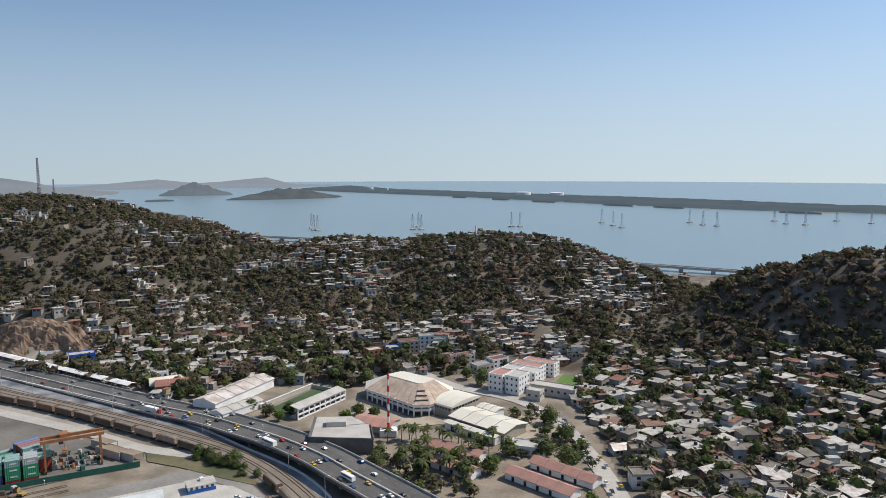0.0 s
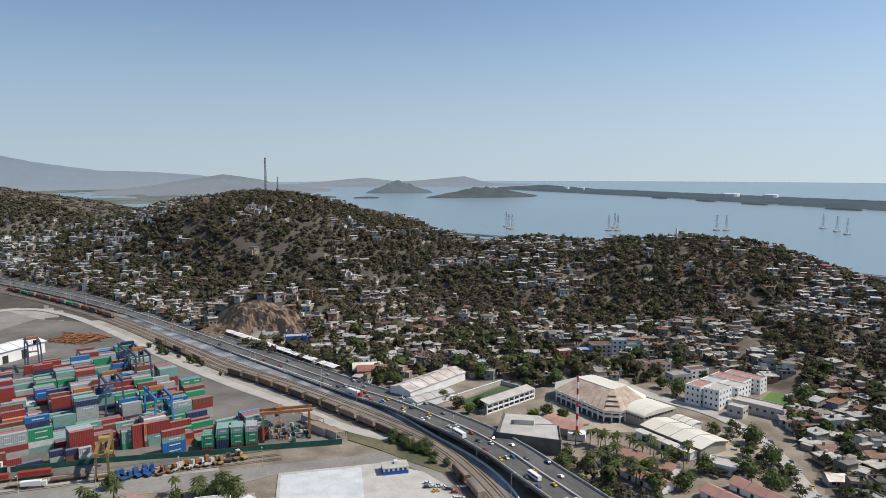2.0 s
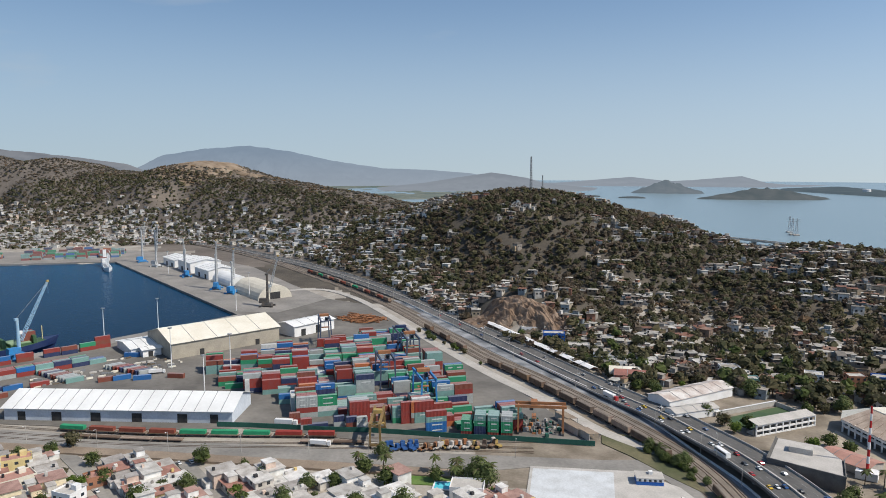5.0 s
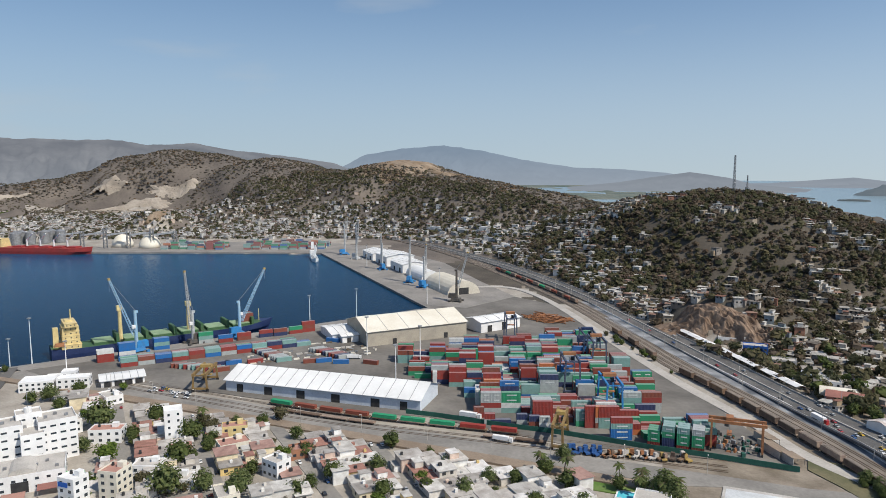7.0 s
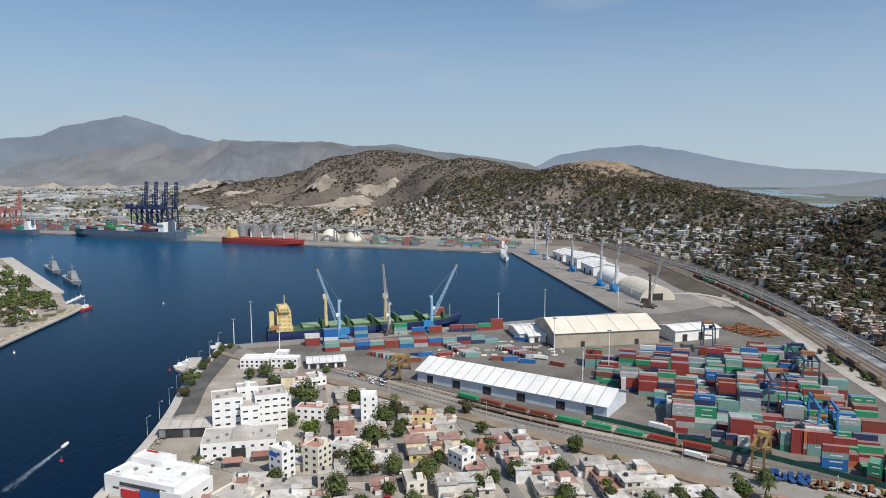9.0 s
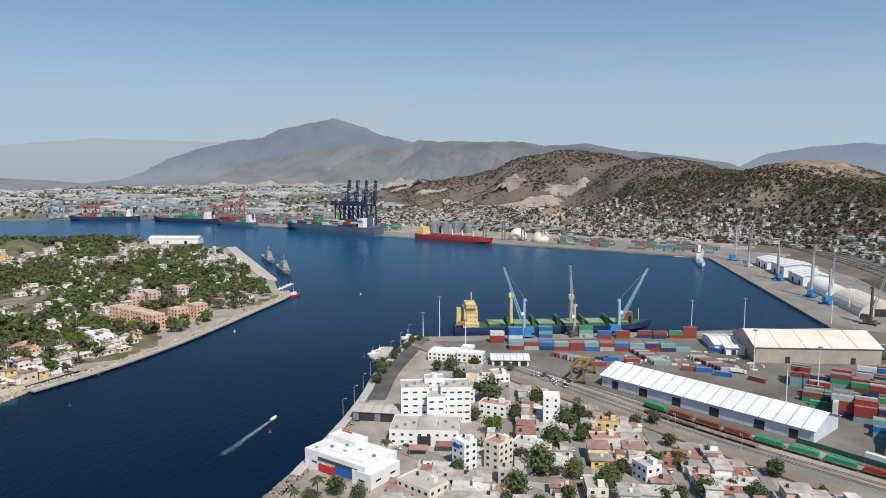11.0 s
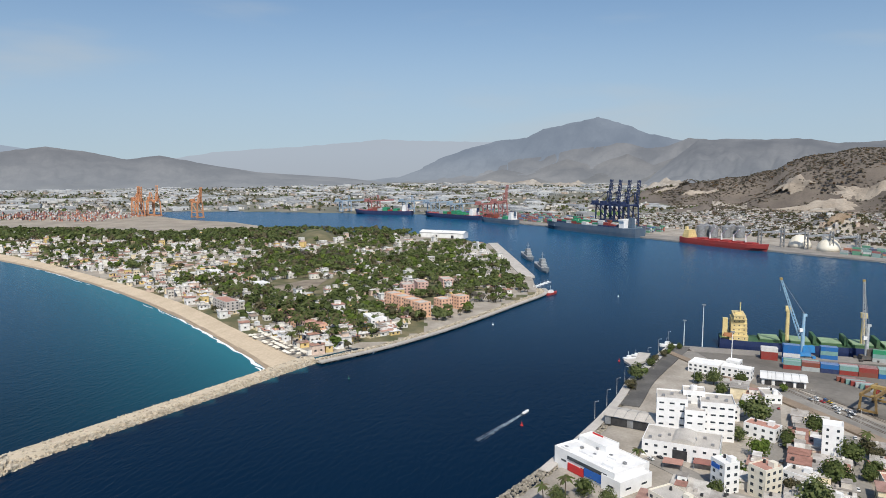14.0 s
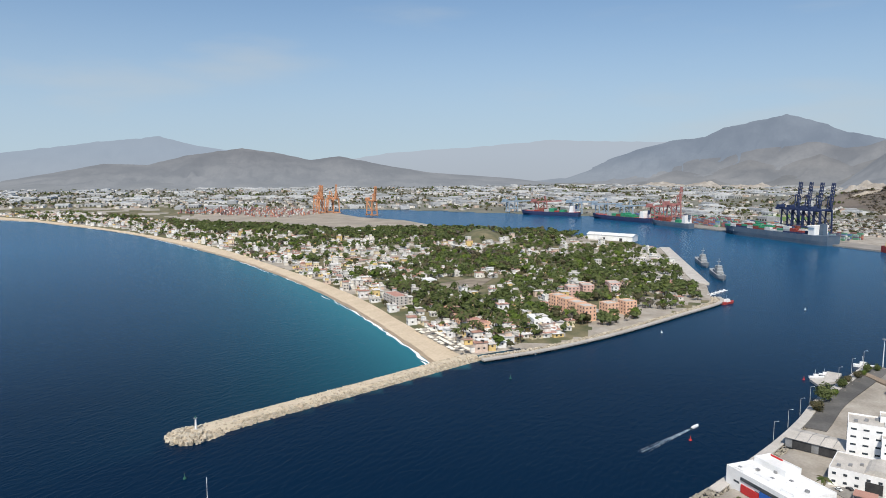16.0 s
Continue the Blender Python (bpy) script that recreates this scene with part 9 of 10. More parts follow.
slab("sand_flat", [(-1134, -1088), (-1149, -922), (-1122, -751), (-1195, -664), (-1258, -580), (-1400, -765), (-1436, -905), (-1525, -1030), (-1600, -1150), (-1500, -1300), (-1300, -1300)], 1.9, M_FLAT, "bare sandy flat beside the inner basin", "ground")
slab("dry_field", [(-665, -332), (-722, -312), (-733, -290), (-690, -284), (-650, -297)], 1.95, M_TAN, "bare brown field among the trees", "field")
n, m = 48, 18
a, r = np.meshgrid(np.linspace(0, 2 * np.pi, n, endpoint=False), np.linspace(0, 1, m), indexing="ij")
px, py = np.cos(a) * r * 95, np.sin(a) * r * 38
pz = 15 * (1 - r ** 1.6) * (0.7 + 0.6 * fbm(px / 30 + 3, py / 30, 3)) + 0.5
i, j = np.meshgrid(np.arange(n), np.arange(m - 1), indexing="ij")
structure("hillock", array_mesh("hillock", np.stack([-1140 + 0.9 * px + 0.44 * py, -470 + 0.44 * px - 0.9 * py, pz], -1).reshape(-1, 3),
                               np.stack([(i * m + j).ravel(), ((i + 1) % n * m + j).ravel(), ((i + 1) % n * m + j + 1).ravel(), (i * m + j + 1).ravel()], 1), [M_GRASS], None, True), "low grassy hillock beside the inner basin", "hillock")
um = thing("beach_umbrella", "pale thatched beach umbrella on the sand", "umbrella", "beach umbrellas")
part("pole", Geo().cyl((0, 0, 0), 0.08, 2.4, 6), M_TRUNK, um)
part("canopy", Geo().cyl((0, 0, 2.0), 1.9, 0.8, 10, 0.15), M_CREAM, um)
um.matrix_world = put(-474, -246, 1.9)
r5 = random.Random(91)
for k in range(44):
    u, w = r5.random(), r5.choice((0, 4.5, 9))
    p = Vector((-480, -252)).lerp(Vector((-428, -190)), u) + Vector((-0.78, 0.62)) * (w - 3)
    copy_thing(um, put(p.x, p.y, 1.75 + 0.05 * w, r5.uniform(0, 3)))


# ---- vehicles ----
CAR_PAINT = {"white": (0.75, 0.75, 0.74), "silver": (0.42, 0.43, 0.44), "dark": (0.03, 0.03, 0.035), "red": (0.38, 0.03, 0.03), "yellow": (0.65, 0.42, 0.03), "blue": (0.03, 0.09, 0.25)}
M_CAR = {k: material("car_paint_" + k, c, [q * 0.9 for q in c], 1.0, rough=0.3, spec=0.5) for k, c in CAR_PAINT.items()}


def car(colour):
    t = thing("car", {"white": "white", "silver": "silver grey", "dark": "dark", "red": "red", "yellow": "yellow", "blue": "blue"}[colour] + " saloon car on the road", "car", "cars")
    prof = [(-2.15, 0.45), (-2.15, 0.85), (-1.5, 0.95), (1.0, 0.95), (2.1, 0.75), (2.15, 0.45)]
    part("body", Geo().loft([[(x, y, z) for x, z in prof] for y in (-0.87, 0.87)]).box((-0.38, 0, 1.40), (1.4, 1.5, 0.06)), M_CAR[colour], t)
    cabp = [(-1.6, 0.95), (-1.1, 1.42), (0.35, 1.42), (1.0, 0.95)]
    part("cabin", Geo().loft([[(x, y, z) for x, z in cabp] for y in (-0.78, 0.78)]), M_GLASS, t, "dark glazed cabin")
    g2 = Geo()
    for i in (-1, 1):
        for j in (-1.35, 1.35):
            g2.box((j, i * 0.82, 0), (0.62, 0.2, 0.62))
    part("running_gear", g2, M_DARK, t, "black tyres")
    return t


def truck(colour, long=True):
    t = thing("lorry" if long else "bus", ("articulated lorry with pale trailer" if long else "white city bus with dark windows") + " on the road", "lorry" if long else "bus", "lorries and buses")
    if long:
        part("cab", Geo().box((5.6, 0, 0.6), (2.2, 2.4, 2.6), 0, 0.92), M_CAR[colour], t)
        part("trailer", Geo().box((-1.2, 0, 1.2), (10.5, 2.5, 2.5)), M_WHITE, t)
    else:
        part("body", Geo().box((0, 0, 0.5), (10.5, 2.5, 2.5), 0, 0.97), M_WHITE, t)
        part("window_band", Geo().box((0, 0, 1.7), (9.6, 2.54, 0.8)), M_GLASS, t)
    g2 = Geo()
    for x in ((-5, -4, 4.8) if long else (-3.5, 3.5)):
        g2.box((x, 0, 0), (0.9, 2.4, 0.9))
    part("running_gear", g2, M_DARK, t)
    return t


CARS = {k: car(k) for k in CAR_PAINT}
TRUCKS = [truck("white"), truck("red"), truck("white", False)]
fresh_car = set()


def park(proto, key, m):
    m = m @ Matrix.Scale(0.85, 4)
    if key not in fresh_car:
        fresh_car.add(key)
        proto.matrix_world = m
    else:
        copy_thing(proto, m)


def traffic(line, lanes, gap, count, zlift=0.05, start=0, trucks=0.035, mix=(9, 5, 4, 2, 3, 1)):
    for off, way in lanes:
        k, s = start, r5.uniform(0, 10)
        d = 0.0
        while k < len(line) - 1 and count > 0:
            a, b = line[k], line[k + 1]
            L = (b - a).length
            if s > L:
                s -= L
                k += 1
                continue
            p = a.lerp(b, s / L) + side_of(line, k) * off
            yaw = math.atan2(b.y - a.y, b.x - a.x) + (0 if way > 0 else math.pi)
            if r5.random() < trucks:
                j = r5.choices((0, 1, 2), (1, 1, 5))[0]
                park(TRUCKS[j], ("t", j), put(p.x, p.y, p.z + zlift, yaw))
                s += 8
            else:
                c = r5.choices(list(CARS), mix)[0]
                park(CARS[c], c, put(p.x, p.y, p.z + zlift, yaw))
            s += gap * r5.uniform(0.55, 1.8)


traffic(HIGHWAY[5:36], [(-8, 1), (-4.9, 1), (-1.9, 1)], 40, 99)
traffic(HIGHWAY[5:36], [(8, -1), (4.9, -1), (1.9, -1)], 13, 99, trucks=0.10)
traffic(HIGHWAY[36:64], [(-5, 1), (5, -1)], 36, 99)
traffic(smooth_line([(68, 262, 2.6), (65, 298, 2.6), (59, 335, 2.8), (49, 362, 3.0)], 5), [(-2.6, 1), (2.4, -1)], 13, 99, trucks=0, mix=(9, 5, 6, 2, 0.5, 1))
for a, b in GRID_STREETS:
    traffic([Vector((*a, 1.98)), Vector((*b, 1.98))], [(-2.3, 1), (2.3, -1)], 30, 99, trucks=0, mix=(9, 5, 6, 2, 0, 1))
for k in range(14):
    c = r5.choices(list(CARS), (9, 4, 3, 1, 1, 1))[0]
    park(CARS[c], c, put(-80 + k * 1.6 + r5.uniform(-1, 1), 262 - k * 0.9 + r5.uniform(-4, 4), 2.02, r5.uniform(0.2, 0.7)))
for k in range(20):
    c = r5.choices(list(CARS), (9, 4, 3, 1, 1, 1))[0]
    p = Vector((-408, 118)).lerp(Vector((-380, 132)), r5.random())
    park(CARS[c], c, put(p.x + r5.uniform(-8, 3), p.y + r5.uniform(-6, 3), 1.95, 0.5 + r5.uniform(-0.1, 0.1)))
for x, y, yw in ((-262, 226, 0.5), (-420, 300, 1.2), (-392, 238, 0.9), (-230, 218, 0.5)):
    park(TRUCKS[0], ("t", 0), put(x, y, 1.95, yw))
M_WAGON = material("brown_wagon_steel", (0.085, 0.06, 0.048), (0.12, 0.09, 0.07), 0.4, hues=[(1.3, 1.2, 1.1), (2.2, 2.1, 2.0), (1.0, 1.0, 1.0), (1.8, 1.6, 1.3), (2.8, 2.9, 2.9)])
for key, p in [(c, q) for c, q in CARS.items()] + [(("t", j), q) for j, q in enumerate(TRUCKS)]:
    if key not in fresh_car:
        for o in (*p.children_recursive, p):
            bpy.data.objects.remove(o)
# plant and tractors parked along the yard road
r6 = random.Random(17)
for k in range(26):
    p = Vector((-203, 233)).lerp(Vector((-165, 264)), k / 25) + Vector((r6.uniform(-2, 2), r6.uniform(-2, 2)))
    t = thing("yard_tractor", "small yard tractor parked beside the siding", "tractor", "parked tractors")
    mt = M_CAR["blue"] if k < 8 else r6.choice((M_YELLOW, M_RUST, M_CONC, M_WAGON, M_RUST))
    t.matrix_world = put(p.x, p.y, 1.85, FENCE_YAW + 1.57 + r6.uniform(-0.9, 0.9))
    part("chassis", Geo().box((0, 0, 0.5), (4.6, 2.2, 0.7)), mt, t)
    part("cab", Geo().box((1.4, 0, 1.2), (1.6, 1.8, 1.7), 0, 0.9), mt, t)
    part("running_gear", Geo().box((1.4, 0, 0), (1.0, 2.4, 1.0)).box((-1.5, 0, 0), (1.0, 2.4, 1.0)), M_DARK, t)

# ---- trains ----



def wagon(kindw):
    t = thing("railway_wagon", {"hopper": "brown steel hopper wagon on the railway", "flat": "empty flat wagon on the siding", "box": "flat wagon carrying a shipping container"}[kindw], "wagon", "railway wagons")
    part("underframe", Geo().box((0, 0, 0.8), (14.2, 2.6, 0.5)), M_WAGON, t)
    for x in (-4.8, 4.8):
        part("bogie", Geo().box((x, 0, 0), (2.6, 2.2, 0.9)), M_DARK, t)
    if kindw == "hopper":
        part("hopper_body", Geo().box((0, 0, 1.3), (13, 2.9, 2.4), 0, 0.97), M_WAGON, t)
        part("load", Geo().box((0, 0, 3.65), (12.2, 2.4, 0.25), 0, 0.8), M_BALLAST, t)
    elif kindw == "box":
        part("load_container", Geo().box((0, 0, 1.3), (12.19, 2.44, 1.7)), material("train_container", ONE, (0.8, 0.8, 0.8), 0.5, hues=[BOX_COLOURS[k] for k in ("red", "green", "brown", "blue", "brown")]), t)
    return t


WAGONS = [wagon("hopper"), wagon("flat"), wagon("box")]
fresh_w = set()


def train(line, off, z, s0, n, kinds):
    cum = [0.0]
    for a, b in zip(line, line[1:]):
        cum.append(cum[-1] + (b - a).length)
    for k in range(n):
        s = s0 + 15.2 * k
        i = max(j for j in range(len(cum)) if cum[j] <= s)
        if i >= len(line) - 1:
            break
        p = line[i].lerp(line[i + 1], (s - cum[i]) / (cum[i + 1] - cum[i])) + side_of(line, i) * off
        d = line[i + 1] - line[i]
        m, q = put(p.x, p.y, p.z + z, math.atan2(d.y, d.x)), kinds[k % len(kinds)]
        if q not in fresh_w:
            fresh_w.add(q)
            WAGONS[q].matrix_world = m
        else:
            copy_thing(WAGONS[q], m)


train(SIDING, -8.0, 0.15, 98, 9, (2, 2, 2))
train(SIDING, -1.0, 0.15, 84, 2, (1, 1))
train(SIDING, -1.0, 0.15, 168, 4, (1, 1))
train(RAILS, 7.0, 0.45, 92, 11, (0, 0))
train(RAILS, 7.0, 0.45, 290, 5, (0, 1))
train(RAILS, -1.6, 0.45, 470, 14, (0, 2))
train(RAILS, 3.0, 0.45, 30, 2, (0,))


# ---- poles, masts, marks ----
def lamp_post(h=9.0):
    t = thing("street_lamp", "pale street lamp on a tall steel post", "street lamp", "street lamps")
    part("post", Geo().cyl((0, 0, 0), 0.14, h, 6, 0.08), M_CONC, t)
    part("arm", Geo().beam((0, 0, h), (1.6, 0, h + 0.3), 0.1), M_CONC, t)
    part("lamp", Geo().box((1.7, 0, h + 0.2), (0.7, 0.3, 0.15)), M_WHITE, t)
    return t


lamp = lamp_post()
first = True
lamps = [(p.x, p.y, p.z + 0.2, 0.5) for p in (RAILS[k] + side_of(RAILS, k) * -9.5 for k in range(3, 100, 4))]
lamps += [(p.x, p.y, 1.8, -1.0) for p in (SIDING[k] + side_of(SIDING, k) * 10 for k in range(1, len(SIDING) - 1, 4))]
lamps += [(p.x, p.y, 2.1, 1.9) for p in (QUAYSIDE[k] + side_of(QUAYSIDE, k) * -9.2 for k in range(0, len(QUAYSIDE) - 8, 3))]
lamps += [(p.x, p.y, p.z, 2.0) for p in (HIGHWAY[k] + side_of(HIGHWAY, k) * 10.6 for k in range(20, 90, 5))]
for x, y, z, yw in lamps:
    if first:
        lamp.matrix_world, first = put(x, y, z, yw), False
    else:
        copy_thing(lamp, put(x, y, z, yw))


def tall_mast(x, y, z, h, label, r=0.35, mat=None, head=True):
    t = thing("light_mast", label, "mast", "tall masts")
    t.matrix_world = put(x, y, z)
    part("post", Geo().cyl((0, 0, 0), r, h, 8, r * 0.5), mat or M_WHITE, t)
    if head:
        part("lamp_ring", Geo().cyl((0, 0, h - 0.6), 1.4, 0.5, 10), M_STEEL, t)
    return t


for x, y, h in ((-512, 72, 30), (-514, 60, 18), (-459, 82, 24), (-497, 262, 24), (-489, 300, 26), (-505, 384, 22), (-395, 250, 26), (-330, 228, 24), (-352, 262, 26), (-545, 430, 24), (-740, 470, 26)):
    tall_mast(x, y, 1.9, h, "tall white floodlight mast on the quay")
hill_mast = thing("radio_mast", "tall grey lattice radio mast on the hilltop", "radio mast")
hz = float(height(-461, 819))
hill_mast.matrix_world = put(-461, 819, hz - 1)
part("lattice_tower", lattice(Geo(), (0, 0, 0), (0, 0, 137 - hz), 2.6, 22, 0.35, 1.2), M_STEEL, hill_mast)
for k in range(3):
    part("dish", Geo().cyl((1.2 - k, 0.8 * k - 0.8, 14 + 7 * k), 0.9, 0.5, 10), M_WHITE, hill_mast)
hm = thing("radio_mast", "short grey radio mast beside the tall one", "radio mast")
hm.matrix_world = put(-448, 826, hz - 2)
part("lattice_tower", lattice(Geo(), (0, 0, 0), (0, 0, 24), 1.6, 10, 0.25, 0.8), M_STEEL, hm)
block("hilltop_hut", "pale flat hut on the hilltop", (-470, 812), (16, 8, 4), 0.4, 1, M_CONC, M_CONC, z=hz - 1)
mz = float(height(35, 764))
mon = thing("monument", "white column monument on the hilltop", "monument")
mon.matrix_world = put(35, 764, mz - 0.5)
part("plinth", Geo().box((0, 0, 0), (6, 6, 2.5), 0, 0.8), M_WHITE, mon)
part("column", Geo().cyl((0, 0, 2.5), 1.1, 10.5, 10, 0.8), M_WHITE, mon)
lh = thing("harbour_light", "slender white harbour light on the breakwater head", "beacon")
lh.matrix_world = put(-247, -250, 2.2)
part("base", Geo().cyl((0, 0, 0), 1.4, 1.0, 10, 1.2), M_CONC, lh)
part("tower", Geo().cyl((0, 0, 1.0), 0.55, 5.2, 10, 0.4), M_WHITE, lh)
part("gallery", Geo().cyl((0, 0, 6.2), 0.9, 0.3, 10), M_STEEL, lh)
part("lantern", Geo().cyl((0, 0, 6.5), 0.4, 1.0, 8, 0.1), M_GREENWALL, lh)
for x, y, mt, lab in ((-342, -35, M_REDPAINT, "red channel buoy"), (-397, -145, M_GREENWALL, "green channel buoy"), (-557, -81, M_WHITE, "white channel buoy"), (-209, -219, M_GREENWALL, "green channel buoy"), (-470, 50 - 35, M_REDPAINT, "red channel buoy"), (-700, 20, M_WHITE, "white channel buoy")):
    t = thing("buoy", lab + " floating in the water", "buoy", "channel buoys")
    t.matrix_world = put(x, y, -0.3)
    part("float", Geo().cyl((0, 0, 0), 0.9, 0.8, 10, 0.7), mt, t)
    part("tower", Geo().cyl((0, 0, 0.8), 0.35, 1.6, 6, 0.12), mt, t)
    part("topmark", Geo().cyl((0, 0, 2.4), 0.25, 0.4, 6), M_DARK, t)
yt = thing("sailing_boat", "white sailing yacht with bare mast", "boat")
yt.matrix_world = put(-192, -190, 0, 0.6)
part("hull", Geo().loft(hull(11, 3.2, 1.3, 0.3, 0.4, n=8)), M_WHITE, yt)
part("mast", Geo().cyl((0.5, 0, 1.2), 0.09, 12.5, 6), M_WHITE, yt)
part("boom", Geo().beam((0.5, 0, 2.4), (-4, 0, 2.5), 0.12), M_WHITE, yt)

# ---- lagoon ----
bridge = thing("lagoon_bridge", "long low grey bridge across the lagoon", "bridge")
BR = smooth_line([(-480, 1290, 5), (-343, 1222, 5), (-207, 1165, 5), (0, 1045, 5), (191, 902, 5), (329, 815, 5), (420, 760, 6)], 20)
part("deck", ribbon(Geo(), BR, 5, -5, 1.8, 0.8), M_CONC, bridge)
part("rail", ribbon(ribbon(Geo(), BR, 5, 4.7, 1.0, 1.8), BR, -4.7, -5, 1.0, 1.8), M_CONC, bridge)
for k in range(0, len(BR), 2):
    p = BR[k]
    part("pier", Geo().box((p.x, p.y, -3), (3, 8, 8), math.atan2(-0.6, 0.8)), M_CONC, bridge)
arm_bridge = thing("causeway_bridge", "long pale bridge over the lagoon's arm behind the hill", "bridge")
BA = [Vector(p) for p in ((-1225, 1600, 5), (-1290, 1780, 5), (-1350, 1950, 5), (-1420, 2150, 5))]
part("deck", ribbon(Geo(), BA, 6, -6, 2.0, 1.0), M_CONC, arm_bridge)
for k in range(14):
    p = BA[0].lerp(BA[3], (k + 0.5) / 14)
    part("pier", Geo().box((p.x, p.y, -3), (8, 3, 8), 0.3), M_CONC, arm_bridge)
pylon = thing("transmission_pylon", "grey lattice pylon standing on piles in the lagoon", "pylon", "lagoon pylons")
M_PYLON = material("pale_galvanised_steel", (0.42, 0.44, 0.46), (0.36, 0.38, 0.40), 0.3, rough=0.6)
part("tower", lattice(Geo(), (0, 0, 2), (0, 0, 30), 4.4, 6, 0.28, 1.0), M_PYLON, pylon)
for z in (20, 24, 28):
    part("cross_arm", Geo().box((0, 0, z), (11, 0.35, 0.35)), M_PYLON, pylon)
part("pile_cap", Geo().box((0, 0, -1), (9, 9, 3)), M_CONC, pylon)
pylon.matrix_world = put(-249, 1376, 0, 0.5)
for x, y in ((-241, 1370), (-262, 1420), (-59, 1384), (-42, 1383), (-50, 1440), (138, 1440), (155, 1440), (340, 1530), (348, 1461), (353, 1410), (527, 1526), (535, 1470), (554, 1444), (726, 1565), (717, 1493), (744, 1466), (861, 1562), (900, 1500), (-640, 1480), (-655, 1530)):
    copy_thing(pylon, put(x, y, 0, 0.5))


def island(x, y, rx, ry, h, yaw, label, haze, glow, seed):
    n, m = 40, 24
    a, r = np.meshgrid(np.linspace(0, 2 * np.pi, n, endpoint=False), np.linspace(0, 1, m), indexing="ij")
    wob = 1 + 0.25 * (fbm(np.cos(a) * 1.5 + seed, np.sin(a) * 1.5 + seed, 3) - 0.45) * 2
    px, py = np.cos(a) * r * rx * wob, np.sin(a) * r * ry * wob
    z = h * (1 - r) ** 1.1 * (0.25 + 1.6 * fbm(px / rx * 3.0 + seed, py / ry * 3.0, 4)) + 5 * np.clip((1 - r) * 12, 0, 1) - 1
    ca, sa = math.cos(yaw), math.sin(yaw)
    v = np.stack([(x + ca * px - sa * py).ravel(), (y + sa * px + ca * py).ravel(), z.ravel()], 1)
    i, j = np.meshgrid(np.arange(n), np.arange(m - 1), indexing="ij")
    f = np.stack([(i * m + j).ravel(), (i * m + j + 1).ravel(), ((i + 1) % n * m + j + 1).ravel(), ((i + 1) % n * m + j).ravel()], 1)
    # distance haze is put into the emission over dark scrub
    mt = material("hazy_island_scrub", (0.02, 0.021, 0.018), (0.05, 0.046, 0.04), 0.02, emit=(haze[0], haze[1] * 1.1, haze[2] * 1.12, glow * 1.5), spec=0.0)
    return tagged(new("island", array_mesh("island", v, f, [mt], None, True)), label, "island")


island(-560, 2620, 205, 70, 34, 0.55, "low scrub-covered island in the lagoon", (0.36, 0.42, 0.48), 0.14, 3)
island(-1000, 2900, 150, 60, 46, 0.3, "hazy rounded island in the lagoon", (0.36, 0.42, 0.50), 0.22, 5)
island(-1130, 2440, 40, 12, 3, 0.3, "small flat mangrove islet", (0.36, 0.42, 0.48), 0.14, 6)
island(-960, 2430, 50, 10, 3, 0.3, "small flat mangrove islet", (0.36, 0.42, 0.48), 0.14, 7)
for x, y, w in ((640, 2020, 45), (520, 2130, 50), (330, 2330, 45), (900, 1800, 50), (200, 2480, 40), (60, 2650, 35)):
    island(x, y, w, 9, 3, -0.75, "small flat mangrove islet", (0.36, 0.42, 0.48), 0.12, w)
# the spit's bluish haze is put into its emission
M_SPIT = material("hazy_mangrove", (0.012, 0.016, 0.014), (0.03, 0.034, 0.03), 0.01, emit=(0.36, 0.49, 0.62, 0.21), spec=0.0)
sx, sy, sf = polar(-48, 14, 0.25, np.linspace(1500, 4200, 110))
ins, sgn = along(sx, sy, SPIT, True)
zz = np.where(sgn, np.clip(ins / 12, 0, 1) * (6 + 5 * fbm(sx / 25, sy / 25, 3)), -6)
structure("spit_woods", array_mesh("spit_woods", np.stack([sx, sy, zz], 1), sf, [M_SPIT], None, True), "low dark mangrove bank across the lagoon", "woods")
for x, y, s in ((-330, 3250, 30), (-250, 3180, 16), (300, 2700, 60), (420, 2640, 50)):
    t = thing("storage_tank", "distant white storage building on the spit", "tank")
    t.matrix_world = put(x, y, 8)
    part("drum", Geo().cyl((0, 0, -4), s * 0.5, 14, 14), M_WHITE, t)

# ---- silos, domes, heaps across the basin ----
for x, y in ((-1247, 148), (-1246, 168), (-1245, 188), (-1244, 210), (-1262, 158), (-1261, 200)):
    t = thing("grain_silo", "grey steel grain silo with conical top", "silo", "grain silos")
    t.matrix_world = put(x - 30, y + 22, 2)
    part("drum", Geo().cyl((0, 0, 0), 7.5, 18, 16), M_STEEL, t)
    part("cone", Geo().cyl((0, 0, 18), 7.7, 4, 16, 0.8), M_STEEL, t)
for x, y in ((-1130, 279), (-1090, 307)):
    t = thing("storage_dome", "large white storage dome on the far quay", "dome", "storage domes")
    t.matrix_world = put(x - 18, y + 14, 2)
    part("shell", Geo().loft([[(16 * math.cos(e) * math.cos(a * 0.349), 16 * math.cos(e) * math.sin(a * 0.349), 19 * math.sin(e)) for a in range(18)] for e in (0, 0.3, 0.6, 0.9, 1.2, 1.5)]).mesh("shell", M_CREAM, smooth=True), M_CREAM, t)
    part("vent", Geo().cyl((0, 0, 18.6), 1.2, 1.5, 8), M_STEEL, t)
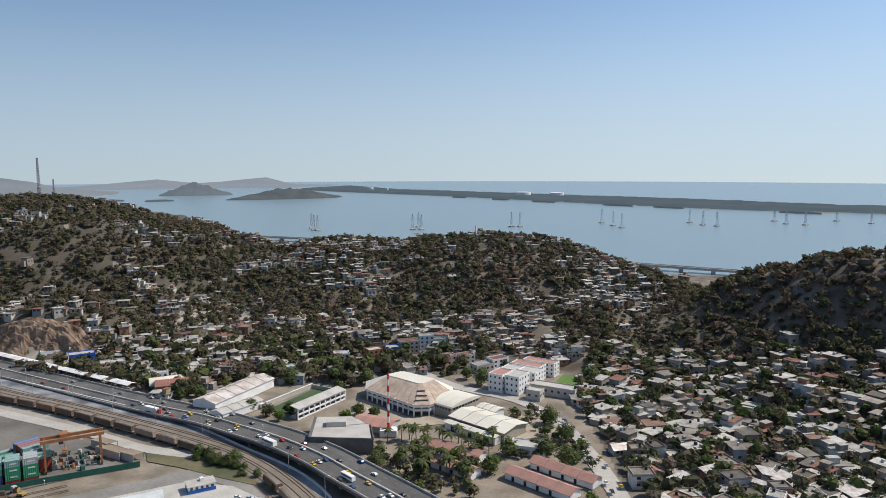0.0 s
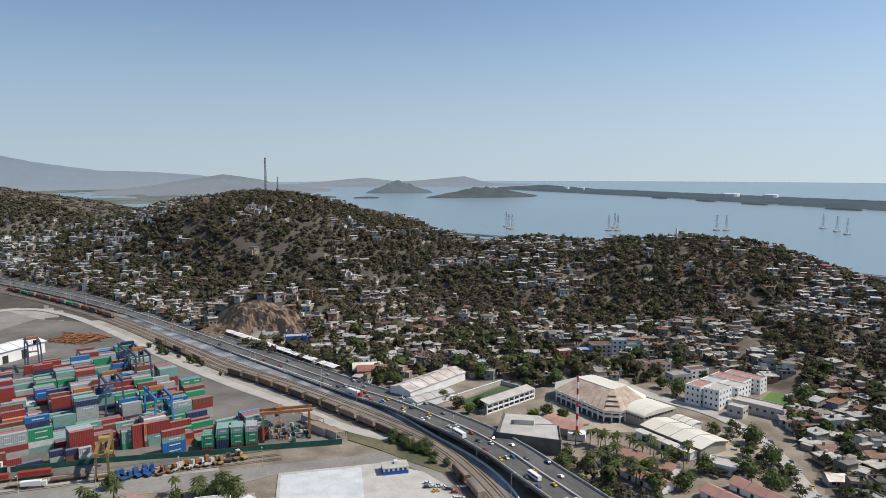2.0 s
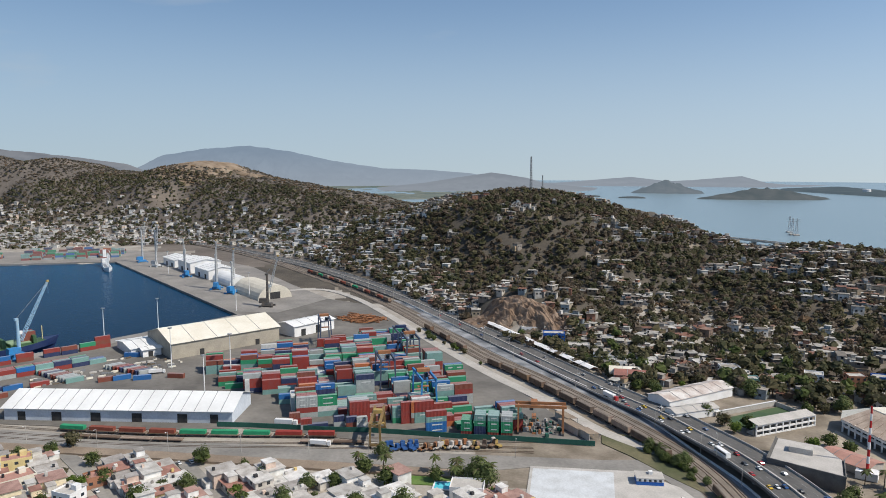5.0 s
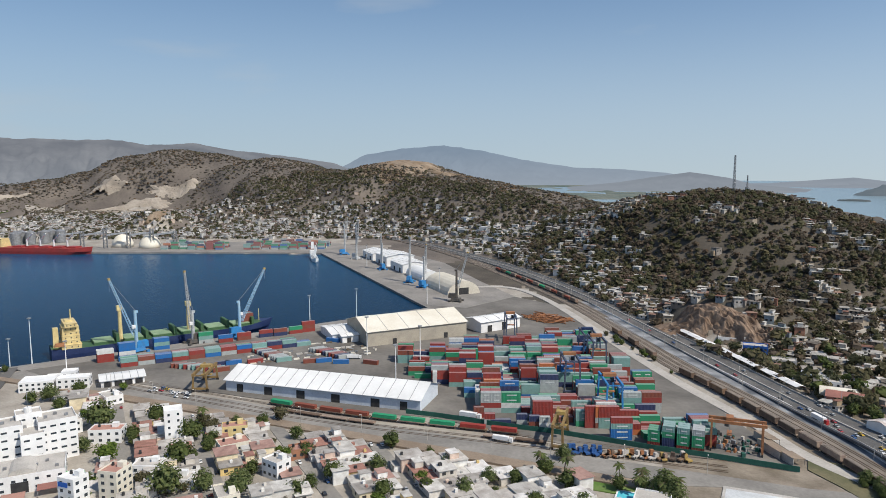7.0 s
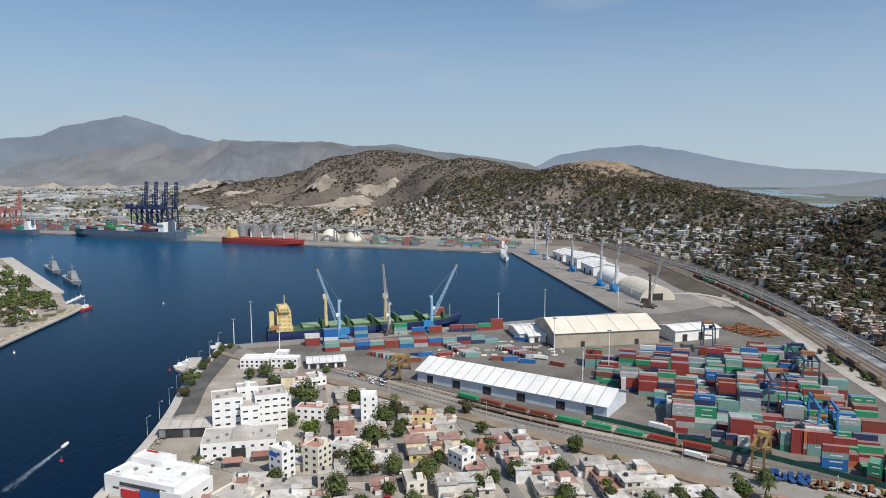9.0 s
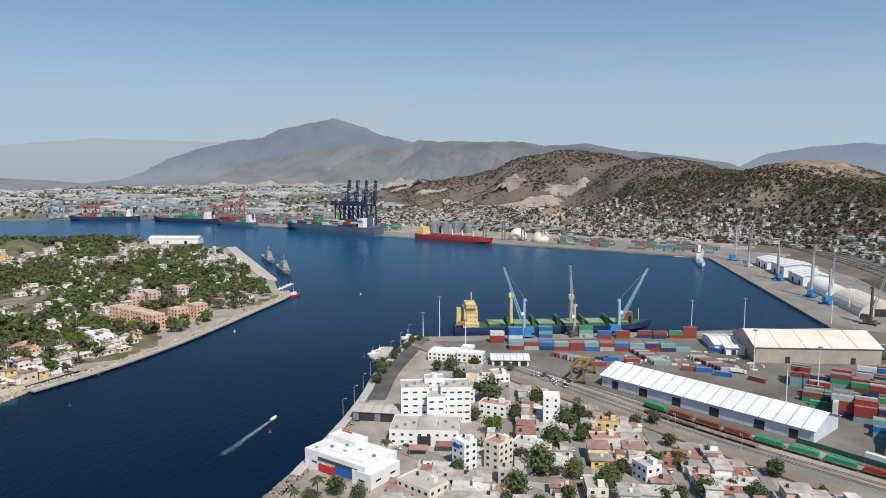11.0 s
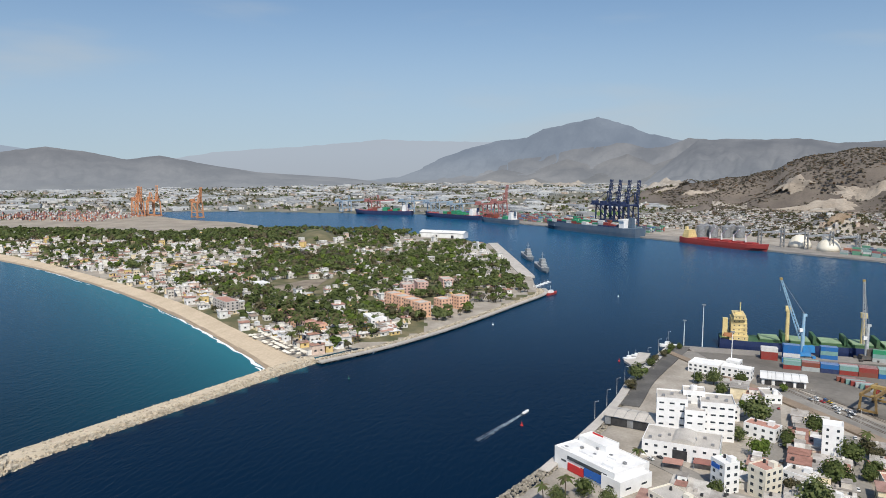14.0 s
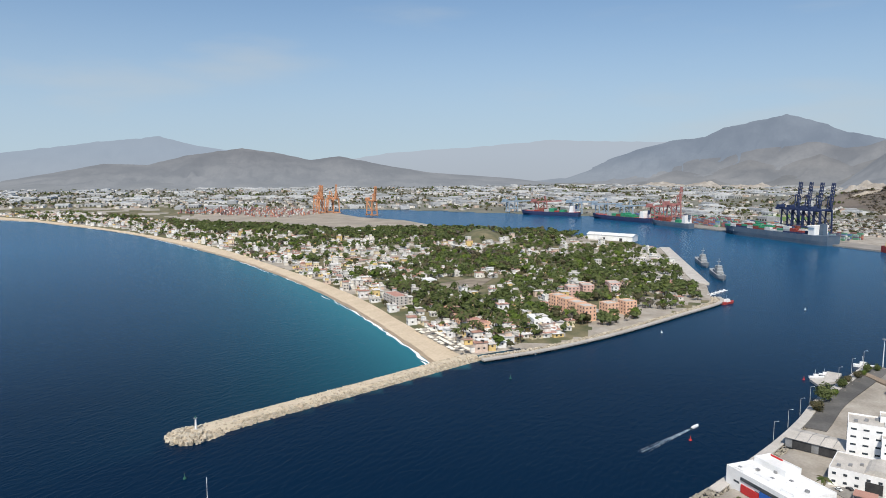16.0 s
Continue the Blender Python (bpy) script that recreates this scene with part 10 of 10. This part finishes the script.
for k in range(5):
    t = thing("conveyor_tower", "grey steel conveyor tower by the silos", "tower")
    t.matrix_world = put(-1075 - 22 * k, 318 - 27 * k + 30, 2)
    part("frame", lattice(Geo(), (0, 0, 0), (0, 0, 26 + 4 * (k % 2)), 5, 6, 0.7, 4), M_STEEL, t)
    part("gallery", Geo().beam((0, 0, 24), (-20, -24, 20), 2.5), M_CRANE_GREY, t)
M_SCAR = material("pale_quarry_rock", (0.36, 0.315, 0.26), (0.25, 0.21, 0.165), 0.02, bump=0.8, bump_scale=0.2)


def scar(x, y, rx, ry, yaw, seed, lift, label, mat):
    """A bare cut in a slope: an uneven patch laid over the hillside."""
    n, m = 34, 10
    a, r = np.meshgrid(np.linspace(0, 2 * np.pi, n, endpoint=False), np.linspace(0, 1, m), indexing="ij")
    wob = 0.35 + 1.3 * fbm(np.cos(a) * 4 + seed, np.sin(a) * 4 + seed, 4)
    px, py = np.cos(a) * r * rx * wob, np.sin(a) * r * ry * wob
    ca, sa = math.cos(yaw), math.sin(yaw)
    X, Y = x + ca * px - sa * py, y + sa * px + ca * py
    Z = height(X, Y) + lift * (1 - r ** 4) + (fbm(X / 9, Y / 9, 3) - 0.45) * lift * 1.6 * (1 - r) - 1.0 * (r > 0.95)
    v = np.stack([X.ravel(), Y.ravel(), Z.ravel()], 1)
    i, j = np.meshgrid(np.arange(n), np.arange(m - 1), indexing="ij")
    f = np.stack([(i * m + j).ravel(), (i * m + j + 1).ravel(), ((i + 1) % n * m + j + 1).ravel(), ((i + 1) % n * m + j).ravel()], 1)
    return structure("quarry_face", array_mesh("quarry_face", v, f, [mat]), label, "cliff")


M_CLIFF = material("brown_cut_rock", (0.15, 0.097, 0.064), (0.30, 0.22, 0.16), 0.14, bump=1.0, bump_scale=0.5)
n, m = 56, 40
ang, rad = np.meshgrid(np.radians(np.linspace(48, 138, n)), np.linspace(27, 54, m), indexing="ij")
cxx, cyy = -264 + rad * np.cos(ang) / 0.6, 432 + rad * np.sin(ang)
ledge = np.abs(2 * fbm(cxx / 11 + 2, cyy / 11 + (rad - 27) / 9, 4) / 0.94 - 1)
rough = (fbm(cxx / 3.5, cyy / 3.5, 4) - 0.47) * 8 + (0.35 - ledge) * 9 + 1.2 * np.round((rad - 27) / 5 + 1.5 * fbm(cxx / 20, cyy / 20, 2)) - 2
edge = np.sin(np.pi * np.clip((rad - 27) / 27, 0, 1)) ** 0.7 * np.clip((0.785 - np.abs(ang - 1.623)) / 0.25, 0, 1)
czz = height(cxx, cyy) + 0.5 + rough * edge - 2.0 * (edge < 0.05)
i, j = np.meshgrid(np.arange(n - 1), np.arange(m - 1), indexing="ij")
b = (i * m + j).ravel()
structure("quarry_face", array_mesh("quarry_face", np.stack([cxx.ravel(), cyy.ravel(), czz.ravel()], 1), np.stack([b, b + m, b + m + 1, b + 1], 1), [M_CLIFF]), "bare brown cut rock face above the highway", "cliff")
for x, y, a, b, yw, s in ((-2170, 470, 46, 12, 1.0, 3), (-2110, 500, 60, 26, 0.7, 4), (-1990, 522, 78, 18, 1.2, 5), (-1955, 575, 62, 26, 0.8, 6), (-1960, 630, 70, 20, 0.9, 7), (-1940, 665, 44, 24, 1.3, 8), (-1930, 535, 30, 9, 1.2, 9), (-1900, 485, 34, 10, 1.0, 2), (-2270, 300, 50, 14, 1.5, 1),
                          (-2370, 220, 60, 16, 1.4, 2.5), (-1385, 990, 110, 60, 0.2, 11), (-1225, 985, 46, 18, 0.3, 12), (-1258, 846, 26, 10, 0.6, 13), (-1372, 416, 13, 30, 0.3, 14)):
    scar(x, y, a, b, yw, s, 5.0, "pale bare earth cut on the hillside", M_SCAR if s < 10 else M_BARE)

slab("far_field", [(-1780, -60), (-1940, -40), (-1920, 20), (-1760, 100), (-1740, 170), (-1600, 180), (-1590, 110), (-1690, 30)], 2.3, M_GREEN, "green field behind the quay cranes", "field")
# ---- small things ----
g = Geo()
r7 = random.Random(5)
for k in range(150):
    x, y = -393 + r7.uniform(-17, 17), 421 + r7.uniform(-11, 11)
    a = r7.choice((0.2, 1.3)) + r7.uniform(-0.3, 0.3)
    z = 2.2 + r7.random() * 2.2
    g.beam((x - 4 * math.cos(a), y - 4 * math.sin(a), z), (x + 4 * math.cos(a), y + 4 * math.sin(a), z + r7.uniform(-0.4, 0.4)), 0.5)
tagged(new("timber_pile", g.mesh("timber_pile", M_RUST)), "heap of rusty steel and timber beams", "scrap heap", kind="stuff")
WAKE = material("churned_wake_foam", (0.55, 0.62, 0.66), (0.30, 0.40, 0.48), 0.5, rough=0.6)
g = Geo()
d = (Vector((-324, -51)) - Vector((-360, -36))).normalized()
nrm = Vector((-d.y, d.x))
for k in range(520):
    u = r7.random() ** 1.5
    spread = 0.35 + 1.5 * u
    c = Vector((-358.5, -36.2)) + d * (44 * u) + nrm * (r7.choice((-1, 1, 0, 0)) * spread * r7.uniform(0.75, 1.0) + r7.uniform(-0.3, 0.3) * (0.5 + u))
    L, w = r7.uniform(0.4, 1.5) * (1 - 0.5 * u), r7.uniform(0.05, 0.2) * (1 - 0.6 * u)
    g.box((c.x, c.y, -0.05), (L, w, 0.13), math.atan2(d.y, d.x) + r7.uniform(-0.3, 0.3))
tagged(new("boat_wake", g.mesh("boat_wake", WAKE)), "white foam wake trailing behind the motor boat", "wake", kind="stuff")

# white canopies of the roadside market
cano = thing("market_canopy", "white tarpaulin canopy over a roadside stall", "canopy", "market canopies")
g = Geo()
g.add([(-5.5, -3, 2.9), (5.5, -3, 2.9), (5.5, 0, 3.7), (-5.5, 0, 3.7), (5.5, 3, 2.9), (-5.5, 3, 2.9)], [(0, 1, 2, 3), (3, 2, 4, 5)])
g.add([(-5.5, -3, 2.8), (5.5, -3, 2.8), (5.5, 0, 3.6), (-5.5, 0, 3.6), (5.5, 3, 2.8), (-5.5, 3, 2.8)], [(3, 2, 1, 0), (5, 4, 2, 3)])
part("sheet", g, M_WHITE, cano)
for i in (-1, 1):
    for j in (-1, 1):
        part("post", Geo().box((i * 5.2, j * 2.8, 0), (0.14, 0.14, 2.9)), M_STEEL, cano)
for k in range(12):
    p = Vector((-182, 398)).lerp(Vector((-292, 461)), k / 11)
    m = put(p.x, p.y, 2.0, math.atan2(63, -110) + r7.uniform(-0.06, 0.06))
    if k == 0:
        cano.matrix_world = m
    else:
        copy_thing(cano, m)
for x, y, sx, sy, h, fl, wm in ((-232, 448, 15, 9, 7, 2, M_BLUEPAINT), (-205, 432, 14, 8, 6, 2, M_CONC), (-180, 420, 16, 8, 5, 1, M_BLUEWALL), (-262, 466, 12, 8, 4, 1, M_WHITE), (-168, 410, 10, 8, 6, 2, M_WHITE), (-245, 470, 12, 8, 6, 2, M_CREAM), (-300, 478, 16, 7, 4, 1, M_REDPAINT), (-28, 425, 12, 8, 5, 1, M_CONC)):
    block("roadside_building", "painted block building beside the highway", (x, y), (sx, sy, h), 0.52, fl, wm, M_CONC, step=3.0, z=1.8, rows=True)

for x, y, sx, sy, h, fl, yw, wm in ((-24, 474, 13, 9, 8, 3, 0.3, M_CONC), (-12, 484, 10, 8, 8.5, 3, 0.2, M_BLUEWALL), (-4, 486, 9, 8, 6, 2, 0.4, M_TEAL), (-34, 466, 9, 8, 6, 2, 0.3, M_BLUEPAINT), (-46, 462, 10, 8, 5.5, 2, 0.5, M_BRICK), (-52, 448, 12, 8, 3, 1, 0.3, M_BRICK),
                                     (2, 446, 11, 8, 5.5, 2, 0.5, M_PINKWALL), (14, 448, 10, 8, 5.5, 2, 0.5, M_CONC), (-66, 452, 10, 8, 5.5, 2, 0.2, M_WHITE), (-110, 440, 11, 8, 5, 2, 0.6, M_WHITE), (-96, 430, 10, 7, 3, 1, 0.5, M_TEAL), (24, 432, 13, 8, 4, 1, 0.55, M_CONC), (34, 440, 12, 8, 5, 2, 0.55, M_WHITE)):
    block("slope_building", "painted storeyed block house at the hill's foot", (x, y), (sx, sy, h), yw, fl, wm, M_ROOF, step=3.2, z=float(height(x, y)) + 0.4, rows=True)

# ---- walled garden below the port road ----
slab("garden_lawn", [(-176, 210), (-182, 219), (-158, 232), (-151, 224)], 1.98, M_GREEN, "bright green lawn beside the pool", "lawn")
pool = thing("swimming_pool", "small turquoise swimming pool with pale rim", "pool")
pool.matrix_world = put(-159, 219, 1.9, 0.5)
part("rim", Geo().box((0, 0, 0), (12, 7.4, 0.35)), M_WHITE, pool)
part("pool_water", Geo().box((0, 0, 0.2), (10.6, 6.0, 0.2)), material("pool_blue", (0.10, 0.50, 0.60), (0.12, 0.56, 0.66), 0.4, rough=0.1), pool, "clear turquoise water")
block("villa", "white flat-roofed villa beside the pool", (-149, 218), (13, 9, 4.2), 0.5, 1, M_WHITE, M_CONC, category="villa", rows=True)
slab("pavement_lot_inner", [(-127.5, 228), (-140, 253.5), (-111, 269.5), (-99, 243)], 2.06, material("worn_white_paving", (0.60, 0.62, 0.63), (0.48, 0.49, 0.49), 0.15), "worn whitish paving in the lot", "pavement")

# ---- corner of the container yard ----
g = Geo()
r8 = random.Random(12)
for k in range(110):
    x, y = -163 + r8.uniform(-13, 13), 297 + r8.uniform(-10, 10)
    g.mat = r8.randrange(5)
    g.box((x, y, 1.9), (r8.uniform(0.5, 2.6), r8.uniform(0.4, 1.6), r8.uniform(0.3, 1.9)), r8.uniform(0, 3.1), r8.uniform(0.6, 1.0))
tagged(new("scrap_heap", g.mesh("scrap_heap", M_RUST, M_STEEL, M_DARK, M_CONC, M_GREENWALL)), "heap of mixed machine parts and crates under the gantry", "scrap heap", kind="stuff")
for x, y, L in ((-146, 303, 16), (-154, 312, 11), (-136, 299, 9)):
    sh = thing("open_shed", "low open shed with dusty brown roof", "shed")
    sh.matrix_world = put(x, y, 1.95, 2.65)
    part("roof", Geo().add([(-L / 2, -3, 2.6), (L / 2, -3, 2.6), (L / 2, 3, 3.4), (-L / 2, 3, 3.4), (-L / 2, -3, 2.75), (L / 2, -3, 2.75), (L / 2, 3, 3.55), (-L / 2, 3, 3.55)], [(3, 2, 1, 0), (4, 5, 6, 7), (0, 1, 5, 4), (1, 2, 6, 5), (2, 3, 7, 6), (3, 0, 4, 7)]), M_BROWN, sh)
    part("back_wall", Geo().box((0, 2.8, 0), (L, 0.2, 3.3)), M_CONC, sh)
    for i in (-1, 0, 1):
        part("post", Geo().box((i * (L / 2 - 0.2), -2.8, 0), (0.2, 0.2, 2.6)), M_STEEL, sh)
gable_hall("mast_hall", "low hall with terracotta roof behind the mast", Vector((-40, 345)), (Vector((-22, 338)) - Vector((-40, 345))).normalized(), Vector((-0.36, -0.93)), 20, 13, 3.4, 4.8, M_CONC, M_PINKROOF, 4, [(5, 2, 2.2), (12, 2, 2.2)], 0.6, category="hall")

# pallets, pipes and crates on the paving behind the berth
g = Geo()
r9 = random.Random(23)
for k in range(110):
    c = Vector((-418, 226)) + Vector((0.36, 0.93)) * r9.uniform(-46, 40) + Vector((-0.93, 0.36)) * r9.choice((-10, -4, 3, 9, 14, 26))
    g.mat = r9.choice((0, 0, 1, 2, 3))
    g.box((c.x + r9.uniform(-1, 1), c.y + r9.uniform(-1, 1), 1.9), (r9.uniform(1.0, 5.0), r9.uniform(0.8, 1.6), r9.uniform(0.3, 1.3)), 1.2 + r9.uniform(-0.15, 0.15))
tagged(new("cargo_pallets", g.mesh("cargo_pallets", M_CREAM, M_TRUNK, M_STEEL, M_CONC)), "rows of pallets, pipes and crates on the port paving", "cargo", kind="stuff")
